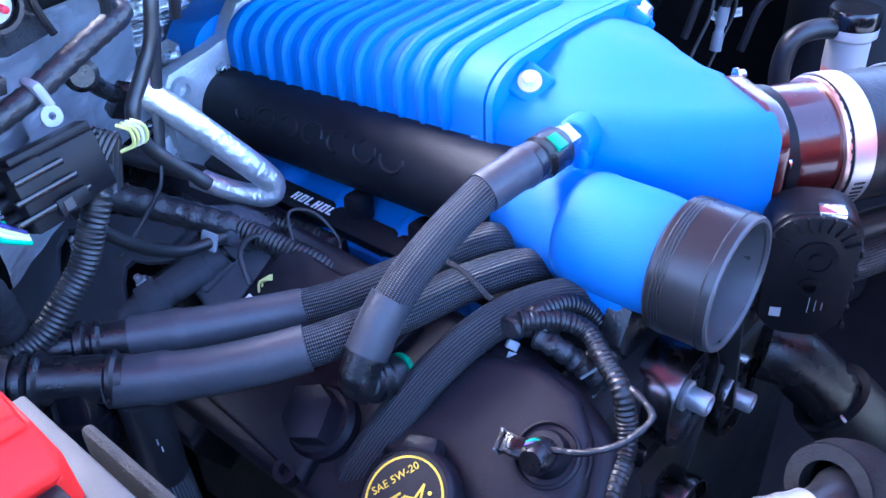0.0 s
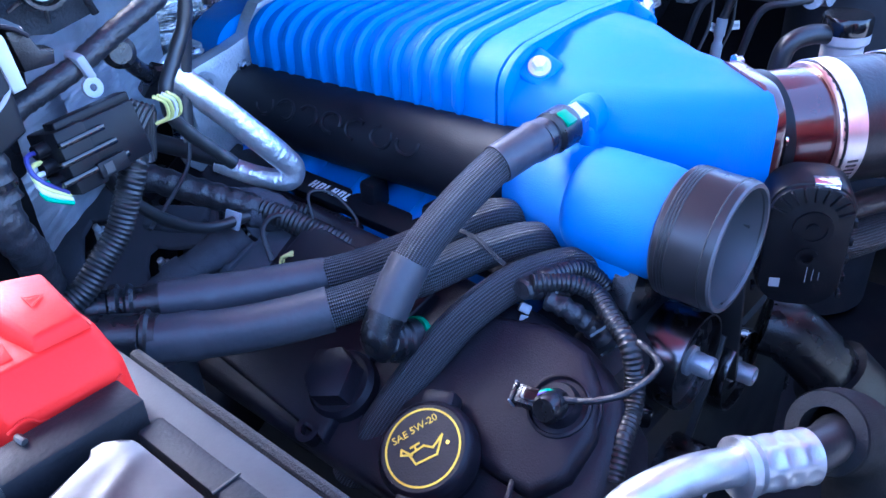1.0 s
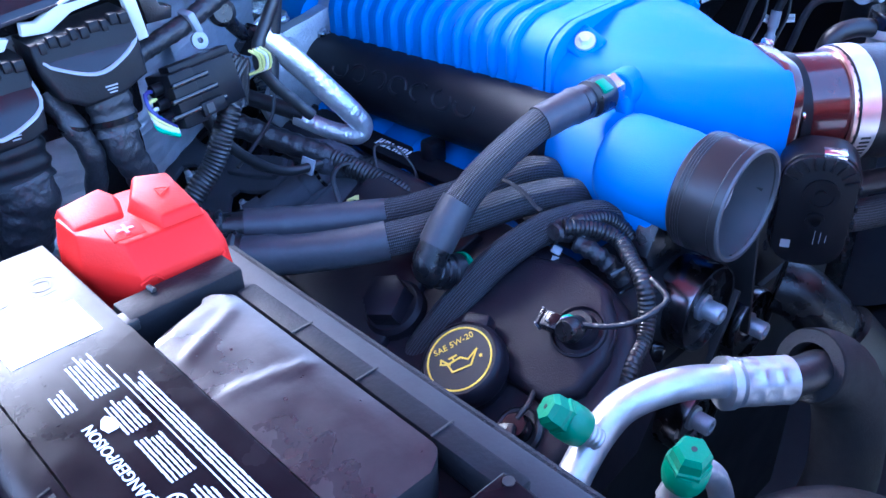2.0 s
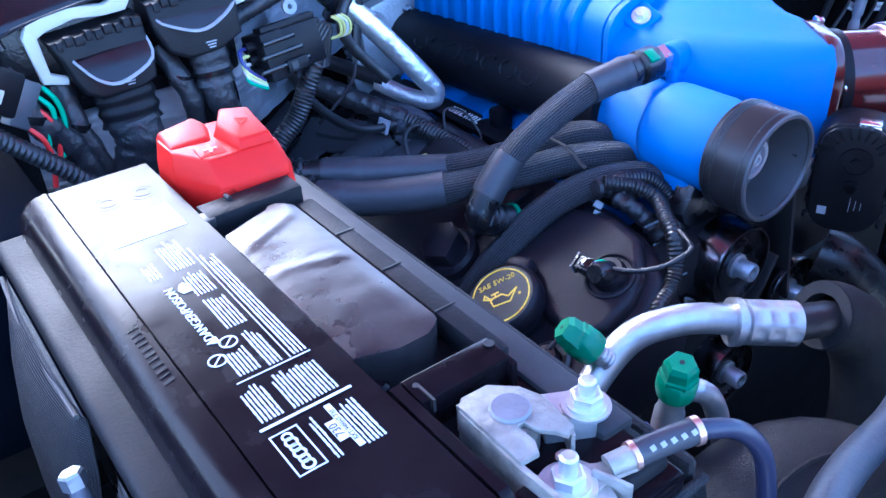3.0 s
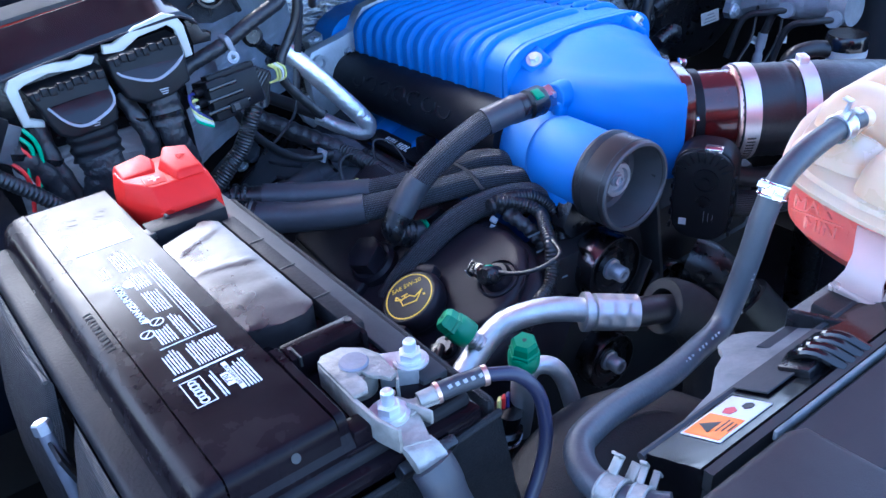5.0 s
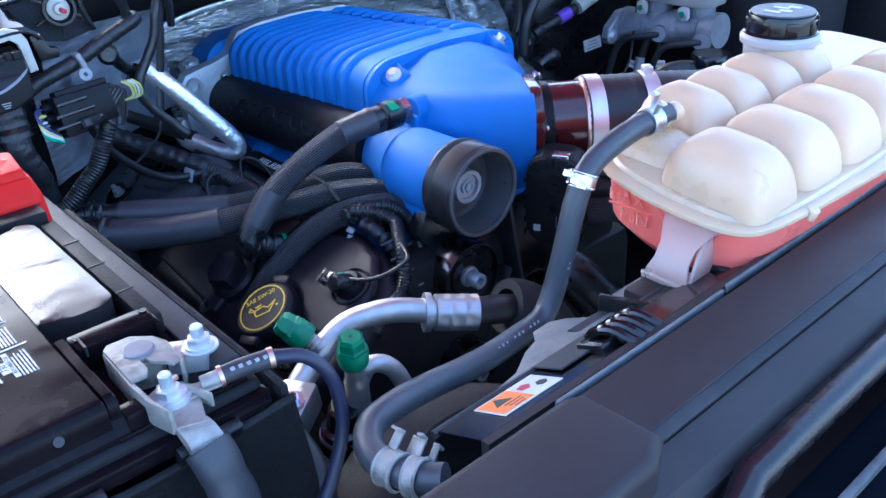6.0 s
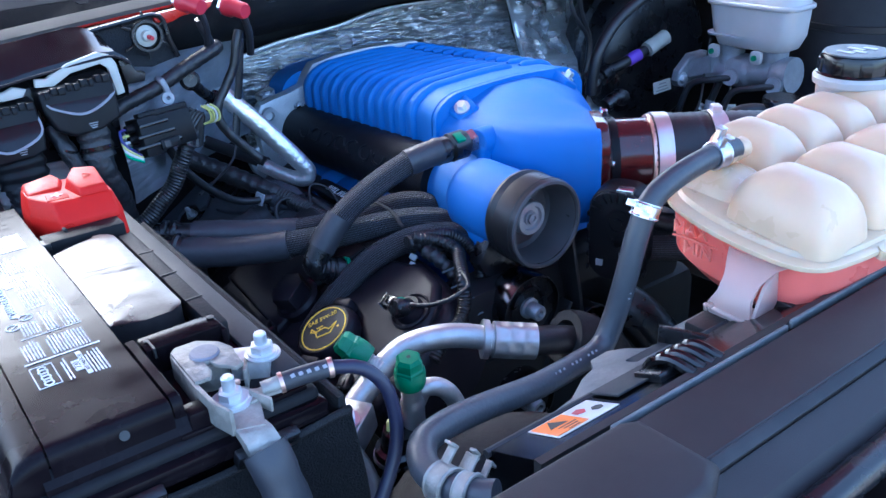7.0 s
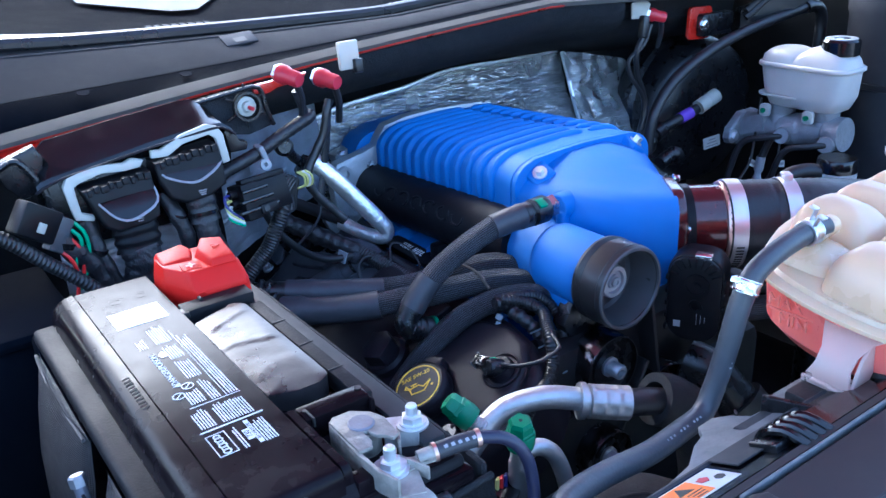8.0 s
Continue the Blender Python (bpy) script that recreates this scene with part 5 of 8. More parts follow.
part("type_print", text(basis((-0.0782, 0.0410, zp + 0.0005), (0, 1, 0), (-1, 0, 0)), "BXT-94RH7-730", 0.0027, 0.0001), INK, lidb)
part("warning_print", text(basis((-0.0955, 0.1420, zp + 0.0003), (0, 1, 0), (-1, 0, 0)), "DANGER/POISON", 0.0060, 0.0002), PRINT, lidb)
part("warning_triangle", prism(basis((-0.0955, 0.1165, zp + 0.0002), (0, 1, 0), (-1, 0, 0)), [(-0.0026, -0.0024), (0.0026, -0.0024), (0, 0.0028)], 0.0003), PRINT, lidb)
for x, y, sx, sy in ((-0.1025, 0.0405, 0.0006, 0.023), (-0.0918, 0.0405, 0.0006, 0.023), (-0.0972, 0.0292, 0.0112, 0.0006), (-0.0972, 0.0518, 0.0112, 0.0006)):
    part("maker_frame", box(at((x, y, zp + 0.0003)), sx, sy, 0.0002), PRINT, lidb)
for k in range(6):
    part("maker_mark", ring_plate(at((-0.0972, 0.0325 + 0.0032 * k, zp + 0.0002)), 0.0022 if k % 2 else 0.0026, 0.0013 if k % 2 else 0.0016, 0.0003, 14), PRINT, lidb)
for x, y in ((-0.0905, 0.1125), (-0.0990, 0.1040)):
    bm = ring_plate(at((x, y, zp + 0.0002)), 0.0040, 0.0033, 0.0003, 28)
    box(at((x, y, zp + 0.0003), (0, 0, 1), (1, 1, 0)), 0.0006, 0.007, 0.0003, into=bm)
    part("warning_symbol", bm, PRINT, lidb)
part("glove_symbol", prism(basis((-0.0895, 0.1615, zp + 0.0002), (0, 1, 0), (-1, 0, 0)), [(-0.004, -0.002), (0.001, -0.003), (0.005, -0.001), (0.004, 0.001), (0.0, 0.003), (-0.004, 0.002)], 0.0003), PRINT, lidb)
for x in (-0.0905, -0.0715):
    part("moulded_ring", ring_plate(at((x, 0.2660, TOP - 0.0005)), 0.0082, 0.0070, 0.0006, 32), BATTERY, lidb)
    part("moulded_ring", ring_plate(at((x, 0.2660, TOP - 0.0005)), 0.0048, 0.0036, 0.0007, 32), BATTERY, lidb)
for k in range(11):
    part("moulded_mark", box(at((-0.1185, 0.1480 - k * 0.0042, 1.3024), (-0.25, 0, 1), (0, 1, 0)), 0.0046, 0.0022 if k % 3 else 0.0010, 0.0003), RIM, lidb)

# red positive terminal cover
rc = thing("terminal_cover", (-0.022, 0.262, 1.28), "red plastic positive terminal cover on the battery", "terminal cover")
foot = [(-0.0380, 0.2330), (0.0020, 0.2300), (0.0065, 0.2350), (0.0070, 0.2830), (0.0020, 0.2950), (-0.0450, 0.3000), (-0.0540, 0.2920), (-0.0530, 0.2650)]
waist = [(-0.0385, 0.2350), (0.0010, 0.2325), (0.0055, 0.2370), (0.0060, 0.2830), (0.0010, 0.2940), (-0.0450, 0.2985), (-0.0530, 0.2910), (-0.0525, 0.2655)]
crown = [(-0.0385, 0.2450), (-0.0010, 0.2420), (0.0025, 0.2460), (0.0030, 0.2820), (-0.0010, 0.2910), (-0.0440, 0.2960), (-0.0510, 0.2890), (-0.0505, 0.2680)]
bm = loft([[(x, y, 1.281) for x, y in foot], [(x, y, 1.2860) for x, y in foot], [(x, y, 1.3060) for x, y in waist], [(x, y, 1.3190) for x, y in crown]])
bmesh.ops.bevel(bm, geom=bm.edges[:], offset=0.0013, segments=2, affect="EDGES", profile=0.5)
part("hood", bm, RED, rc)
bm = loft([[(-0.0205, 0.2440, 1.3165), (0.0015, 0.2425, 1.3165), (0.0035, 0.2830, 1.3165), (-0.0150, 0.2890, 1.3165), (-0.0250, 0.2720, 1.3165)],
           [(-0.0185, 0.2470, 1.3240), (-0.0010, 0.2455, 1.3245), (0.0010, 0.2760, 1.3290), (-0.0130, 0.2835, 1.3295), (-0.0215, 0.2690, 1.3270)]])
bmesh.ops.bevel(bm, geom=bm.edges[:], offset=0.0016, segments=2, affect="EDGES", profile=0.5)
part("raised_top", bm, RED, rc)
bm = loft([[(-0.0510, 0.2690, 1.3165), (-0.0270, 0.2640, 1.3165), (-0.0200, 0.2860, 1.3165), (-0.0250, 0.2960, 1.3165), (-0.0500, 0.2960, 1.3165)],
           [(-0.0490, 0.2720, 1.3200), (-0.0280, 0.2700, 1.3215), (-0.0235, 0.2850, 1.3230), (-0.0270, 0.2930, 1.3250), (-0.0480, 0.2930, 1.3220)]])
bmesh.ops.bevel(bm, geom=bm.edges[:], offset=0.0014, segments=2, affect="EDGES", profile=0.5)
part("raised_top", bm, RED, rc)
part("arrow", ring_plate(basis((-0.0090, 0.2640, 1.3272), (1, 0, 0.02), (0, 1, 0.14)), 0.0042, 0.0032, 0.0005, 3), RED, rc)
mp = basis((-0.0330, 0.2550, 1.3192), (1, -0.10, 0), (0.1, 1, 0.10))
part("plus_pad", box(mp, 0.0150, 0.0130, 0.0016, 0.0005), RED, rc)
bm = box(mp @ Matrix.Translation((0, 0, 0.0010)), 0.0078, 0.0018, 0.0008)
box(mp @ Matrix.Translation((0, 0, 0.0011)), 0.0018, 0.0078, 0.0008, into=bm)
part("plus_sign", bm, PINKISH, rc, "pale raised plus sign")
part("outline_rib", tube([(-0.0400, 0.2338, 1.3030), (-0.0330, 0.2336, 1.3050), (-0.0270, 0.2332, 1.3000), (-0.0060, 0.2318, 1.2990), (0.0010, 0.2314, 1.3030)], 0.0007, 6, 0.002), RED, rc)
part("tether", tube([(-0.0370, 0.2330, 1.300), (-0.0390, 0.2280, 1.3045), (-0.0385, 0.2240, 1.3045)], 0.0014, 8, 0.002), INK, rc)

# negative clamp
ng = thing("battery_clamp", (-0.025, 0.0, 1.284), "whitish corroded negative battery clamp with nuts and studs", "battery clamp")
part("plate", prism(basis((0, 0, 1.2985), (1, 0, 0), (0, 1, 0)), [(-0.0395, 0.0240), (-0.0360, 0.0275), (-0.0240, 0.0270), (-0.0150, 0.0185), (-0.0115, 0.0090), (-0.0135, -0.0095), (-0.0185, -0.0115), (-0.0210, -0.0070), (-0.0250, -0.0030),
     (-0.0265, 0.0030), (-0.0290, 0.0030), (-0.0290, -0.0060), (-0.0320, -0.0115), (-0.0400, -0.0110)], 0.0022, 0.0007), TINNED, ng)
part("side_wall", prism(basis((0, 0, 1.2850), (1, 0, 0), (0, 1, 0)), [(-0.0400, 0.0240), (-0.0380, 0.0240), (-0.0385, -0.0110), (-0.0378, -0.0300), (-0.0345, -0.0430), (-0.0365, -0.0435), (-0.0402, -0.0300), (-0.0412, -0.0110)], 0.0140, 0.0006), TINNED, ng)
part("back_wall", box(at((-0.031, 0.0262, 1.2920), (0, 0, 1), (0.05, 1, 0)), 0.015, 0.0018, 0.013, 0.0005), TINNED, ng)
part("post", lathe(at((-0.0258, 0.0112, 1.284)), [(0, 0), (0.0086, 0), (0.0079, 0.0172), (0.0070, 0.0180), (0, 0.0182)], 32), LEAD, ng, "round lead post")
part("collar", lathe(at((-0.0258, 0.0112, 1.2840)), [(0.0088, 0), (0.0112, 0), (0.0112, 0.0142), (0.0088, 0.0142)], 32, cap=False), TINNED, ng)
part("step", prism(basis((0, 0, 1.2850), (1, 0, 0), (0, 1, 0)), [(-0.0380, -0.0090), (-0.0160, -0.0110), (-0.0120, -0.0200), (-0.0165, -0.0330), (-0.0215, -0.0480), (-0.0350, -0.0435), (-0.0385, -0.0300)], 0.0030, 0.0008), TINNED, ng)
part("front_wall", box(at((-0.0150, -0.0300, 1.2885), (0, 0, 1), (-0.35, 1, 0)), 0.0016, 0.0150, 0.008, 0.0004), TINNED, ng)
part("copper_bit", box(at((-0.0215, -0.0130, 1.2935), (0.3, 0.4, 1), (1, 0.4, 0)), 0.0050, 0.0060, 0.0030, 0.0010), COPPER, ng, "pinkish copper strap end")
part("bracket", prism(basis((0.0, 0.0100, 1.2800), (1, -0.55, 0), (0, 0, 1)), [(-0.0110, 0.0), (0.0090, 0.0), (0.0095, 0.0150), (-0.0105, 0.0150)], 0.0150, 0.0010), ZINC_PALE, ng, "pale zinc fuse bracket")
part("bracket_edge", box(basis((-0.0095, -0.0020, 1.2880), (1, -0.55, 0), (0.55, 1, 0)), 0.0018, 0.0170, 0.0150, 0.0004), TINNED, ng)
part("washer", lathe(at((0.0008, -0.0012, 1.2950)), [(0, 0), (0.0095, 0), (0.0095, 0.0012), (0, 0.0012)], 28), ZINC_PALE, ng)
part("nut", hexbolt(at((0.0008, -0.0012, 1.2962)), 0.0062, 0.0060, 1.25, stud=0.0055), ZINC_PALE, ng)
part("washer", lathe(at((-0.0268, -0.0205, 1.2880)), [(0, 0), (0.0105, 0), (0.0105, 0.0014), (0, 0.0014)], 28), ZINC_PALE, ng)
part("nut", hexbolt(at((-0.0268, -0.0205, 1.2894)), 0.0062, 0.0060, 1.35, stud=0.0070), ZINC_PALE, ng)
part("lug", loft([[(-0.0352, -0.0420, z0), (-0.0200, -0.0450, z0), (-0.0200, -0.0450, z1), (-0.0352, -0.0420, z1)] if k == 0 else [(-0.0352 + dx, -0.0420 - dy, z0), (-0.0195 + dx, -0.0450 - dy, z0), (-0.0195 + dx, -0.0450 - dy, z1), (-0.0352 + dx, -0.0420 - dy, z1)]
     for k, (dx, dy, z0, z1) in enumerate(((0, 0, 1.2845, 1.2878), (0.0005, 0.0050, 1.2810, 1.2868), (0.0012, 0.0100, 1.2760, 1.2835), (0.0015, 0.0125, 1.2725, 1.2800)))]), TINNED, ng, "flattened cable lug")
part("cable", tube([(-0.0262, -0.0535, 1.2790), (-0.0248, -0.0600, 1.2690), (-0.0225, -0.0670, 1.2450), (-0.0190, -0.0700, 1.2050), (-0.0150, -0.0700, 1.1500), (-0.010, -0.065, 1.08)], 0.0118, 18, 0.004, flat=0.72, wave=lambda s, k: 1 + 0.05 * math.sin(s * 260) * (s > 0.012)), SHRINK, ng, "taped heavy grey cable")

gc = thing("ground_cable", (0.04, -0.03, 1.17), "thin blue-black ground cable looping from the clamp", "cable")
part("lug", prism(basis((-0.0268, -0.0205, 1.2868), (0.96, -0.28, 0.10), (0.28, 0.96, 0)), [(-0.008, -0.007), (0.004, -0.008), (0.014, -0.0045), (0.026, -0.0045), (0.026, 0.0045), (0.014, 0.0045), (0.004, 0.008), (-0.008, 0.007)], 0.0014, 0.0004), TINNED, gc)
part("crimp", tube([(-0.0115, -0.0245, 1.2905), (-0.0020, -0.0272, 1.2920)], 0.0046, 14, 0.002, flat=0.85), TINNED, gc, "bright crimped barrel")
part("band", tube([(-0.0030, -0.0270, 1.2918), (-0.0010, -0.0275, 1.2920)], 0.0056, 16, 0.001), COPPER, gc, "tan band")
part("sleeve", tube([(-0.0020, -0.0272, 1.2919), (0.0100, -0.0305, 1.2932), (0.0245, -0.0348, 1.2938)], 0.0050, 16, 0.003), SHRINK, gc)
for k in range(5):
    part("print_bar", box(at((0.0025 + 0.0040 * k, -0.0322 - 0.0012 * k, 1.2965 + 0.0003 * k), (-0.05, -0.55, 0.85)), 0.0022, 0.0020, 0.0004), GREYPRINT, gc)
part("band", tube([(0.0215, -0.0339, 1.2937), (0.0240, -0.0347, 1.2938)], 0.0055, 16, 0.001), COPPER, gc, "tan band")
part("wire", tube([(0.0238, -0.0346, 1.2938), (0.0375, -0.0410, 1.2905), (0.0465, -0.0470, 1.2790), (0.0490, -0.0510, 1.2610), (0.0455, -0.0545, 1.2420), (0.0330, -0.0580, 1.2200), (0.0100, -0.0620, 1.1900), (-0.01, -0.065, 1.15)], 0.0038, 14, 0.004), NAVY, gc)

# cloth jacket round the battery, and its tray
jk = thing("battery_jacket", (-0.06, 0.12, 1.05), "black cloth insulating jacket round the battery", "battery jacket")


def cloth(x, v):
    """The jacket's front: sagging cloth with soft folds; v runs down it."""
    fold = 0.0035 * math.sin(x * 95 + 9 * v) + 0.004 * noise.noise((x * 28, v * 3.2, 0.7))
    return (x, -0.0360 - 0.012 * math.sin(min(1.0, v * 2.2) * math.pi / 2) + fold * min(1.0, 3 * v), 1.2660 - 0.006 * math.sin((x + 0.14) * 17) ** 2 - 0.20 * v)


bm = bmesh.new()
grid = [[bm.verts.new(cloth(-0.145 + 0.176 * i / 44, j / 24)) for j in range(25)] for i in range(45)]
for i in range(44):
    for j in range(24):
        bm.faces.new((grid[i][j], grid[i + 1][j], grid[i + 1][j + 1], grid[i][j + 1]))
bmesh.ops.solidify(bm, geom=bm.faces[:], thickness=0.003)
part("front", bm, SOFT, jk)
part("front_hem", tube([cloth(-0.145 + 0.022 * k, 0.0) for k in range(9)], 0.0022, 8, 0.006), SOFT, jk)
part("side", box(at((0.0285, 0.125, 1.170)), 0.006, 0.315, 0.205, 0.003), SOFT, jk)


def woven(y0, y1, n=16):
    """A bulging woven side panel between y0 and y1, tucked under the rim."""
    prof = [(-0.1475, 1.2680), (-0.1500, 1.2665), (-0.1545, 1.2560), (-0.1600, 1.2350), (-0.1650, 1.2050), (-0.1670, 1.1700), (-0.1660, 1.1300), (-0.1620, 1.0600)]
    bm = bmesh.new()
    uvl = bm.loops.layers.uv.new("UVMap")
    grid = []
    for i in range(n + 1):
        u = i / n
        y = y0 + (y1 - y0) * u
        puff = math.sin(math.pi * u) ** 0.5
        grid.append([bm.verts.new((x + (0.010 * (1 - puff) - 0.004 * puff) * min(1.0, k / 3), y, z)) for k, (x, z) in enumerate(prof)])
    for i in range(n):
        for k in range(len(prof) - 1):
            f = bm.faces.new((grid[i][k], grid[i + 1][k], grid[i + 1][k + 1], grid[i][k + 1]))
            for loop, (a, b) in zip(f.loops, ((i, k), (i + 1, k), (i + 1, k + 1), (i, k + 1))):
                loop[uvl].uv = (grid[a][b].co.y * 8.3, grid[a][b].co.z * 4.8)
    return bm


for y0, y1 in ((-0.02, 0.112), (0.150, 0.295)):
    part("side", woven(y0, y1), MESH, jk, "woven side panel")
part("hem", tube([(-0.1495, 0.295, 1.266), (-0.1520, 0.24, 1.262), (-0.1500, 0.155, 1.266)], 0.0014, 8, 0.02), COWL_LIGHT, jk, "pale hem")
part("flap", prism(basis((-0.1600, 0.120, 1.2450), (0, 1, 0), (0.25, 0, -1)), [(-0.010, 0.0), (0.026, -0.004), (0.030, 0.09), (-0.014, 0.09)], 0.0022, 0.0006), SOFT, jk, "folded black cloth flap")
tr = thing("battery_tray", (-0.06, 0.12, 1.02), "black plastic battery tray", "battery tray")
part("base", box(at((-0.055, 0.13, 1.06)), 0.22, 0.36, 0.05, 0.008), BLACK, tr)
part("hold_rod", tube([(-0.1612, 0.1340, 1.2540), (-0.1590, 0.1220, 1.215), (-0.1550, 0.100, 1.14)], 0.0042, 14), LEAD, tr, "grey hold-down rod")
part("rod_head", lathe(at((-0.1612, 0.1345, 1.2535), (-0.05, 0.30, 1)), [(0, -0.004), (0.0056, -0.004), (0.0056, 0.0022), (0.0046, 0.0034), (0, 0.0036)], 6), DULL, tr)

# ---- radiator support ----
rs = thing("radiator_support", (0.35, -0.11, 1.20), "dusty grey plastic radiator support with warning label", "radiator support")
part("shelf", loft([[(x, -0.094, 1.246), (x, -0.096, 1.2495), (x, -0.128, 1.2635), (x, -0.131, 1.258), (x, -0.128, 1.20), (x, -0.094, 1.20)] for x in (0.078, 0.95)]), GLOSS, rs, sharp=25)
part("rear_edge", tube([(0.076, -0.094, 1.247), (0.20, -0.0935, 1.247), (0.95, -0.093, 1.248)], 0.0025, 8, 0.05), TRAY, rs)
part("rear_plate", prism(basis((0, -0.093, 1.238), (1, 0, 0), (0, 0.97, -0.25)), [(0.10, 0.0), (0.95, 0.0), (0.95, 0.03), (0.26, 0.030), (0.243, 0.020), (0.228, 0.021), (0.221, 0.034), (0.212, 0.041), (0.196, 0.040), (0.188, 0.030), (0.172, 0.024), (0.150, 0.010)], 0.006, 0.001), DUSTY, rs, "pale dusty plate")
part("dusty_top", loft([[(x, -0.0945, 1.2500), (x, -0.1150, 1.2592), (x, -0.1145, 1.2600), (x, -0.0940, 1.2508)] for x in (0.152, 0.180, 0.232)]), TRAY, rs, "dust-greyed rear slope")
part("gap", box(at((0.51, -0.1345, 1.262)), 0.87, 0.005, 0.012), INK, rs)
part("ridge", box(at((0.195, -0.1395, 1.2665)), 0.150, 0.0025, 0.006, 0.0008), DUSTY, rs, "pale edge strip")
part("ridge", box(at((0.61, -0.1385, 1.2670)), 0.67, 0.0025, 0.006, 0.0008), DUSTY, rs, "pale edge strip")
lab = part("warning_label", box(basis((0.123, -0.1105, 1.2564), (1, 0.0, 0.0), (0, 1, -0.4375)), 0.044, 0.026, 0.0006, 0.0002), PAPER, rs, "orange and white warning label")
lm = basis((0.123, -0.1105, 1.2564), (1, 0.0, 0.0), (0, 1, -0.4375))
part("orange_field", box(lm @ Matrix.Translation((-0.010, 0, 0.0005)), 0.022, 0.0225, 0.0003), ORANGE, lab)
part("triangle", prism(lm @ Matrix.Translation((-0.011, 0.003, 0.0007)), [(-0.006, -0.004), (0.006, -0.004), (0, 0.006)], 0.0002), INK, lab)
part("symbol", lathe(lm @ Matrix.Translation((0.007, 0.003, 0.0004)), [(0, 0), (0.0042, 0), (0.0042, 0.0003), (0, 0.0003)], 5), CAP_RED, lab)
part("symbol", lathe(lm @ Matrix.Translation((0.015, -0.003, 0.0004)), [(0, 0), (0.0036, 0), (0.0036, 0.0003), (0, 0.0003)], 6), INK, lab)
for k in range(3):
    part("print_bar", box(lm @ Matrix.Translation((-0.008, -0.004 - 0.003 * k, 0.0007)), 0.012 - 0.002 * k, 0.0010, 0.0002), INK, lab)

cb = thing("sight_cover", (0.35, -0.19, 1.22), "satin black plastic radiator sight cover", "radiator cover")
part("top", loft([[(x, -0.143, 1.266), (x, -0.145, 1.270), (x, -0.186, 1.272), (x, -0.192, 1.268), (x, -0.193, 1.24), (x, -0.145, 1.24)] for x in (0.045, 0.95)]), PANEL, cb, sharp=25)
part("front_slope", loft([[(x, -0.190, 1.262), (x, -0.193, 1.2655), (x, -0.210, 1.258), (x, -0.217, 1.250), (x, -0.217, 1.22), (x, -0.19, 1.22)] for x in (0.10, 0.95)]), PANEL, cb, sharp=25)
part("edge_light", box(at((0.54, -0.190, 1.2695), (0, -0.5, 1)), 0.82, 0.007, 0.003, 0.001), TRAY, cb, "worn blue-grey edge")
part("end_cap", prism(basis((0, 0, 1.255), (1, 0, 0), (0, 1, 0)), [(0.02, -0.145), (0.118, -0.145), (0.128, -0.150), (0.130, -0.196), (0.112, -0.206), (0.02, -0.206)], 0.0235, 0.0065, 4), PANEL, cb, "raised end cap")
part("seal", tube([(0.118, -0.246, 1.226), (0.132, -0.234, 1.240), (0.155, -0.2265, 1.248), (0.20, -0.2245, 1.250), (0.5, -0.2245, 1.251), (0.95, -0.2245, 1.251)], 0.0088, 12, 0.02), GASKET, cb, "black bulb seal")
gr = thing("grille_beam", (0.35, -0.30, 1.1), "dark blue-grey bumper beam ahead of the radiator", "grille beam")
part("beam", box(at((0.45, -0.265, 1.188)), 1.2, 0.075, 0.06, 0.006), COWL, gr)
part("edge_strip", box(at((0.45, -0.252, 1.2205)), 1.2, 0.005, 0.006, 0.001), DUSTY, gr, "pale edge strip")
part("face", box(at((0.45, -0.315, 1.16)), 1.2, 0.02, 0.09, 0.006), PANEL, gr)

# ribbed clip on the support
cl = thing("hose_clip", (0.21, -0.12, 1.25), "black ribbed plastic clip on the radiator support", "clip")
for k in range(4):
    part("hoop", tube([(0.190 + k * 0.0080, -0.102, 1.249), (0.188 + k * 0.0080, -0.107, 1.262), (0.189 + k * 0.0080, -0.119, 1.2690), (0.192 + k * 0.0080, -0.134, 1.2660)], 0.0034, 10, 0.004), GLOSS, cl)
part("tongue", box(at((0.186, -0.114, 1.2595), (0, 0.44, 1)), 0.018, 0.020, 0.006, 0.001), BLACK, cl)
ms = thing("tank_mount", (0.29, -0.095, 1.24), "black rubber mount under the coolant tank", "mount")
part("block", box(at((0.2790, -0.0960, 1.2420)), 0.042, 0.042, 0.014, 0.003), RUBBER, ms)
part("base", box(at((0.2760, -0.0980, 1.2330)), 0.060, 0.052, 0.008, 0.002), BLACK, ms)
part("stop", box(at((0.3110, -0.1130, 1.2480)), 0.012, 0.018, 0.026, 0.002), BLACK, ms)
part("stop", box(at((0.3290, -0.1180, 1.2480)), 0.008, 0.016, 0.022, 0.002), BLACK, ms)
fl = thing("support_flange", (0.25, -0.09, 1.235), "dark upright flange on the radiator support", "flange")
part("plate", box(at((0.2480, -0.0960, 1.2440), (0, 0, 1), (-0.45, 1, 0)), 0.0045, 0.052, 0.016, 0.0012), BLACK, fl)
part("shelf", prism(basis((0, 0, 1.2350), (1, 0, 0), (0, 1, 0)), [(0.205, -0.074), (0.238, -0.074), (0.262, -0.119), (0.222, -0.122)], 0.006, 0.001), TRAY, fl, "dusty grey shelf")

# ---- coolant tank ----
tank = thing("coolant_tank", (0.47, -0.06, 1.25), "milky plastic coolant tank with pillowed top and pink coolant", "coolant tank")


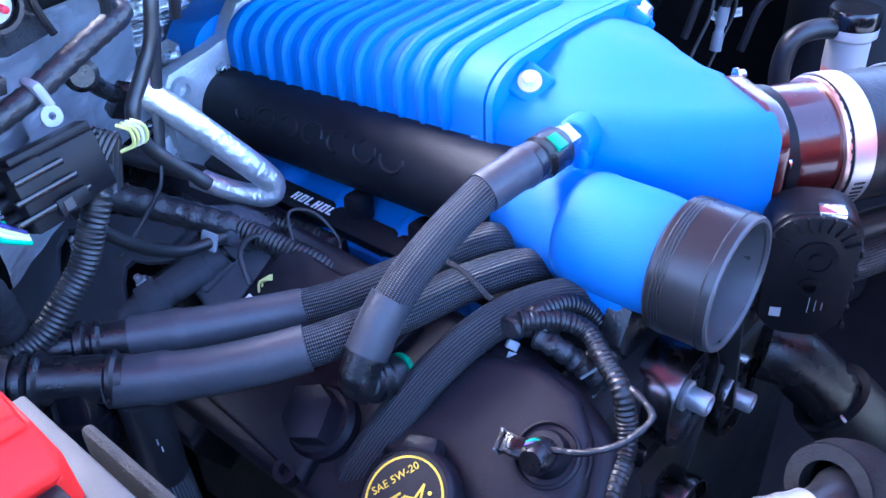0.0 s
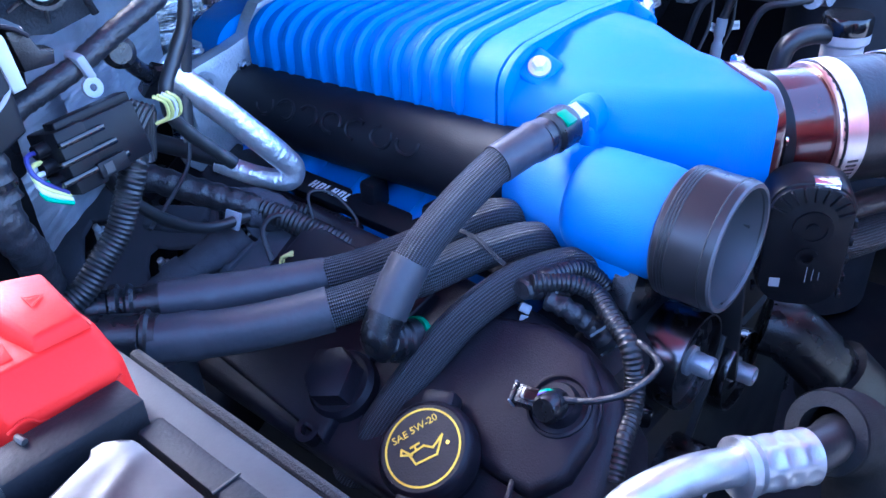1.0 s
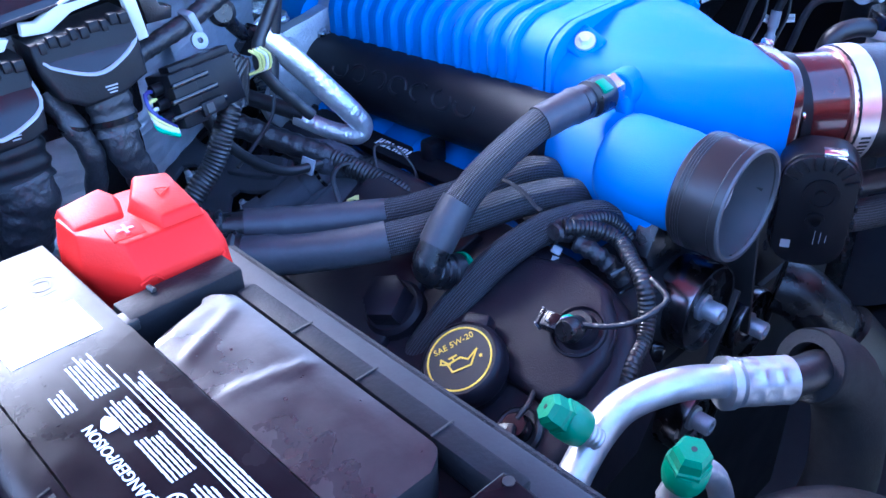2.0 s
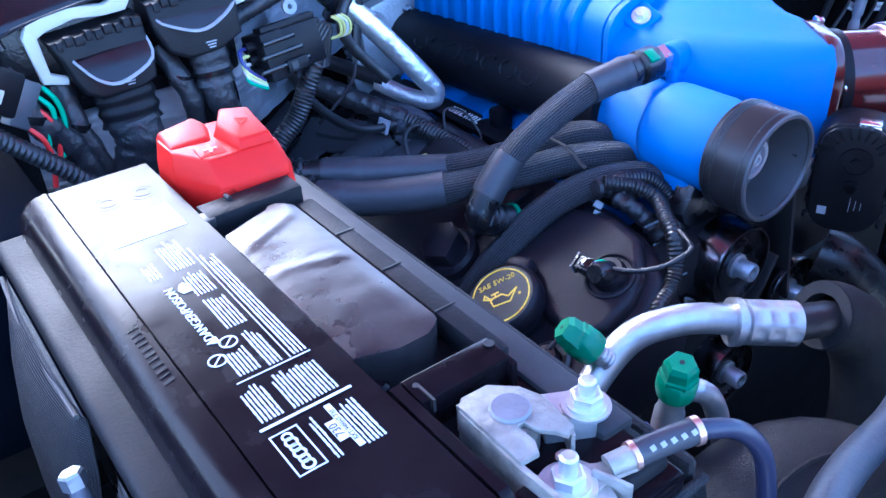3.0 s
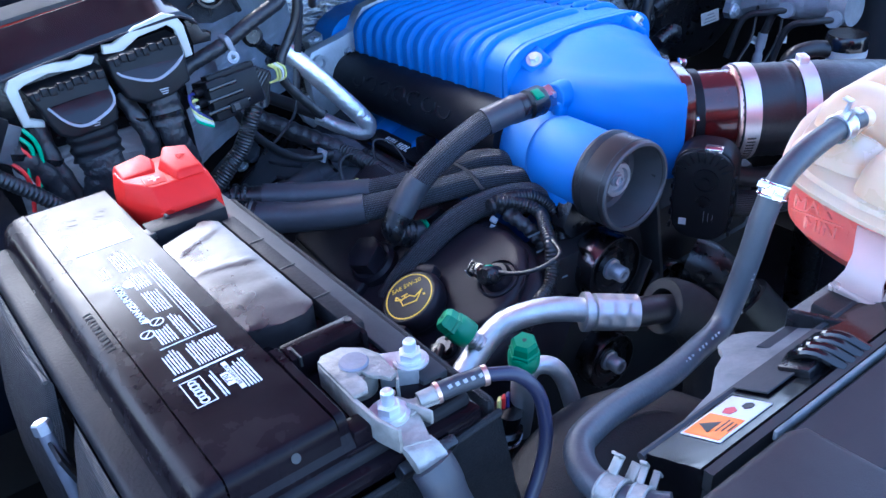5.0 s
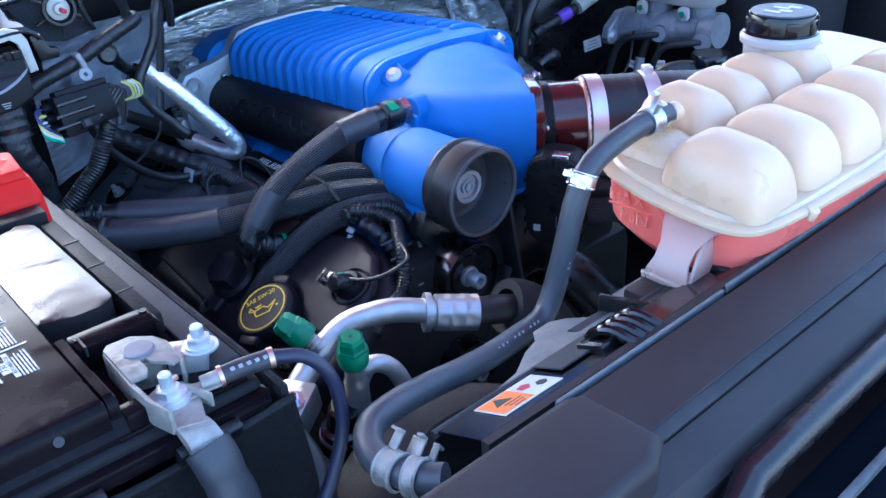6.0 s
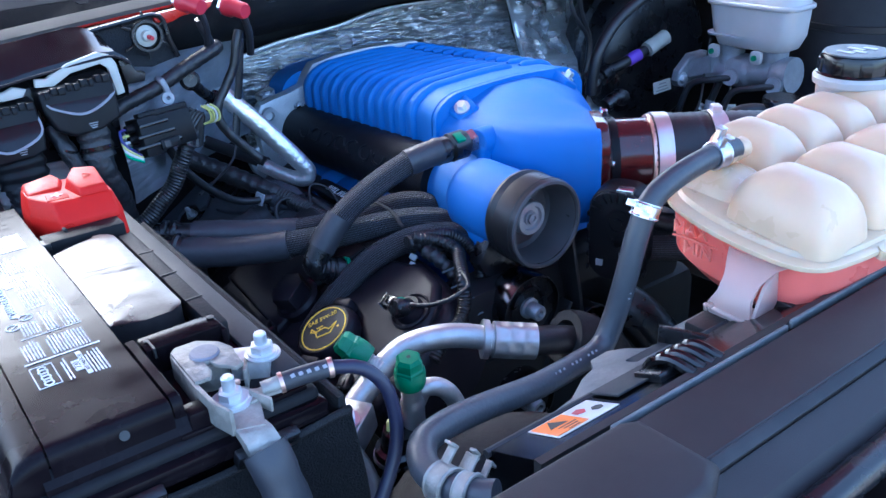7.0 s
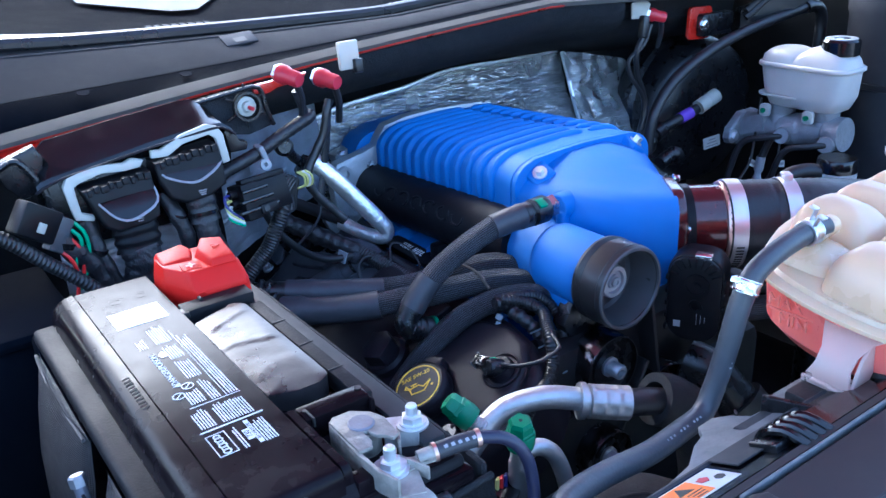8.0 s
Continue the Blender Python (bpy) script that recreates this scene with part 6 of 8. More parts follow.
def tank_outline(z, grow=0.0):
    pts = [(0.302, -0.052), (0.300, -0.100), (0.306, -0.126), (0.328, -0.138), (0.43, -0.141), (0.69, -0.141), (0.72, -0.12), (0.72, 0.02), (0.69, 0.035), (0.42, 0.026), (0.355, 0.006), (0.316, -0.012)]
    for _ in range(3):
        pts = [(a[0] + (b[0] - a[0]) * k, a[1] + (b[1] - a[1]) * k) for a, b in zip(pts, pts[1:] + pts[:1]) for k in (0.25, 0.75)]
    cx, cy = 0.5, -0.05
    out = []
    for x, y in pts:
        d = math.hypot(x - cx, y - cy)
        out.append((x + (x - cx) / d * grow, y + (y - cy) / d * grow, z + 0.10 * (y + 0.02)))
    return out


bm = loft([tank_outline(1.243, -0.04), tank_outline(1.248, -0.018), tank_outline(1.262, -0.004), tank_outline(1.294, 0.0), tank_outline(1.2985, 0.0)])
low = part("lower_shell", bm, TANK_LOW, tank, "lower shell tinted by pink coolant")
part("seam", loft([tank_outline(1.299, 0.004), tank_outline(1.300, 0.009), tank_outline(1.303, 0.009), tank_outline(1.304, 0.004)]), TANK, tank)
part("upper_shell", loft([tank_outline(1.3005, 0.002), tank_outline(1.307, -0.003), tank_outline(1.309, -0.03)]), TANK, tank)


def pillow(x, y, sx, sy, h, z=1.296):
    """One swollen chamber of the tank's top."""
    n = 18
    bm = bmesh.new()
    grid = []
    for i in range(n + 1):
        row = []
        for j in range(n + 1):
            u, v = 2 * i / n - 1, 2 * j / n - 1
            u, v = math.sin(u * math.pi / 2), math.sin(v * math.pi / 2)
            rim = max(abs(u), abs(v))
            full = (abs(u) ** 5 + abs(v) ** 5) ** 0.2
            top = h * ((1 - rim ** 3.4) ** 0.44 + 0.06 * (1 - rim * rim))
            if full:
                u, v = u * rim / full, v * rim / full
            row.append(bm.verts.new((x + u * sx / 2, y + v * sy / 2, z + top + 0.10 * (y + v * sy / 2 + 0.02))))
        grid.append(row)
    for i in range(n):
        for j in range(n):
            bm.faces.new((grid[i][j], grid[i + 1][j], grid[i + 1][j + 1], grid[i][j + 1]))
    return bm


for i in range(6):
    part("pillow", pillow(0.3385 + i * 0.0610, -0.0965, 0.0625, 0.078, 0.043, 1.298), TANK, tank, sharp=180)
part("pillow", pillow(0.349, -0.030, 0.052, 0.060, 0.026), TANK, tank, sharp=180)
for i in range(4):
    part("pillow", pillow(0.398 + i * 0.0490, -0.024, 0.053, 0.070, 0.042), TANK, tank, sharp=180)
for x, y in ((0.362, -0.144), (0.48, -0.147)):
    part("seam_tab", lathe(at((x, y, 1.288), (0, -0.4, 1)), [(0, -0.003), (0.004, -0.003), (0.004, 0.004), (0, 0.004)], 16), TANK, tank)
CAPX = V(0.5560, -0.006, 1.300)
part("neck", lathe(at(CAPX), [(0, 0), (0.0290, 0), (0.0285, 0.018), (0.0290, 0.036), (0.0325, 0.038), (0.0330, 0.043), (0.0310, 0.046), (0, 0.046)], 40), MILK, tank, "milky filler neck")
cp = part("cap", lathe(at(CAPX + V(0, 0, 0.045)), [(0, 0), (0.0305, 0), (0.0310, 0.0015), (0.0290, 0.003), (0.0288, 0.0140), (0.0275, 0.0172), (0, 0.0180)], 40), GLOSS, tank, "ribbed black screw cap")
for k in range(8):
    a = 2 * math.pi * k / 8
    part("grip", box(at(CAPX + V(0.0285 * math.cos(a), 0.0285 * math.sin(a), 0.0535), (0, 0, 1), (math.cos(a), math.sin(a), 0)), 0.010, 0.0030, 0.011, 0.001), GLOSS, cp)
part("cap_plate", lathe(at(CAPX + V(0, 0, 0.0628)), [(0, 0), (0.0265, 0), (0.0260, 0.0012), (0, 0.0012)], 40), HOSE, cp, "grey printed cap top")
for k in range(4):
    part("cap_mark", box(at(CAPX + V(-0.012 + 0.008 * k, 0.004 * (-1) ** k, 0.0644)), 0.005, 0.014 - 0.003 * (k % 2), 0.0005), PRINT, cp)
mm = basis((0.3005, -0.043, 1.289), (0.03, -1, 0), (0, 0, 1))
part("level_mark", text(mm, "MAX", 0.013, 0.0010), TANK_LOW, low)
part("level_mark", text(basis((0.3010, -0.050, 1.2755), (0.03, -1, 0), (0, 0, 1)), "MIN", 0.013, 0.0010), TANK_LOW, low)
part("level_line", box(basis((0.3008, -0.047, 1.2822), (0.03, -1, 0), (0, 0, 1)), 0.036, 0.0012, 0.0015), TANK_LOW, low)
foot = part("foot", loft([[(x0, ya, z), (x0, (ya + yb) / 2, z), (x0, yb, z), (x0 + 0.0025, yb, z), (x0 + 0.0025, (ya + yb) / 2, z), (x0 + 0.0025, ya, z)]
     for x0, ya, yb, z in ((0.2800, -0.0760, -0.1080, 1.2500), (0.2805, -0.0765, -0.1080, 1.2560), (0.2840, -0.0800, -0.1050, 1.2640), (0.2900, -0.0800, -0.1060, 1.2740), (0.2970, -0.0760, -0.1120, 1.2840), (0.3010, -0.0740, -0.1180, 1.2880))]), TANK_CLEAR, tank, "milky mounting foot")
part("rib", prism(basis((0, -0.1080, 0), (1, 0, 0), (0, 0, 1)), [(0.2810, 1.2500), (0.2990, 1.2505), (0.3080, 1.2620), (0.3240, 1.2840), (0.3020, 1.2840), (0.2900, 1.2740), (0.2830, 1.2580)], 0.0024, 0.0006), TANK_CLEAR, foot)
part("pad", box(at((0.2895, -0.0920, 1.2500)), 0.022, 0.036, 0.0040, 0.0015), TANK_CLEAR, foot)
part("pad_lip", tube([(0.2790, -0.0750, 1.2530), (0.2785, -0.0920, 1.2525), (0.2800, -0.1095, 1.2525), (0.2990, -0.1100, 1.2525)], 0.0016, 8, 0.004), TANK_CLEAR, foot)
part("nozzle", tube([(0.345, -0.034, 1.330), (0.365, -0.034, 1.332)], 0.0075, 16), TANK, tank)

# grey overflow hose with spring clamps
gh = thing("overflow_hose", (0.15, -0.06, 1.2), "grey rubber overflow hose with printed writing and spring clamps", "hose")
part("hose", tube([(0.355, -0.034, 1.333), (0.325, -0.034, 1.333), (0.290, -0.036, 1.329), (0.266, -0.037, 1.320), (0.255, -0.036, 1.300), (0.247, -0.035, 1.270), (0.238, -0.033, 1.238), (0.225, -0.034, 1.222),
     (0.195, -0.040, 1.224), (0.150, -0.051, 1.233), (0.100, -0.059, 1.245), (0.070, -0.066, 1.252), (0.051, -0.074, 1.255), (0.040, -0.090, 1.256), (0.039, -0.106, 1.257), (0.044, -0.124, 1.259), (0.050, -0.134, 1.261)], 0.0080, 24, 0.004), HOSE, gh)


def spring_clamp(p, ax, up, r, w, material, label):
    """A sprung band with two standing ears."""
    m = at(p, ax, up)
    c = part("clamp", lathe(m, [(r, -w), (r + 0.0012, -w), (r + 0.0012, w), (r, w), (r, -w)], 32, cap=False), material, gh, label)
    for s in (-1, 1):
        part("ear", box(m @ Matrix.Translation((0.0035 * s, r + 0.005, s * w * 0.5)), 0.0016, 0.010, w * 0.9, 0.0004), material, c)
        part("ear_tip", box(m @ Matrix.Translation((0.0055 * s, r + 0.0095, s * w * 0.5)), 0.006, 0.0016, w * 0.9, 0.0004), material, c)
        part("ridge", lathe(m @ Matrix.Translation((0, 0, s * w * 0.8)), [(r + 0.001, -0.0008), (r + 0.0019, 0.0), (r + 0.001, 0.0008)], 32, cap=False), material, c)
    return c


spring_clamp((0.335, -0.034, 1.333), (1, 0, 0), (0, -0.3, 1), 0.0083, 0.006, ZINC, "spring clamp")
spring_clamp((0.0392, -0.108, 1.2572), (0.12, -0.95, 0.1), (0.7, 0.2, 0.6), 0.0084, 0.006, TINNED, "whitish zinc spring clamp")
spring_clamp((0.0428, -0.1215, 1.2588), (0.3, -0.9, 0.12), (0.8, 0.3, 0.5), 0.0085, 0.004, TINNED, "whitish zinc spring clamp")
spring_clamp((0.2605, -0.0365, 1.314), (0.45, 0, 1), (-1, -0.4, 0.3), 0.0083, 0.005, STEEL, "bright crimped clamp")
for j, (a, b) in enumerate((((0.2565, -0.0440, 1.306), (0.2420, -0.0425, 1.255)), ((0.215, -0.0423, 1.2285), (0.150, -0.0562, 1.2385)))):
    a, b = Vector(a), Vector(b)
    for k in range(14):
        if k in (3, 7, 11):
            continue
        q = a.lerp(b, (k + 0.5) / 14)
        out = V(-0.2, -1, 0.05) if j == 0 else V(-0.2, -0.75, 0.65)
        part("print_bar", box(at(q + V(0, 0.0006, 0), out, (b - a)), 0.0020 if k % 2 else 0.0014, 0.0012, 0.0006), GREYPRINT, gh)

# ---- air-conditioning pipes ----
ac = thing("air_conditioning_pipe", (0.12, 0.08, 1.14), "bright aluminium air-conditioning pipe with crimped hose end", "pipe")
part("pipe", tube([(0.096, 0.096, 1.142), (0.108, 0.105, 1.152), (0.126, 0.109, 1.163), (0.142, 0.109, 1.175), (0.157, 0.106, 1.184), (0.175, 0.097, 1.189), (0.194, 0.087, 1.189), (0.222, 0.073, 1.181)], 0.0098, 24, 0.004), ALU, ac)
CR0, CR1 = V(0.2120, 0.0780, 1.1825), V(0.2480, 0.0560, 1.1760)


def crimp_bm(a, b, r, seg=40, n=44):
    """A collar crimped in rows of dimples, with a rolled ring at its start."""
    m, length = at(a, b - a), (b - a).length
    rings = []
    for i in range(n + 1):
        u = i / n
        ring = []
        for k in range(seg):
            th = 2 * math.pi * k / seg
            if u < 0.13:
                f = 1.10
            elif u < 0.20:
                f = 0.86
            else:
                row = math.sin(math.pi * ((u - 0.20) / 0.80 * 3 % 1.0))
                f = 1.03 - 0.11 * row * (0.5 + 0.5 * math.cos(8 * th))
            ring.append(m @ V(r * f * math.cos(th), r * f * math.sin(th), u * length))
        rings.append(ring)
    return loft(rings)


part("crimp", crimp_bm(CR0, CR1, 0.0142), ALU, ac, "crimped aluminium collar")
part("rubber", tube([(0.246, 0.057, 1.176), (0.266, 0.052, 1.172), (0.292, 0.052, 1.160), (0.315, 0.046, 1.14), (0.325, 0.04, 1.10)], 0.0118, 20, 0.005), RUBBER, ac, "black rubber hose")
fs = part("foam", tube([(0.282, 0.056, 1.166), (0.298, 0.052, 1.158), (0.318, 0.046, 1.138), (0.330, 0.038, 1.10), (0.322, 0.03, 1.05), (0.28, 0.03, 1.01)], 0.0235, 28, 0.005, cap=False), FOAM, ac, "black foam sleeve")
part("foam_end", lathe(at((0.2815, 0.0562, 1.1662), (-0.85, 0.2, 0.42)), [(0.0145, -0.012), (0.0145, 0.001), (0.0225, 0.001), (0.0236, -0.002)], 32, cap=False), FOAM, fs)
part("block", box(basis((0.096, 0.092, 1.146), (0.8, 0.5, 0.2), (-0.5, 0.8, 0)), 0.034, 0.028, 0.026, 0.003), ALU, ac, "dull grey joint block")
part("block_bolt", hexbolt(at((0.090, 0.084, 1.160), (-0.2, -0.3, 1)), 0.006, 0.006), ZINC, ac)
g1d = V(-0.50, 0.52, 0.60).normalized()
g1 = V(0.129, 0.108, 1.180)
part("service_port", tube([g1 - g1d * 0.006, g1 + g1d * 0.010], 0.0062, 18, 0.001, wave=lambda s, k: 1 + 0.05 * math.sin(s * 2 * math.pi / 0.003)), ALU, ac)


def valve_cap(p, d, owner):
    m = at(p, d)
    c = part("valve_cap", lathe(m, [(0.0, 0), (0.0098, 0), (0.0108, 0.003), (0.0108, 0.014), (0.0098, 0.015), (0.0095, 0.021), (0.0075, 0.024), (0, 0.024)], 6), GREEN, owner, "green plastic valve cap", smooth=False)
    part("collar", lathe(m, [(0.0, -0.002), (0.0104, -0.002), (0.0112, 0.002), (0.0112, 0.010), (0.0100, 0.012), (0, 0.012)], 24), GREEN, c)
    part("pin_hole", lathe(m @ Matrix.Translation((0, 0, 0.0241)), [(0, 0), (0.0015, 0), (0.0015, 0.0002), (0, 0.0002)], 10), INK, c)
    return c


valve_cap(g1 + g1d * 0.008, g1d, ac)
ac2 = thing("air_conditioning_pipe", (0.127, 0.05, 1.10), "second aluminium pipe with green capped service port", "pipe")
g2 = V(0.124, 0.049, 1.197)
g2d = V(-0.12, -0.18, 1).normalized()
part("pipe", tube([g2 + g2d * 0.002, g2 - g2d * 0.03, g2 - g2d * 0.055, (0.13, 0.062, 1.12)], lambda k: 0.0075 if k < 0.25 else 0.0088, 18, 0.003), ALU, ac2)
part("branch", tube([(0.133, 0.060, 1.165), (0.140, 0.056, 1.180), (0.152, 0.050, 1.178), (0.162, 0.046, 1.160), (0.17, 0.04, 1.12)], 0.0068, 18, 0.003), ALU, ac2)
valve_cap(g2, g2d, ac2)
ps = thing("pressure_sensor", (0.10, 0.04, 1.12), "black pressure switch with wired connector", "sensor")
part("body", lathe(at((0.113, 0.058, 1.142), (0.1, -0.2, 1)), [(0, -0.03), (0.013, -0.03), (0.013, -0.012), (0.0145, -0.010), (0.0145, -0.004), (0.011, -0.002), (0.011, 0.014), (0, 0.014)], 24), GLOSS, ps)
part("band", lathe(at((0.113, 0.058, 1.142), (0.1, -0.2, 1)), [(0.0135, -0.013), (0.0152, -0.013), (0.0152, -0.010), (0.0135, -0.010)], 24), ZINC, ps)
for k, m_ in enumerate((YWIRE, REDWIRE, BLUEWIRE)):
    part("wire", tube([(0.108 + 0.004 * k, 0.058, 1.154), (0.110 + 0.004 * k, 0.060, 1.162), (0.116 + 0.004 * k, 0.066, 1.158)], 0.0017, 8, 0.003), m_, ps)
part("lead", corrugated([(0.062, 0.06, 1.18), (0.07, 0.045, 1.16), (0.085, 0.03, 1.13), (0.1, 0.02, 1.09)], 0.0048), CONDUIT, ps)

# large intake duct and other low hoses
du = thing("intake_duct", (0.15, -0.01, 1.0), "large matt black air duct low in the bay", "air duct")
part("duct", tube([(0.03, -0.06, 1.02), (0.075, -0.025, 1.085), (0.13, -0.002, 1.115), (0.185, -0.008, 1.115), (0.225, -0.04, 1.09), (0.25, -0.09, 1.05)], 0.048, 32, 0.01), FOAM, du)
part("seam", tube([(0.03, -0.072, 1.064), (0.075, -0.040, 1.130), (0.13, -0.014, 1.1618), (0.185, -0.019, 1.1618), (0.225, -0.052, 1.1368)], 0.0016, 8, 0.01), FOAM, du)
part("cuff", tube([(0.048, -0.047, 1.047), (0.062, -0.036, 1.067)], 0.0495, 32, 0.01), RUBBER, du)
hose("radiator_hose", "black radiator hose behind the tank", [("elbow", [(0.445, 0.150, 1.100), (0.452, 0.132, 1.095), (0.461, 0.112, 1.077), (0.472, 0.088, 1.050)], 0.024, BLACK), ("hose", [(0.466, 0.100, 1.063), (0.482, 0.072, 1.03), (0.505, 0.04, 0.99), (0.53, 0.0, 0.94)], 0.031, RUBBER)], "radiator hoses")
rh = thing("hose_mark", (0.447, 0.080, 1.063), "white paint stripe on the radiator hose", "paint mark")
part("stripe", box(basis((0.4465, 0.0785, 1.0615), (0.25, -0.5, -0.6), (0.6, 0.5, -0.1)), 0.022, 0.005, 0.002, 0.0005), PRINT, rh)
hose("braided_hose", "braided hose beside the throttle body", [("braid", [(0.46, 0.14, 1.16), (0.50, 0.12, 1.155), (0.55, 0.10, 1.15), (0.62, 0.07, 1.13)], 0.013, BRAID)], "radiator hoses")
hose("small_hose", "black hose above the braided one", [("hose", [(0.475, 0.145, 1.19), (0.50, 0.13, 1.18), (0.55, 0.11, 1.175), (0.6, 0.08, 1.17)], 0.010, RUBBER)], "radiator hoses")
hose("lower_pipe", "dull black pipe running under the battery clamp", [("pipe", [(0.042, 0.09, 1.20), (0.047, 0.05, 1.197), (0.049, 0.0, 1.185), (0.034, -0.034, 1.165), (0.0, -0.05, 1.14)], 0.012, RUBBER)], "")

# ---- control module and plugs behind the battery ----
pc = thing("control_module", (-0.02, 0.46, 1.30), "glossy black control module with two large plugs", "control module")
part("case", loft([[(x, 0.4530, zb), (x, 0.4550, zb + 0.004), (x, 0.4860, zt - 0.0090), (x, 0.4900, zt - 0.0060), (x, 0.494, zt - 0.0065), (x, 0.500, zt - 0.030), (x, 0.500, zb - 0.06), (x, 0.474, zb - 0.05), (x, 0.462, zb - 0.004)]
     for x, zt, zb in ((-0.098, 1.368, 1.346), (-0.094, 1.375, 1.349), (-0.078, 1.388, 1.3535), (-0.010, 1.3965, 1.3640), (0.054, 1.4030, 1.3715), (0.066, 1.4020, 1.3725), (0.082, 1.3900, 1.3715), (0.092, 1.3740, 1.3640))]), GLOSS, pc, sharp=30)
part("ledge", tube([(-0.100, 0.4525, 1.3440), (-0.078, 0.4520, 1.3525), (-0.010, 0.4520, 1.3630), (0.054, 0.4515, 1.3705), (0.080, 0.4515, 1.3715), (0.094, 0.4525, 1.3620)], 0.0013, 10), COVER, pc)
part("ear", prism(basis((0, 0.478, 0), (1, 0, 0), (0, 0, 1)), [(-0.128, 1.372), (-0.100, 1.381), (-0.090, 1.384), (-0.084, 1.372), (-0.094, 1.342), (-0.108, 1.336), (-0.120, 1.350)], 0.012, 0.003), BLACK, pc)
part("ear_rib", tube([(-0.124, 0.468, 1.368), (-0.108, 0.464, 1.374), (-0.094, 0.462, 1.352), (-0.090, 0.460, 1.338)], 0.0032, 8, 0.004), BLACK, pc)
part("foot", prism(basis((0, 0.470, 0), (1, 0, 0), (0, 0, 1)), [(0.084, 1.366), (0.094, 1.366), (0.100, 1.352), (0.108, 1.350), (0.106, 1.342), (0.088, 1.342)], 0.014, 0.002), BLACK, pc)
part("skirt", box(at((-0.008, 0.474, 1.318), (0, 0, 1), (0, 1, 0)), 0.17, 0.024, 0.075, 0.006), BLACK, pc)


def on_face(y):
    """The upright plane at y, seen from the front: x across, z up, its depth towards the front."""
    return basis((0, y, 0), (1, 0, 0), (0, 0, 1))


def lean(bm, z0, slope):
    """Leans a plug back: what is above z0 moves to the rear."""
    for v in bm.verts:
        v.co.y += (v.co.z - z0) * slope
    return bm


PLUGS = (
    ("plug", -0.0265, 1.322, [(-0.0650, 1.3420), (0.0000, 1.3475), (0.0018, 1.3200), (-0.0010, 1.3050), (-0.0120, 1.3010), (-0.0420, 1.2990), (-0.0520, 1.3050), (-0.0560, 1.3140), (-0.0600, 1.3280)],
     [(-0.0535, 1.3290), (-0.0006, 1.3340), (-0.0006, 1.3250), (-0.0075, 1.3185), (-0.0305, 1.3125), (-0.0440, 1.3170)],
     [(-0.0775, 1.3455), (-0.0725, 1.3530), (-0.0610, 1.3560), (-0.0414, 1.3590), (-0.0201, 1.3560), (-0.0120, 1.3590), (-0.0013, 1.3555), (-0.0060, 1.3500), (-0.0211, 1.3492), (-0.0415, 1.3512), (-0.0620, 1.3470), (-0.0682, 1.3440), (-0.0682, 1.3400), (-0.0675, 1.3204), (-0.0573, 1.3160), (-0.0581, 1.3112), (-0.0742, 1.3150)]),
    ("plug", 0.0370, 1.333, [(0.0043, 1.3535), (0.0684, 1.3600), (0.0705, 1.3440), (0.0690, 1.3210), (0.0500, 1.3130), (0.0255, 1.3110), (0.0111, 1.3190), (0.0044, 1.3380)],
     [(0.0092, 1.3450), (0.0684, 1.3530), (0.0690, 1.3440), (0.0530, 1.3355), (0.0336, 1.3318), (0.0110, 1.3400)],
     [(0.0072, 1.3630), (0.0161, 1.3618), (0.0374, 1.3718), (0.0650, 1.3772), (0.0756, 1.3740), (0.0804, 1.3652), (0.0814, 1.3385), (0.0738, 1.3372), (0.0720, 1.3620), (0.0660, 1.3672), (0.0389, 1.3634), (0.0217, 1.3550), (0.0140, 1.3555), (0.0060, 1.3560)]))
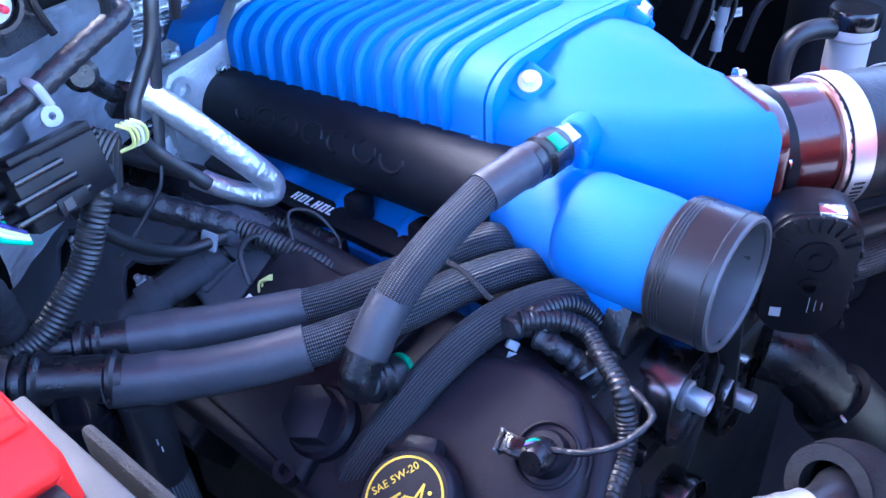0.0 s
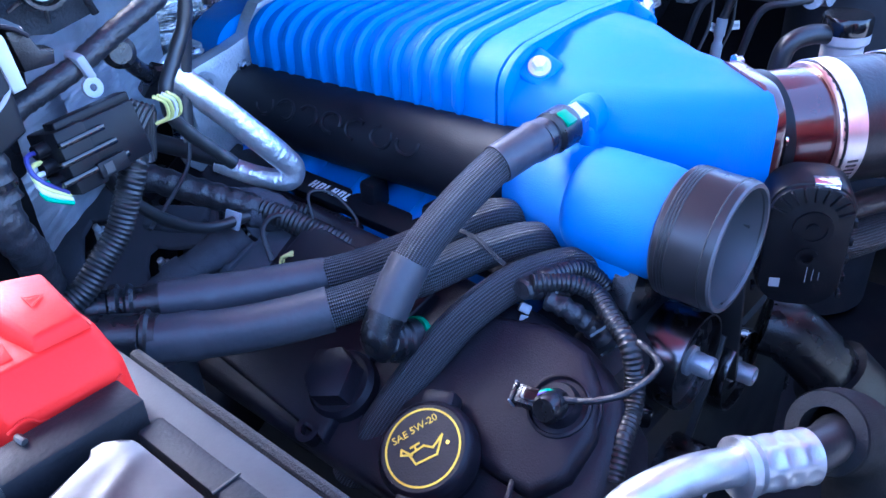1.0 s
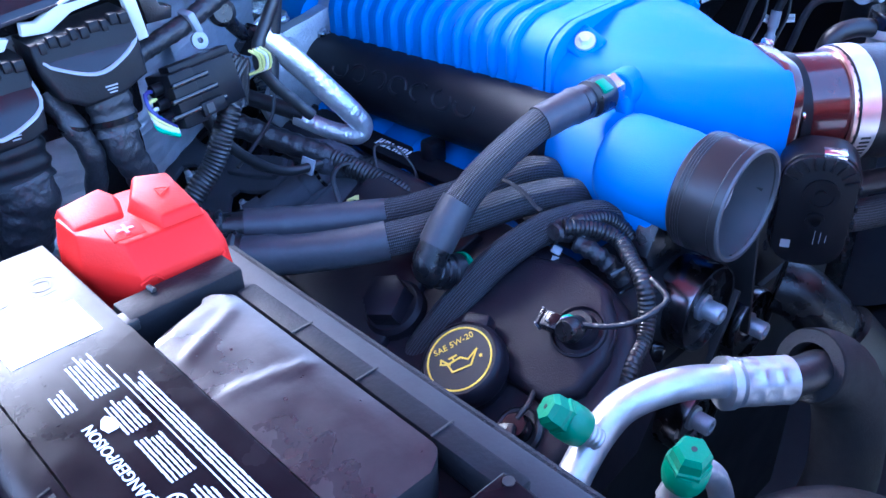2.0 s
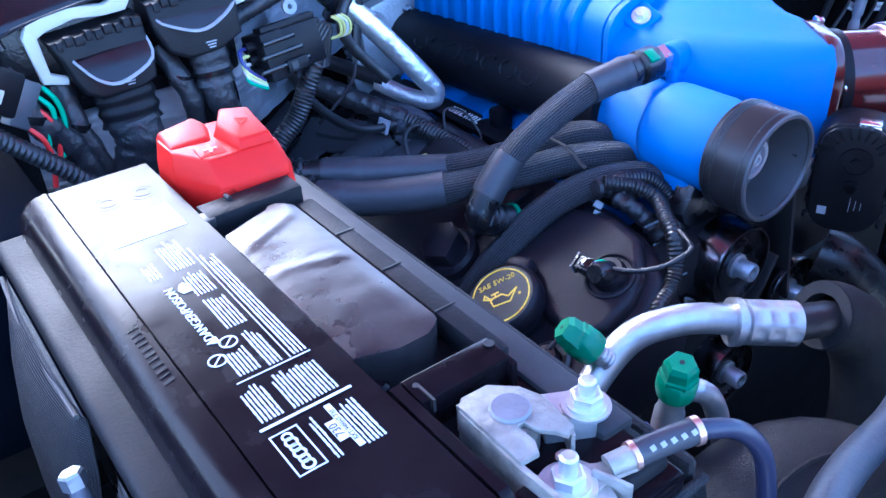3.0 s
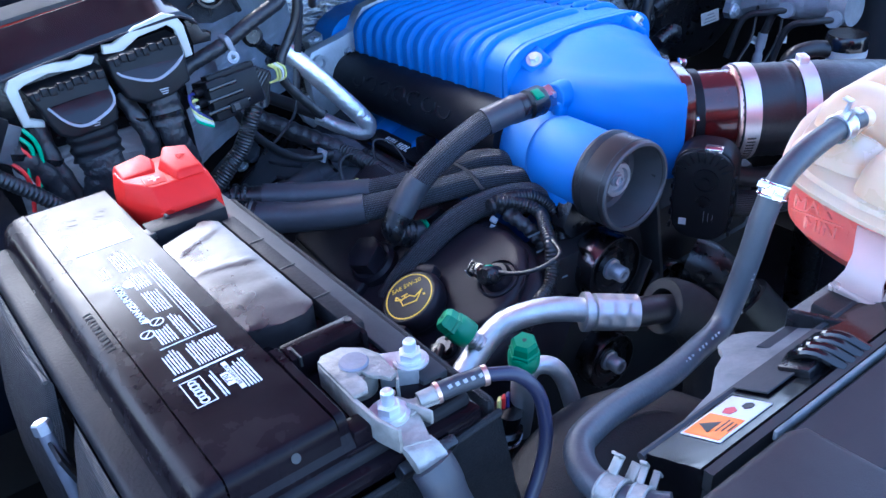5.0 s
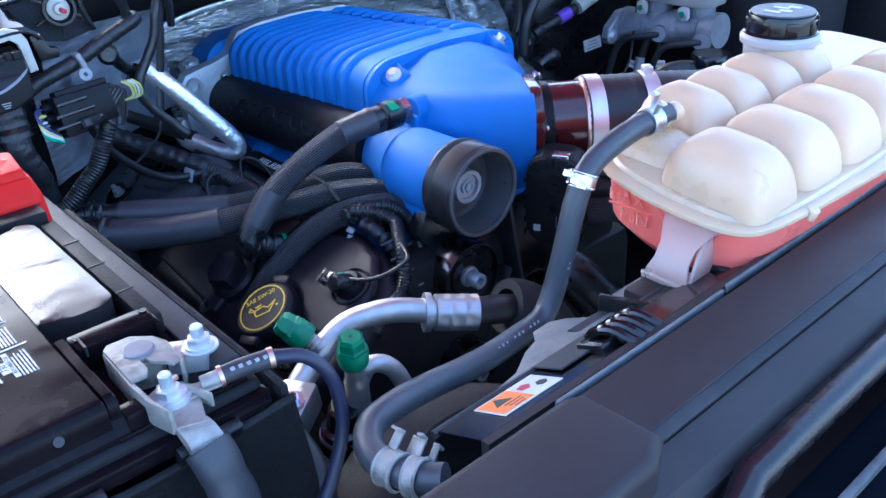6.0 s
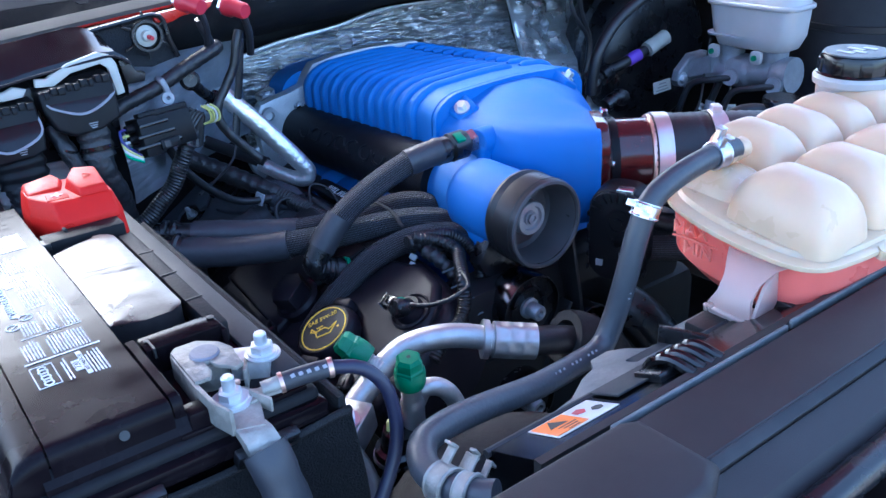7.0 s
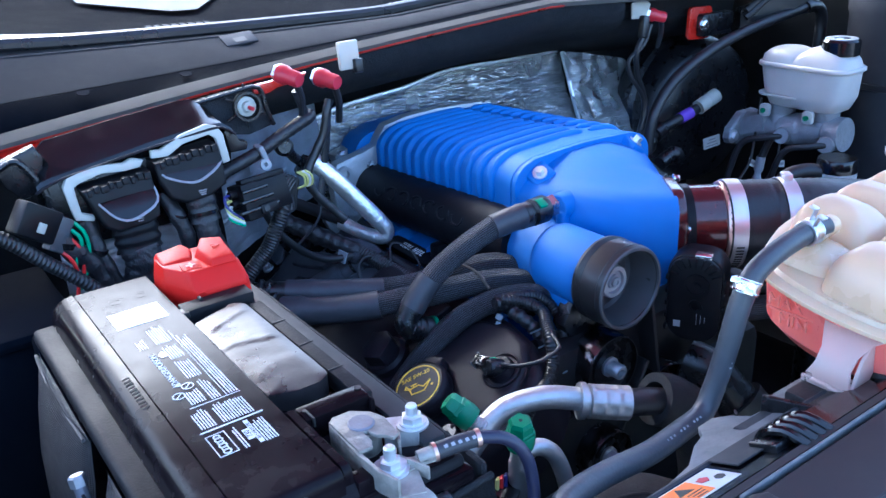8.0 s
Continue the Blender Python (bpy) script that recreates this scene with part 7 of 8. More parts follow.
for j, (nm, cx, cz, body, panel, lever) in enumerate(PLUGS):
    p = part(nm, lean(prism(on_face(0.460), body, 0.030, 0.0035, 3), cz, 0.25), PLUG, pc)
    part("face", lean(prism(on_face(0.4355), panel, 0.0125, 0.0016, 2), cz, 1.0), GLOSS, p, "glossy raised face")
    # grey tube stands in for the highlight along the face's edge
    part("face_edge", lean(tube([(a, 0.4232, b) for a, b in panel[1:] + panel[:1]], 0.0010, 8, 0.004), cz, 1.0), GREYPL, p, "grey painted edge highlight")
    part("lever", lean(prism(on_face(0.4475), lever, 0.0060, 0.0008), cz, 0.25), WHITE, p, "white locking lever")
    (xa, za), (xb, zb) = body[0], body[1]
    bar = part("comb", lean(tube([(xa + 0.004, 0.434, za - 0.004), (xb - 0.002, 0.434, zb - 0.005)], 0.0030, 8, 0.01), cz, 0.25), PLUG, p)
    for k in range(9):
        u = (k + 0.5) / 9
        bm = box(at((xa + 0.003 + (xb - xa - 0.004) * u, 0.431, za + (zb - za) * u - 0.003 + 0.0015 * (k % 2)), (0.05, -1, 0)), 0.0040 + 0.0012 * (k % 3), 0.0065, 0.006, 0.0008)
        part("tooth", lean(bm, cz, 0.25), PLUG, bar)
    for k in range(3):
        part("mark", lean(box(at((cx + 0.006, 0.4296, cz - 0.0125 - 0.0019 * k), (0, -1, 0), (0, 0, 1)), 0.008 - 0.0015 * k, 0.0007, 0.0006), cz, 0.25), GREYPRINT, p)
    w = 0.0215 if j == 0 else 0.0150
    x0 = cx + (0.002 if j == 0 else 0.006)
    part("boot", tube([(x0, 0.443, cz - 0.016), (x0 + 0.001, 0.440, cz - 0.030), (x0 + 0.001, 0.437, cz - 0.048)], w, 22, 0.002, flat=0.62, wave=lambda s, k: 1 + 0.05 * math.sin(s * 620)), PLUG if j == 0 else TAPE, p, "ribbed cable boot")
    if j:
        part("band", tube([(x0 + 0.001, 0.4385, cz - 0.037), (x0 + 0.001, 0.4380, cz - 0.041)], w * 1.03, 22, 0.002, flat=0.63), GLOSS, p)
    part("harness", tube([(x0 + 0.001, 0.437, cz - 0.046), (x0 + 0.002, 0.434, cz - 0.062), (x0 - 0.006 + 0.016 * j, 0.438, cz - 0.085), (x0 - 0.012 + 0.030 * j, 0.450, cz - 0.120), (x0 - 0.015 + 0.034 * j, 0.46, cz - 0.16)], lambda k: (w - 0.003) * (1 - 0.22 * k), 20, 0.003,
         flat=0.75, wave=lambda s, k: 1 + 0.045 * math.sin(s * 520) + 0.03 * math.sin(s * 170)), TAPE, p, "taped wiring harness")
for pts, r in (([(0.012, 0.452, 1.318), (0.018, 0.440, 1.296), (0.024, 0.438, 1.270), (0.020, 0.45, 1.23)], 0.0085), ([(-0.10, 0.44, 1.33), (-0.09, 0.43, 1.30), (-0.07, 0.435, 1.27), (-0.055, 0.44, 1.22)], 0.010), ([(-0.062, 0.45, 1.31), (-0.060, 0.442, 1.28), (-0.052, 0.440, 1.25), (-0.045, 0.445, 1.21)], 0.0075)):
    lo_ = thing("taped_loom", pts[0], "loose black cloth-taped loom behind the battery", "wiring loom", "taped looms")
    part("loom", tube(pts, r, 14, 0.004, flat=0.8, wave=lambda s, k: 1 + 0.08 * math.sin(s * 300)), TAPE, lo_)
    part("band", tube([Vector(pts[1]) + V(0.001, 0, 0.002), Vector(pts[1]) - V(0.001, 0, 0.003)], r * 1.1, 14, 0.002, flat=0.85), GLOSS, lo_)

# second sheet of insulation under the module
us = thing("insulation_sheet", (0.02, 0.48, 1.08), "dull foil-faced insulation flap under the module", "insulation")
def flap_at(x, v):
    z = 1.08 + 0.24 * v
    return (x, 0.468 + 0.30 * max(0.0, x - 0.02) * (1 - v) + 0.006 * noise.noise((x * 24, z * 18, 9.3)), z)


def flap_bm():
    bm = bmesh.new()
    grid = [[bm.verts.new(flap_at(-0.09 + 0.125 * i / 20, j / 20)) for j in range(21)] for i in range(21)]
    for i in range(20):
        for j in range(20):
            bm.faces.new((grid[i][j], grid[i + 1][j], grid[i + 1][j + 1], grid[i][j + 1]))
    bmesh.ops.solidify(bm, geom=bm.faces[:], thickness=0.002)
    return bm


part("facing", flap_bm(), FOIL_DULL, us)
part("hem", tube([V(*flap_at(x, 0.0)) for x in (-0.09, -0.05, 0.0, 0.035)], 0.003, 8, 0.01), SOFT, us)

# relay with coloured wires by the fender
rl = thing("relay_connector", (-0.10, 0.43, 1.28), "black relay with grey block and red and green wires", "relay", "")
mr = basis((-0.110, 0.425, 1.328), (0.72, 0.2, -0.55), (0.5, 0.2, 0.8)) @ Matrix.Scale(0.9, 4)
part("case", box(mr, 0.040, 0.034, 0.024, 0.003), PLUG, rl)
part("latch", box(mr @ Matrix.Translation((0.002, -0.004, 0.0125)), 0.008, 0.010, 0.002, 0.0005), WHITE, rl)
part("block", box(mr @ Matrix.Translation((0.027, -0.004, 0.0)), 0.016, 0.036, 0.016, 0.002), HOSE, rl)
for k, w in enumerate((GREENWIRE, GREENWIRE, REDWIRE, GREENWIRE, REDWIRE)):
    q = mr @ V(0.036, 0.012 - 0.008 * k, 0.004)
    part("wire", tube([q, q + V(0.006, -0.002, -0.010), q + V(0.008 - 0.004 * (k % 2), 0.0, -0.026), q + V(0.004, 0.0, -0.046)], 0.0018, 8, 0.003), w, rl)
part("hose", corrugated([(-0.17, 0.425, 1.335), (-0.14, 0.42, 1.322), (-0.11, 0.415, 1.292), (-0.085, 0.41, 1.268), (-0.06, 0.405, 1.24)], 0.0065, 0.004), CONDUIT, rl)
fb = thing("fuse_box", (-0.21, 0.42, 1.10), "dark glossy fuse box lid beside the battery", "fuse box")
part("body", box(at((-0.205, 0.45, 1.16)), 0.20, 0.15, 0.16, 0.01), COWL, fb)
part("lid", box(at((-0.205, 0.45, 1.244)), 0.21, 0.16, 0.014, 0.006), COWL, fb)
part("latch", box(at((-0.118, 0.355, 1.24)), 0.05, 0.03, 0.02, 0.004), COWL, fb)
part("slot", box(at((-0.125, 0.347, 1.251)), 0.016, 0.012, 0.006, 0.001), COWL, fb)

# inline connector held by the bracket
ic = thing("inline_connector", (0.10, 0.41, 1.30), "black inline wiring connector with coloured wires", "connector")
m = basis((0.1085, 0.446, 1.2935), (0.985, 0.15, 0.02), (-0.02, 0.25, 0.95))
part("housing", box(m @ Matrix.Translation((0.008, 0, 0)), 0.042, 0.034, 0.026, 0.0015), PLUG, ic)
part("shroud", box(m @ Matrix.Translation((-0.017, -0.001, 0)), 0.020, 0.038, 0.030, 0.0015), PLUG, ic)
part("lock_bar", box(m @ Matrix.Translation((0.004, 0.019, 0.004)), 0.052, 0.006, 0.012, 0.001), PLUG, ic)
for k in range(3):
    part("wire_port", tube([m @ V(-0.026, 0.010 - 0.010 * k, 0.002), m @ V(-0.035, 0.010 - 0.010 * k, 0.002)], 0.0042, 12, 0.003), PLUG, ic)
part("latch", box(m @ Matrix.Translation((-0.002, -0.012, 0.0155)), 0.020, 0.010, 0.005, 0.001), PLUG, ic)
part("latch_slot", box(m @ Matrix.Translation((-0.006, -0.012, 0.0182)), 0.006, 0.006, 0.001), INK, ic)
for k in range(3):
    part("key", box(m @ Matrix.Translation((-0.012, -0.010 + 0.010 * k, 0.0145)), 0.046 - 0.008 * k, 0.0036, 0.0052, 0.0008), GLOSS, ic)
for k, w in enumerate((BLUEWIRE, YWIRE, WHITEWIRE, GREENWIRE)):
    part("wire", tube([m @ V(-0.034, 0.010 - 0.006 * k, 0.002), m @ V(-0.042, 0.010 - 0.006 * k, 0.005), m @ V(-0.043, -0.002 - 0.004 * k, 0.008), m @ V(-0.030, -0.017 - 0.002 * k, 0.008)], 0.0015, 8, 0.003), w, ic)
wr = thing("wire_bundle", (0.14, 0.43, 1.25), "bundle of black wires with bright yellow ends", "wires")
for k in range(5):
    part("wire", tube([m @ V(0.030, 0.008 - 0.004 * k, 0.0), (0.143 + 0.003 * k, 0.452, 1.308 - 0.002 * k), (0.145 + 0.002 * k, 0.452, 1.29), (0.136 + 0.003 * k, 0.452, 1.268)], 0.0024, 8, 0.004), RUBBER, wr)
for k, w in enumerate((YWIRE, YWIRE, WHITEWIRE, YWIRE)):
    part("coil_wire", tube([(0.150 + 0.003 * k, 0.438, 1.312), (0.158 + 0.003 * k, 0.440, 1.305), (0.160 + 0.003 * k, 0.444, 1.294), (0.154 + 0.003 * k, 0.450, 1.290)], 0.0012, 8, 0.003), w, wr)
cd = thing("wiring_conduit", (0.10, 0.40, 1.15), "shiny corrugated conduit dropping behind the battery", "wiring conduit", "wiring conduits")
part("run", corrugated([(0.136, 0.450, 1.286), (0.129, 0.441, 1.274), (0.119, 0.440, 1.257), (0.108, 0.440, 1.238), (0.093, 0.440, 1.224), (0.075, 0.440, 1.209), (0.056, 0.442, 1.202), (0.028, 0.446, 1.197)], 0.0082), CONDUIT, cd)
part("tape_end", tube([(0.141, 0.457, 1.284), (0.138, 0.452, 1.268)], 0.0095, 14, 0.003, wave=lambda s, k: 1 + 0.05 * math.sin(s * 900)), TAPE, cd)
cd2 = thing("wiring_conduit", (0.22, 0.47, 1.3), "slim black conduit running up to the bulkhead plug", "wiring conduit", "wiring conduits")
part("run", tube([(0.222, 0.488, 1.369), (0.215, 0.485, 1.355), (0.210, 0.485, 1.335), (0.197, 0.485, 1.314), (0.185, 0.482, 1.299), (0.182, 0.480, 1.282), (0.191, 0.478, 1.264), (0.205, 0.475, 1.247), (0.218, 0.470, 1.231)], 0.0050, 12, 0.004, wave=lambda s, k: 1 + 0.06 * math.sin(s * 1800)), CONDUIT, cd2)
cd3 = thing("wiring_conduit", (0.08, 0.47, 1.32), "taped conduit crossing the bulkhead bracket", "wiring conduit", "wiring conduits")
part("run", tube([(0.070, 0.468, 1.314), (0.088, 0.472, 1.3205), (0.123, 0.475, 1.3300), (0.152, 0.475, 1.3430), (0.1836, 0.475, 1.3560), (0.192, 0.480, 1.3585)], 0.0072, 14, 0.003, wave=lambda s, k: 1 + 0.05 * math.sin(s * 1200)), TAPE, cd3)
part("clip", box(at((0.127, 0.473, 1.3315), (0.92, 0, 0.35)), 0.017, 0.017, 0.006, 0.002), GREYPL, cd3, "pale plastic clip")
part("clip_tail", lathe(at((0.127, 0.466, 1.3190), (0, -1, 0.3)), [(0.0022, 0), (0.0062, 0), (0.0062, 0.003), (0.0022, 0.003), (0.0022, 0)], 20, cap=False), GREYPL, cd3)
part("branch", tube([(0.188, 0.478, 1.3570), (0.181, 0.474, 1.3720), (0.174, 0.470, 1.3900)], 0.0045, 12, 0.003, wave=lambda s, k: 1 + 0.06 * math.sin(s * 1500)), TAPE, cd3)

# bulkhead bracket with stud
bb = thing("bulkhead_bracket", (0.12, 0.50, 1.36), "black ribbed plastic bracket with white capped stud", "bracket")
part("plate", prism(basis((0, 0.508, 0), (1, 0, 0), (0, 0, 1)), [(0.070, 1.3900), (0.100, 1.3935), (0.140, 1.3965), (0.1500, 1.3900), (0.1530, 1.3700), (0.1580, 1.3500), (0.130, 1.344), (0.100, 1.350), (0.092, 1.3620)], 0.004, 0.001), FELT, bb)
part("frame", tube([(0.074, 0.4985, 1.3890), (0.108, 0.498, 1.3930), (0.138, 0.498, 1.3960), (0.1475, 0.498, 1.3890), (0.1500, 0.496, 1.3700), (0.1560, 0.496, 1.3520)], 0.0026, 8, 0.004), BLACK, bb)
for a in range(6):
    q = radians(30 + 60 * a)
    part("rib", tube([V(0.127 + 0.015 * math.cos(q), 0.497, 1.377 + 0.015 * math.sin(q)), V(0.127 + 0.026 * math.cos(q), 0.497, 1.377 + 0.024 * math.sin(q))], 0.0014, 6, 0.01), BLACK, bb)
part("ring", lathe(at((0.127, 0.497, 1.377), (0, -1, 0.1)), [(0.0130, 0), (0.0155, 0), (0.0155, 0.007), (0.0130, 0.007), (0.0130, 0)], 32, cap=False), BLACK, bb)
part("stud_cap", lathe(at((0.127, 0.497, 1.377), (0, -1, 0.1)), [(0, 0), (0.0105, 0), (0.0105, 0.003), (0.0060, 0.004), (0.0050, 0.009), (0, 0.009)], 24), WHITE, bb, "white plastic nut")
part("stud_tip", lathe(at((0.1275, 0.4885, 1.3770), (0.15, -1, -0.1)), [(0, 0), (0.0024, 0), (0.0022, 0.007), (0, 0.008)], 14), CAP_RED, bb, "red stud tip")
for p, ax in (((0.170, 0.470, 1.405), (0.35, -0.9, -0.2)), ((0.219, 0.478, 1.393), (0.3, -0.9, -0.15)), ((0.835, 0.550, 1.384), (0.75, -0.6, -0.25))):
    rp = thing("terminal_boot", p, "translucent red plastic boot on a bulkhead stud", "terminal boot", "terminal boots")
    part("boot", lathe(at(p, ax), [(0, -0.014), (0.0105, -0.014), (0.0105, -0.006), (0.0085, -0.003), (0.0085, 0.010), (0.007, 0.013), (0, 0.013)], 24), CAP_RED, rp)
    part("nut", lathe(at(Vector(p) - Vector(ax).normalized() * 0.019, ax), [(0, 0), (0.010, 0), (0.010, 0.005), (0, 0.005)], 6), ZINC, rp, smooth=False)
    part("lead", tube([Vector(p) + V(0.004, -0.004, -0.006), Vector(p) + V(0.010, 0.0, -0.025), Vector(p) + V(0.012, 0.008, -0.05)], 0.004, 10, 0.004), RUBBER, rp)
wb = thing("clip_bracket", (0.258, 0.495, 1.40), "white bracket with small black clip on the bulkhead", "clip")
part("tab", box(at((0.258, 0.500, 1.412), (0, 0.1, 1)), 0.026, 0.006, 0.032, 0.002), WHITE, wb)
part("clip", box(at((0.266, 0.494, 1.400), (0, 0.1, 1)), 0.010, 0.010, 0.016, 0.002), BLACK, wb)

# foil heat shield on the firewall

def foil_sheet(x0, x1, n, k2, shape, gap=0.003):
    """A crumpled sheet; shape(x, v) gives its place at x across and v up it."""
    bm = bmesh.new()
    grid = []
    for i in range(n + 1):
        x = x0 + (x1 - x0) * i / n
        grid.append([bm.verts.new(shape(x, j / k2)) for j in range(k2 + 1)])
    for i in range(n):
        for j in range(k2):
            bm.faces.new((grid[i][j], grid[i + 1][j], grid[i + 1][j + 1], grid[i][j + 1]))
    bmesh.ops.solidify(bm, geom=bm.faces[:], thickness=gap)
    return bm


TOPS = [(0.18, 1.262), (0.274, 1.273), (0.376, 1.295), (0.56, 1.318), (0.80, 1.317), (0.926, 1.288), (1.0, 1.25)]


def shield_at(x, v, back=0.0, fine=1.0):
    for (xa, za), (xb, zb) in zip(TOPS, TOPS[1:]):
        if xa <= x <= xb + 1e-6:
            top = za + (zb - za) * (x - xa) / (xb - xa)
            break
    z = 1.06 + (top - 1.06) * v
    return (x, 0.62 + 0.11 * v + 0.06 * min(1.0, max(0.0, (0.42 - x) / 0.15)) * (1 - v) + back + 0.014 * noise.noise((x * 7, z * 26, 0.3)) + 0.005 * fine * noise.noise((x * 30 * fine, z * 55, 1.3)), z)


hs = thing("heat_shield", (0.55, 0.70, 1.06), "crumpled silver foil heat shield on the firewall", "heat shield")
part("panel", foil_sheet(0.30, 0.795, 70, 26, lambda x, v: shield_at(x, v)), FOIL, hs, "long creased foil panel")
part("panel", foil_sheet(0.785, 0.96, 30, 26, lambda x, v: shield_at(x, v, -0.022, 1.6)), FOIL_FINE, hs, "finely crinkled foil panel")
part("hem", tube([V(*shield_at(x, 1.0)) for x in (0.30, 0.376, 0.47, 0.56, 0.68, 0.79)], 0.0035, 8, 0.01), FOIL_TIGHT, hs, "rolled foil hem")
part("seam_tape", tube([V(*shield_at(0.79, v, -0.016)) for v in (0.3, 0.5, 0.7, 0.85, 1.0)], 0.004, 8, 0.01), FOIL_TIGHT, hs)


def insul_at(x, v):
    z = 1.205 + 0.145 * v
    u = (x - 0.03) / 0.26
    return (x, 0.66 - 0.20 * (1 - u) + 0.008 * noise.noise((x * 20, z * 22, 4.3)) + 0.004 * noise.noise((x * 60, z * 60, 2.3)), z)


si = thing("insulation_sheet", (0.16, 0.55, 1.10), "dull foil-faced insulation sheet behind the battery", "insulation")
part("facing", foil_sheet(0.085, 0.29, 36, 24, insul_at), FOIL_DULL, si)
part("stitched_edge", tube([V(*insul_at(x, 1.0)) for x in (0.09, 0.14, 0.18, 0.22, 0.29)], 0.003, 8, 0.01), FOIL_DULL, si)
part("pocket", foil_sheet(0.13, 0.20, 16, 12, lambda x, v: (x, insul_at(x, 0.6)[1] - 0.012 - 0.010 * math.sin(math.pi * v), 1.23 + 0.08 * v), 0.002), FOIL_DULL, si)

# flat black splash panels low behind the battery
sh = thing("splash_panel", (0.10, 0.50, 1.05), "flat black plastic panel with cut-outs behind the hoses", "panel")
mP = mV @ Matrix.Translation((0, 0, -0.034))
part("sheet", prism(mP, [(0.010, 0.668), (0.019, 0.631), (0.028, 0.615), (0.036, 0.586), (0.039, 0.572), (0.030, 0.562), (0.004, 0.562), (-0.004, 0.576), (-0.011, 0.590), (-0.015, 0.606), (-0.024, 0.609), (-0.034, 0.600),
     (-0.056, 0.566), (-0.085, 0.560), (-0.100, 0.628), (-0.066, 0.632), (-0.052, 0.645), (-0.030, 0.652)], 0.005, 0.0018, 3), SPLASH, sh)
part("raised_box", prism(mP @ Matrix.Translation((0, 0, 0.004)), [(0.014, 0.640), (0.025, 0.614), (0.034, 0.586), (0.036, 0.575), (0.026, 0.568), (0.012, 0.572), (0.002, 0.600), (-0.006, 0.632)], 0.007, 0.0025, 3), SPLASH, sh)
part("sheet", prism(mP, [(0.012, 0.730), (0.006, 0.684), (-0.008, 0.668), (-0.018, 0.672), (-0.016, 0.690), (-0.024, 0.706), (-0.040, 0.702), (-0.056, 0.682), (-0.066, 0.664), (-0.108, 0.660), (-0.122, 0.698), (-0.095, 0.716), (-0.053, 0.726)], 0.005, 0.0018, 3), SPLASH, sh)
part("under_sheet", prism(mP @ Matrix.Translation((0, 0, -0.016)), [(0.06, 0.56), (-0.13, 0.56), (-0.13, 0.74), (0.06, 0.74)], 0.004, 0.001), BLACK, sh)
part("strap", tube([mP @ V(-0.116, 0.660, 0.008), mP @ V(-0.068, 0.642, 0.010), mP @ V(-0.022, 0.650, 0.008)], 0.0035, 10, 0.004, flat=0.5), BLACK, sh)

# dark wiring and tape over the rear of the near bank
wl = thing("wiring_loom", (0.2, 0.45, 1.1), "cloth-taped wiring loom lying over the rear of the engine", "wiring loom")
part("trunk", tube([(0.165, 0.55, 1.225), (0.190, 0.530, 1.210), (0.215, 0.505, 1.195), (0.238, 0.478, 1.182)], 0.0105, 14, 0.003, wave=lambda s, k: 1 + 0.06 * math.sin(s * 500)), TAPE, wl)
part("trunk", corrugated([(0.238, 0.478, 1.182), (0.247, 0.448, 1.176), (0.254, 0.415, 1.170), (0.262, 0.375, 1.163)], 0.0090, 0.004), CONDUIT, wl)
part("joint", tube([(0.226, 0.500, 1.186), (0.242, 0.484, 1.178), (0.254, 0.462, 1.172)], lambda k: 0.013 + 0.006 * math.sin(math.pi * k), 16, 0.003, flat=0.8, wave=lambda s, k: 1 + 0.03 * math.sin(s * 400)), CLOTH, wl)
part("branch", tube([(0.247, 0.484, 1.172), (0.234, 0.492, 1.160), (0.214, 0.501, 1.150), (0.192, 0.506, 1.143), (0.172, 0.512, 1.136), (0.152, 0.520, 1.128)], lambda k: 0.0195 - 0.004 * abs(2 * k - 0.8), 22, 0.002, flat=0.62,
     wave=lambda s, k: 1 - 0.05 * (k % 0.31 < 0.02) + 0.012 * noise.noise((s * 60, 1.1, 0.3))), CLOTH, wl)
part("tape_edge", tube([(0.219, 0.499, 1.1522), (0.211, 0.5025, 1.1488)], 0.0204, 22, 0.001, flat=0.63), CLOTH, wl)
part("tape_edge", tube([(0.183, 0.509, 1.1402), (0.168, 0.5135, 1.1345)], 0.0192, 22, 0.001, flat=0.63), CLOTH, wl)
part("tie_band", tube([(0.2365, 0.4905, 1.1622), (0.2345, 0.4917, 1.1604)], 0.0196, 22, 0.001, flat=0.64), GLOSS, wl)
part("branch", tube([(0.118, 0.470, 1.272), (0.136, 0.474, 1.236), (0.165, 0.478, 1.203), (0.195, 0.48, 1.184), (0.230, 0.478, 1.180)], 0.0045, 12, 0.004, wave=lambda s, k: 1 + 0.06 * math.sin(s * 1500)), CONDUIT, wl)
part("tie", box(at((0.214, 0.480, 1.182), (0.8, 0.2, -0.3)), 0.014, 0.014, 0.003, 0.0008), GREYPL, wl)
part("loop", tube([(0.252, 0.430, 1.176), (0.262, 0.445, 1.195), (0.277, 0.435, 1.192), (0.281, 0.415, 1.174), (0.269, 0.405, 1.165)], 0.0012, 8, 0.003), RUBBER, wl)
for k in range(3):
    part("yellow_wire", tube([(0.213 + 0.004 * k, 0.428, 1.152), (0.217 + 0.003 * k, 0.430, 1.166), (0.228 + 0.004 * k, 0.424, 1.164)], 0.0010, 8, 0.003), YWIRE, wl)
part("wire_loop", tube([(0.215, 0.440, 1.160), (0.222, 0.455, 1.178), (0.238, 0.455, 1.184), (0.250, 0.440, 1.172)], 0.0022, 8, 0.003), RUBBER, wl)
part("tag", box(at((0.2030, 0.4235, 1.1585), (-0.4, -0.5, 0.8), (1, 0, 0.3)), 0.012, 0.008, 0.0008), PAPER, wl, "small white tag")
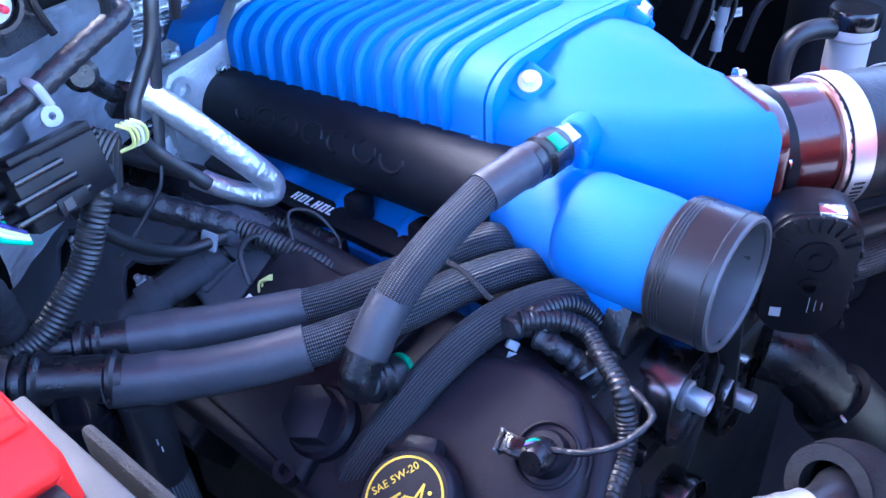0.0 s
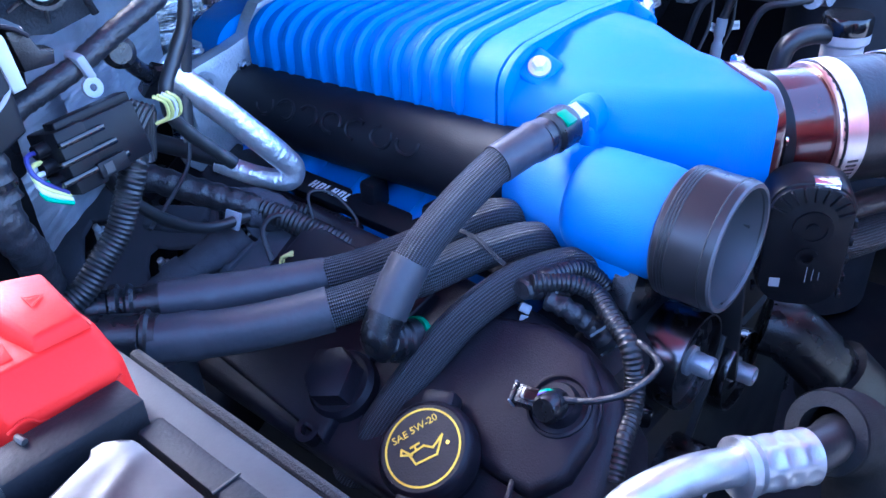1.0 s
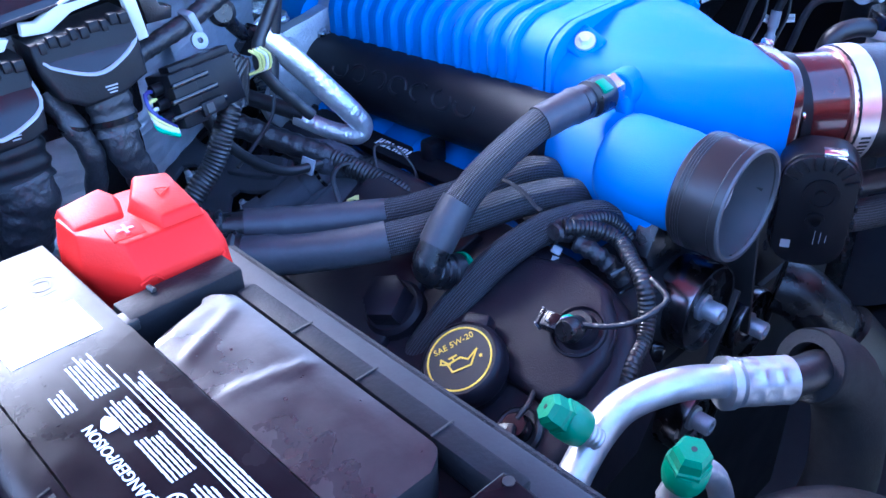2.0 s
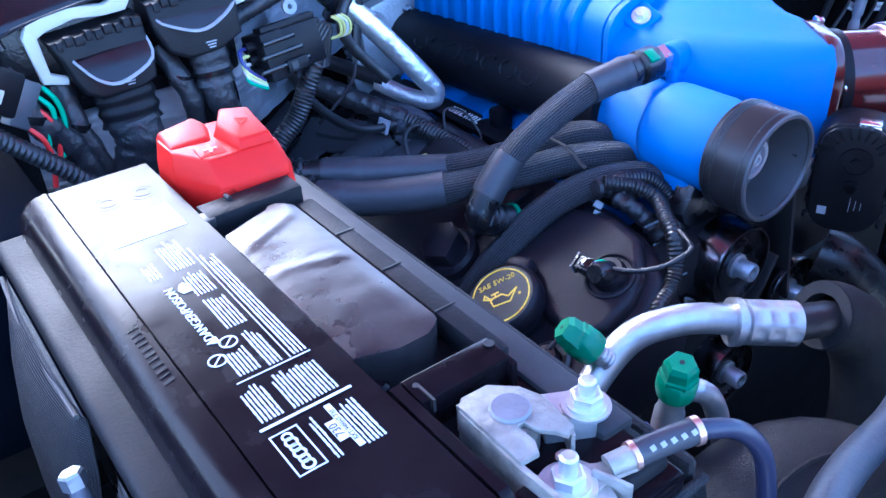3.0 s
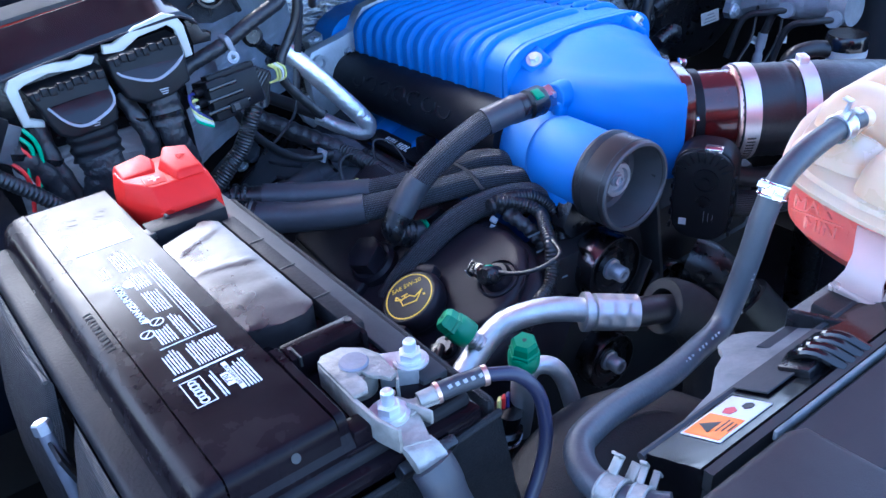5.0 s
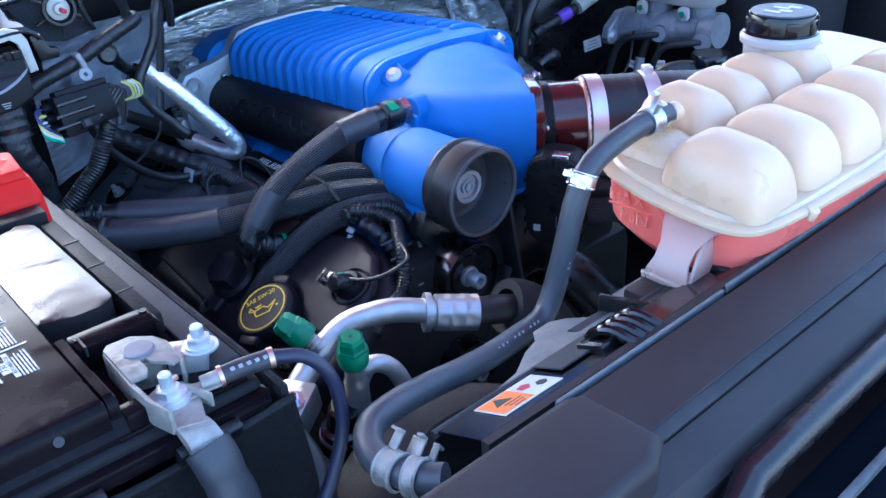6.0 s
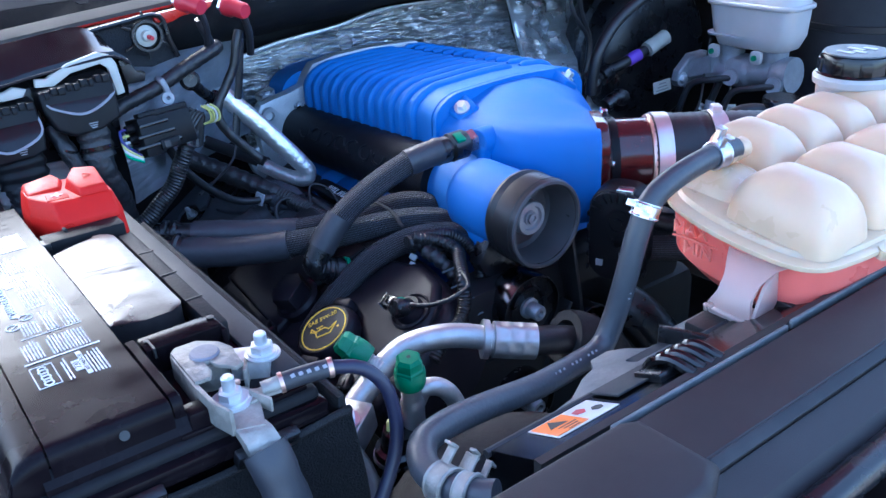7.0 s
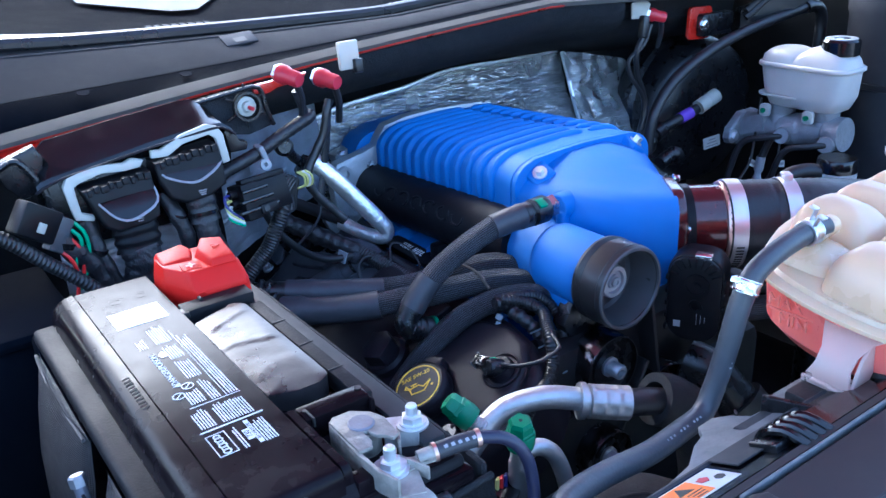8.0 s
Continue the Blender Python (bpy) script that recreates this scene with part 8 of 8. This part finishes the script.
mB = mV @ Matrix.Translation((0.016, 0.474, -0.020)) @ Matrix.Rotation(radians(-12), 4, "Z")
cc = thing("coil_cover", mB.translation, "black moulded coil cover with rounded edges behind the hoses", "engine cover")
part("body", prism(mB, rounded(0.064, 0.052, 0.008), 0.018, 0.004, 3), SPLASH, cc)
part("rib", prism(mB @ Matrix.Translation((0.0, 0.006, 0.018)), rounded(0.050, 0.010, 0.003), 0.003, 0.001), SPLASH, cc)
part("clip", box(mB @ Matrix.Translation((-0.034, -0.010, 0.012)), 0.010, 0.014, 0.010, 0.002), GLOSS, cc)
for x, y in ((0.199, 0.676), (0.203, 0.577)):
    b = thing("stud_bolt", (x, y, 1.10), "small zinc stud bolt on the valve cover", "bolt", "stud bolts")
    part("head", hexbolt(at((x, y, 1.104), (-0.5, 0, 1)), 0.0058, 0.009, 1.35, stud=0.005), ZINC_PALE, b)

# shift linkage and strap on the bulkhead
lk = thing("linkage_rod", (0.175, 0.495, 1.30), "short black ball-jointed linkage rod on the bulkhead", "linkage")
part("ball_socket", lathe(at((0.161, 0.489, 1.327), (-0.3, -1, 0.2)), [(0, -0.009), (0.008, -0.009), (0.0105, -0.004), (0.0105, 0.004), (0.007, 0.008), (0, 0.008)], 24), BLACK, lk)
part("rod", tube([(0.164, 0.492, 1.324), (0.175, 0.498, 1.311), (0.188, 0.505, 1.299)], 0.0058, 12, 0.003), BLACK, lk)
part("clevis", box(at((0.190, 0.505, 1.295), (0.4, -0.4, 0.8)), 0.013, 0.012, 0.024, 0.002), BLACK, lk)
st = thing("hanging_strap", (0.2, 0.50, 1.22), "flat black nylon strap hanging from the bulkhead", "strap")
part("strap", tube([(0.232, 0.51, 1.36), (0.226, 0.510, 1.324), (0.217, 0.510, 1.283), (0.206, 0.505, 1.243)], 0.0045, 8, 0.005, flat=0.35), RUBBER, st)
part("tail", tube([(0.206, 0.505, 1.243), (0.198, 0.50, 1.228), (0.175, 0.490, 1.216), (0.145, 0.475, 1.208)], 0.0016, 8, 0.005), RUBBER, st)
tj = thing("taped_harness", (0.22, 0.54, 1.09), "flat cloth-taped harness junction behind the valve cover", "wiring loom")
part("patch", loft([[(x + dx, y + dy, z + dz) for dx, dy, dz in ((0.0, 0.020, 0.006), (-0.012, 0.012, -0.008), (-0.014, -0.014, -0.008), (-0.002, -0.018, 0.008), (0.008, 0.0, 0.012))] for x, y, z in ((0.280, 0.530, 1.150), (0.262, 0.532, 1.140), (0.240, 0.536, 1.128), (0.222, 0.540, 1.118), (0.205, 0.548, 1.110))]), TAPE, tj)
part("fold", loft([[(x + dx, y + dy, z + dz) for dx, dy, dz in ((0.0, 0.014, 0.002), (-0.008, 0.0, -0.006), (0.0, -0.014, 0.002), (0.006, 0.0, 0.010))] for x, y, z in ((0.222, 0.535, 1.128), (0.208, 0.522, 1.118), (0.196, 0.505, 1.112))]), TAPE, tj)
part("wrap", tube([(0.262, 0.552, 1.146), (0.250, 0.534, 1.148), (0.246, 0.516, 1.140)], 0.0022, 8, 0.003), GLOSS, tj)
part("tail", corrugated([(0.278, 0.528, 1.150), (0.292, 0.505, 1.146), (0.304, 0.478, 1.140), (0.314, 0.452, 1.134)], 0.0085, 0.004), CONDUIT, tj)

# ---- far side: brake booster, reservoir, tower ----
bo = thing("brake_booster", (1.0, 0.60, 1.10), "large black brake booster drum on the firewall", "brake booster")
part("drum", lathe(at((1.03, 0.70, 1.19), (-0.05, -1, 0)), [(0, 0), (0.125, 0), (0.138, 0.02), (0.138, 0.05), (0.132, 0.058), (0.132, 0.075), (0.125, 0.10), (0.112, 0.112), (0.07, 0.118), (0, 0.12)], 56), BLACK, bo)
part("label", box(basis((1.000, 0.556, 1.148), (0.95, -0.2, 0.12), (-0.1, 0.1, 1)), 0.036, 0.020, 0.001, 0.0003), PAPER, bo, "white printed label")
for k in range(3):
    part("print_bar", box(basis((1.000, 0.5552, 1.142 + 0.0055 * k), (0.95, -0.2, 0.12), (-0.1, 0.1, 1)), 0.026 - 0.006 * k, 0.0018, 0.0006), GREYPRINT, bo)
mcy = thing("brake_fluid_reservoir", (1.0, 0.40, 1.26), "milky white brake fluid reservoir on a grey master cylinder", "brake reservoir")


def tank_ring(z, grow, y0=0.312, y1=0.456, cx=1.0, half=0.034):
    """A rounded plan of the brake reservoir at height z."""
    return [(cx + a, (y0 + y1) / 2 + b, z) for a, b in rounded(2 * (half + grow), y1 - y0 + 2 * grow, 0.022 + 0.5 * grow, 6)]


cyl = part("cylinder", tube([(1.0, 0.490, 1.190), (1.0, 0.42, 1.199), (1.0, 0.315, 1.207)], 0.023, 24, 0.004, wave=lambda s, k: 1 + 0.10 * (k < 0.08) + 0.12 * (0.42 < k < 0.60) + 0.14 * (k > 0.84)), CASTING, mcy, "grey cast master cylinder")
part("flange", prism(basis((1.0, 0.498, 1.188), (1, 0, 0), (0, 0, 1)), [(-0.050, -0.010), (-0.044, -0.020), (-0.020, -0.026), (0.02, -0.026), (0.05, -0.012), (0.05, 0.012), (0.02, 0.028), (-0.018, 0.028), (-0.046, 0.006)], 0.014, 0.004, 3), CASTING, cyl)
part("flange_nut", hexbolt(at((0.958, 0.484, 1.181), (0, -1, 0)), 0.0075, 0.008), ZINC_PALE, cyl)
part("web", loft([[(x, 0.485, 1.180), (x, 0.440, 1.196), (x, 0.440, 1.225), (x, 0.470, 1.212)] for x in (0.972, 0.990)]), CASTING, cyl)
for y in (0.425, 0.350):
    part("boss", lathe(at((1.0, y, 1.205)), [(0, 0), (0.021, 0), (0.018, 0.018), (0.020, 0.022), (0.020, 0.040), (0, 0.040)], 22), CASTING, cyl)
    part("lug", prism(basis((0.974, y + 0.012, 1.231), (0, -1, 0), (0, 0, 1)), rounded(0.018, 0.020, 0.006), 0.006, 0.001), MILK, mcy)
    part("pin", lathe(at((0.966, y + 0.012, 1.231), (-1, 0, 0)), [(0, 0), (0.0042, 0), (0.0042, 0.003), (0, 0.003)], 14), GREEN, mcy)
    part("port", lathe(at((0.978, y - 0.02, 1.194), (-1, -0.3, 0.1)), [(0, 0), (0.014, 0), (0.012, 0.012), (0, 0.012)], 20), CASTING, cyl)
    part("brake_line", tube([(0.97, y - 0.022, 1.194), (0.950, y - 0.005, 1.192), (0.935, y + 0.025, 1.180), (0.925, y + 0.04, 1.12)], 0.005, 10), RUBBER, mcy)
part("tank", loft([tank_ring(1.240, -0.010, 0.318, 0.440), tank_ring(1.243, -0.004, 0.318, 0.444), tank_ring(1.262, -0.001, 0.312, 0.450), tank_ring(1.302, 0.001)]), MILK, mcy, sharp=60)
part("foot_strip", loft([tank_ring(1.256, 0.0045, 0.380, 0.452), tank_ring(1.259, 0.005, 0.380, 0.452)]), MILK, mcy, sharp=60)
part("tank_rim", loft([tank_ring(1.301, 0.003), tank_ring(1.3025, 0.005), tank_ring(1.307, 0.005), tank_ring(1.3085, 0.003)]), MILK, mcy, sharp=60)
part("tank_top", loft([tank_ring(1.308, 0.001, 0.386, 0.456), tank_ring(1.318, 0.000, 0.388, 0.455), tank_ring(1.325, -0.004, 0.392, 0.451), tank_ring(1.328, -0.010, 0.392, 0.452)]), MILK, mcy, "rounded rear lobe", sharp=60)
part("tank_top", loft([tank_ring(1.308, 0.001, 0.312, 0.408), tank_ring(1.318, -0.001, 0.314, 0.404), tank_ring(1.332, -0.007, 0.318, 0.388), tank_ring(1.336, -0.014, 0.326, 0.378)]), MILK, mcy, "rounded filler lobe", sharp=60)
part("cap", lathe(at((1.0, 0.340, 1.326)), [(0, 0), (0.027, 0), (0.027, 0.020), (0.024, 0.023), (0, 0.023)], 32), GLOSS, mcy, "black screw cap")
part("cap_plate", lathe(at((1.0, 0.340, 1.3492)), [(0.012, 0), (0.022, 0), (0.022, 0.0006), (0.012, 0.0006), (0.012, 0)], 32, cap=False), GREYPRINT, mcy)
ln = thing("brake_vacuum_line", (0.9, 0.55, 1.2), "black vacuum pipe with purple tag and white plug", "pipe")
part("pipe", tube([(0.775, 0.53, 1.165), (0.80, 0.545, 1.182), (0.86, 0.553, 1.198), (0.90, 0.549, 1.209), (0.94, 0.546, 1.220)], 0.009, 14), RUBBER, ln)
part("elbow", tube([(0.79, 0.52, 1.215), (0.795, 0.52, 1.195), (0.805, 0.53, 1.183)], 0.012, 16, 0.003, wave=lambda s, k: 1 + 0.18 * (0.3 < k < 0.5)), BLACK, ln)
part("collar", tube([(0.842, 0.551, 1.193), (0.862, 0.553, 1.199)], 0.014, 18, 0.003), BLACK, ln)
part("branch", tube([(0.80, 0.50, 1.165), (0.825, 0.50, 1.174), (0.84, 0.50, 1.170)], 0.011, 16, 0.003, wave=lambda s, k: 1 + 0.15 * (k > 0.7)), BLACK, ln)
part("tag", tube([(0.902, 0.549, 1.2095), (0.926, 0.547, 1.216)], 0.0100, 16, 0.004), PURPLE, ln, "purple tag")
part("plug", tube([(0.944, 0.546, 1.221), (0.985, 0.543, 1.236)], 0.0125, 16, 0.004, wave=lambda s, k: 1 - 0.12 * (0.4 < k < 0.5)), WHITE, ln, "white plug")
for a, b, w in (((0.962, 0.45, 1.143), (0.985, 0.45, 1.132), 0.012), ((1.035, 0.45, 1.124), (1.062, 0.45, 1.118), 0.012)):
    tg = thing("paper_tag", a, "white paper tag wrapped on a thin wire", "tag", "wire tags")
    part("flag", box(basis(Vector(a).lerp(Vector(b), 0.5), Vector(b) - Vector(a), (0, 0.2, 1)), 0.028, w, 0.001, 0.0003), PAPER, tg)
    part("print", box(basis(Vector(a).lerp(Vector(b), 0.5) + V(0, -0.001, 0), Vector(b) - Vector(a), (0, 0.2, 1)), 0.018, 0.004, 0.0006), GREYPRINT, tg)
    part("wire", tube([Vector(a) + V(0.03, 0.01, 0.10), Vector(a) + V(0.012, 0.004, 0.03), Vector(a), Vector(a) + V(-0.03, 0.0, -0.03), Vector(a) + V(-0.06, 0.0, -0.06)], 0.0022, 8, 0.008), RUBBER, tg)
pg = thing("wire_plug", (0.955, 0.44, 1.09), "small grey inline plug with a white band", "connector")
part("body", tube([(0.978, 0.44, 1.150), (0.972, 0.44, 1.120), (0.968, 0.44, 1.095)], 0.0075, 14, 0.003, wave=lambda s, k: 1 - 0.25 * (0.4 < k < 0.55)), GREYPL, pg)
part("lead", tube([(0.978, 0.44, 1.148), (0.99, 0.43, 1.19), (1.0, 0.42, 1.20)], 0.006, 10, 0.004), RUBBER, pg)
ck = thing("clip_bracket", (0.80, 0.556, 1.385), "white bracket with black clip and grey wires", "clip")
part("tab", prism(basis((0.80, 0.556, 1.398), (0.9, -0.3, 0.1), (-0.1, 0.1, 1)), [(-0.016, -0.012), (0.006, -0.016), (0.018, 0.004), (0.004, 0.018), (-0.014, 0.010)], 0.004, 0.001), WHITE, ck)
part("clip", box(at((0.800, 0.546, 1.372), (0.2, 0.1, 1)), 0.014, 0.012, 0.034, 0.003), BLACK, ck)
part("wire", tube([(0.815, 0.545, 1.374), (0.80, 0.545, 1.345), (0.775, 0.55, 1.325), (0.78, 0.55, 1.30), (0.81, 0.55, 1.26), (0.81, 0.55, 1.22)], 0.0035, 8, 0.005), RUBBER, ck)
part("wire", tube([(0.80, 0.545, 1.36), (0.785, 0.545, 1.335), (0.795, 0.55, 1.30), (0.815, 0.55, 1.25), (0.80, 0.55, 1.19)], 0.0045, 8, 0.005), RUBBER, ck)
tw = thing("strut_tower_duct", (1.08, 0.34, 0.70), "dark grey upright duct beside the coolant tank", "duct")
part("band", lathe(at((1.195, 0.33, 1.255)), [(0.1005, 0), (0.1025, 0.001), (0.1025, 0.010), (0.1005, 0.011)], 40, cap=False), GASKET, tw)
part("column", lathe(at((1.195, 0.33, 0.66)), [(0, 0), (0.10, 0), (0.10, 0.705), (0.103, 0.710), (0.103, 0.735), (0.098, 0.748), (0.080, 0.762), (0.045, 0.772), (0, 0.775)], 40), COWL_DECK, tw)
wv = thing("washer_filler", (0.86, 0.20, 1.2), "milky washer bottle neck with pink fluid and black hose", "washer bottle")
part("neck", lathe(at((0.888, 0.259, 1.10)), [(0, -0.04), (0.022, -0.04), (0.022, 0.045), (0, 0.045)], 28), PINK, wv)
part("lower_neck", lathe(at((0.888, 0.259, 0.68)), [(0, 0), (0.024, 0), (0.024, 0.384), (0, 0.384)], 28), BLACK, wv)
part("upper", lathe(at((0.888, 0.259, 1.145)), [(0, 0), (0.0225, 0), (0.0225, 0.03), (0.027, 0.034), (0.027, 0.044), (0, 0.044)], 28), MILK, wv)
part("cap", lathe(at((0.888, 0.259, 1.189)), [(0, 0), (0.027, 0), (0.027, 0.016), (0.025, 0.019), (0, 0.019)], 28), GLOSS, wv)
part("hose", tube([(0.878, 0.265, 1.186), (0.85, 0.285, 1.190), (0.825, 0.30, 1.178), (0.82, 0.30, 1.13), (0.84, 0.28, 1.08)], 0.011, 16), RUBBER, wv)
sp = thing("loose_cable", (0.85, 0.5, 1.2), "long black cable sweeping up to the far hood hinge", "cable")
part("cable", tube([(0.768, 0.50, 1.19), (0.771, 0.50, 1.217), (0.784, 0.50, 1.254), (0.825, 0.50, 1.294), (0.90, 0.50, 1.325), (0.98, 0.50, 1.344), (1.066, 0.50, 1.356), (1.158, 0.50, 1.366)], 0.0085, 16, 0.006), RUBBER, sp)
part("ferrule", tube([(1.150, 0.50, 1.365), (1.164, 0.50, 1.3665)], 0.0115, 18, 0.003), BLACK, sp)
part("end", tube([(1.158, 0.50, 1.366), (1.19, 0.50, 1.362), (1.205, 0.50, 1.34), (1.205, 0.50, 1.29)], 0.010, 16, 0.006), RUBBER, sp)
hb = thing("hood_hinge", (0.97, 0.56, 1.33), "red and black hinge bracket with bright bolt", "hinge")
part("plate", prism(basis((0.955, 0.568, 1.358), (1, 0, -0.05), (0, 0, 1)), rounded(0.056, 0.052, 0.008), 0.006, 0.001), BODY_RED, hb)
part("block", prism(basis((0.985, 0.562, 1.354), (1, 0, -0.02), (0, 0, 1)), rounded(0.080, 0.036, 0.006), 0.012, 0.002), BLACK, hb)
part("recess", prism(basis((1.0, 0.552, 1.353), (1, 0, -0.02), (0, 0, 1)), rounded(0.034, 0.022, 0.004), 0.003, 0.001), GLOSS, hb)
part("bolt", hexbolt(at((0.948, 0.550, 1.357), (-0.1, -1, 0.1)), 0.007, 0.005), STEEL, hb)
part("arm", loft([[(x, y, z - 0.03), (x, y, z), (x + 0.012, y + 0.02, z), (x + 0.012, y + 0.02, z - 0.03)] for x, y, z in ((1.03, 0.54, 1.372), (1.10, 0.50, 1.392), (1.16, 0.46, 1.43), (1.22, 0.42, 1.45))]), BLACK, hb)
for k in range(2):
    part("lead", tube([(1.03, 0.53, 1.36 + 0.012 * k), (1.07, 0.51, 1.395 + 0.01 * k), (1.11, 0.49, 1.42), (1.14, 0.47, 1.44)], 0.0055, 10, 0.006), RUBBER, hb)
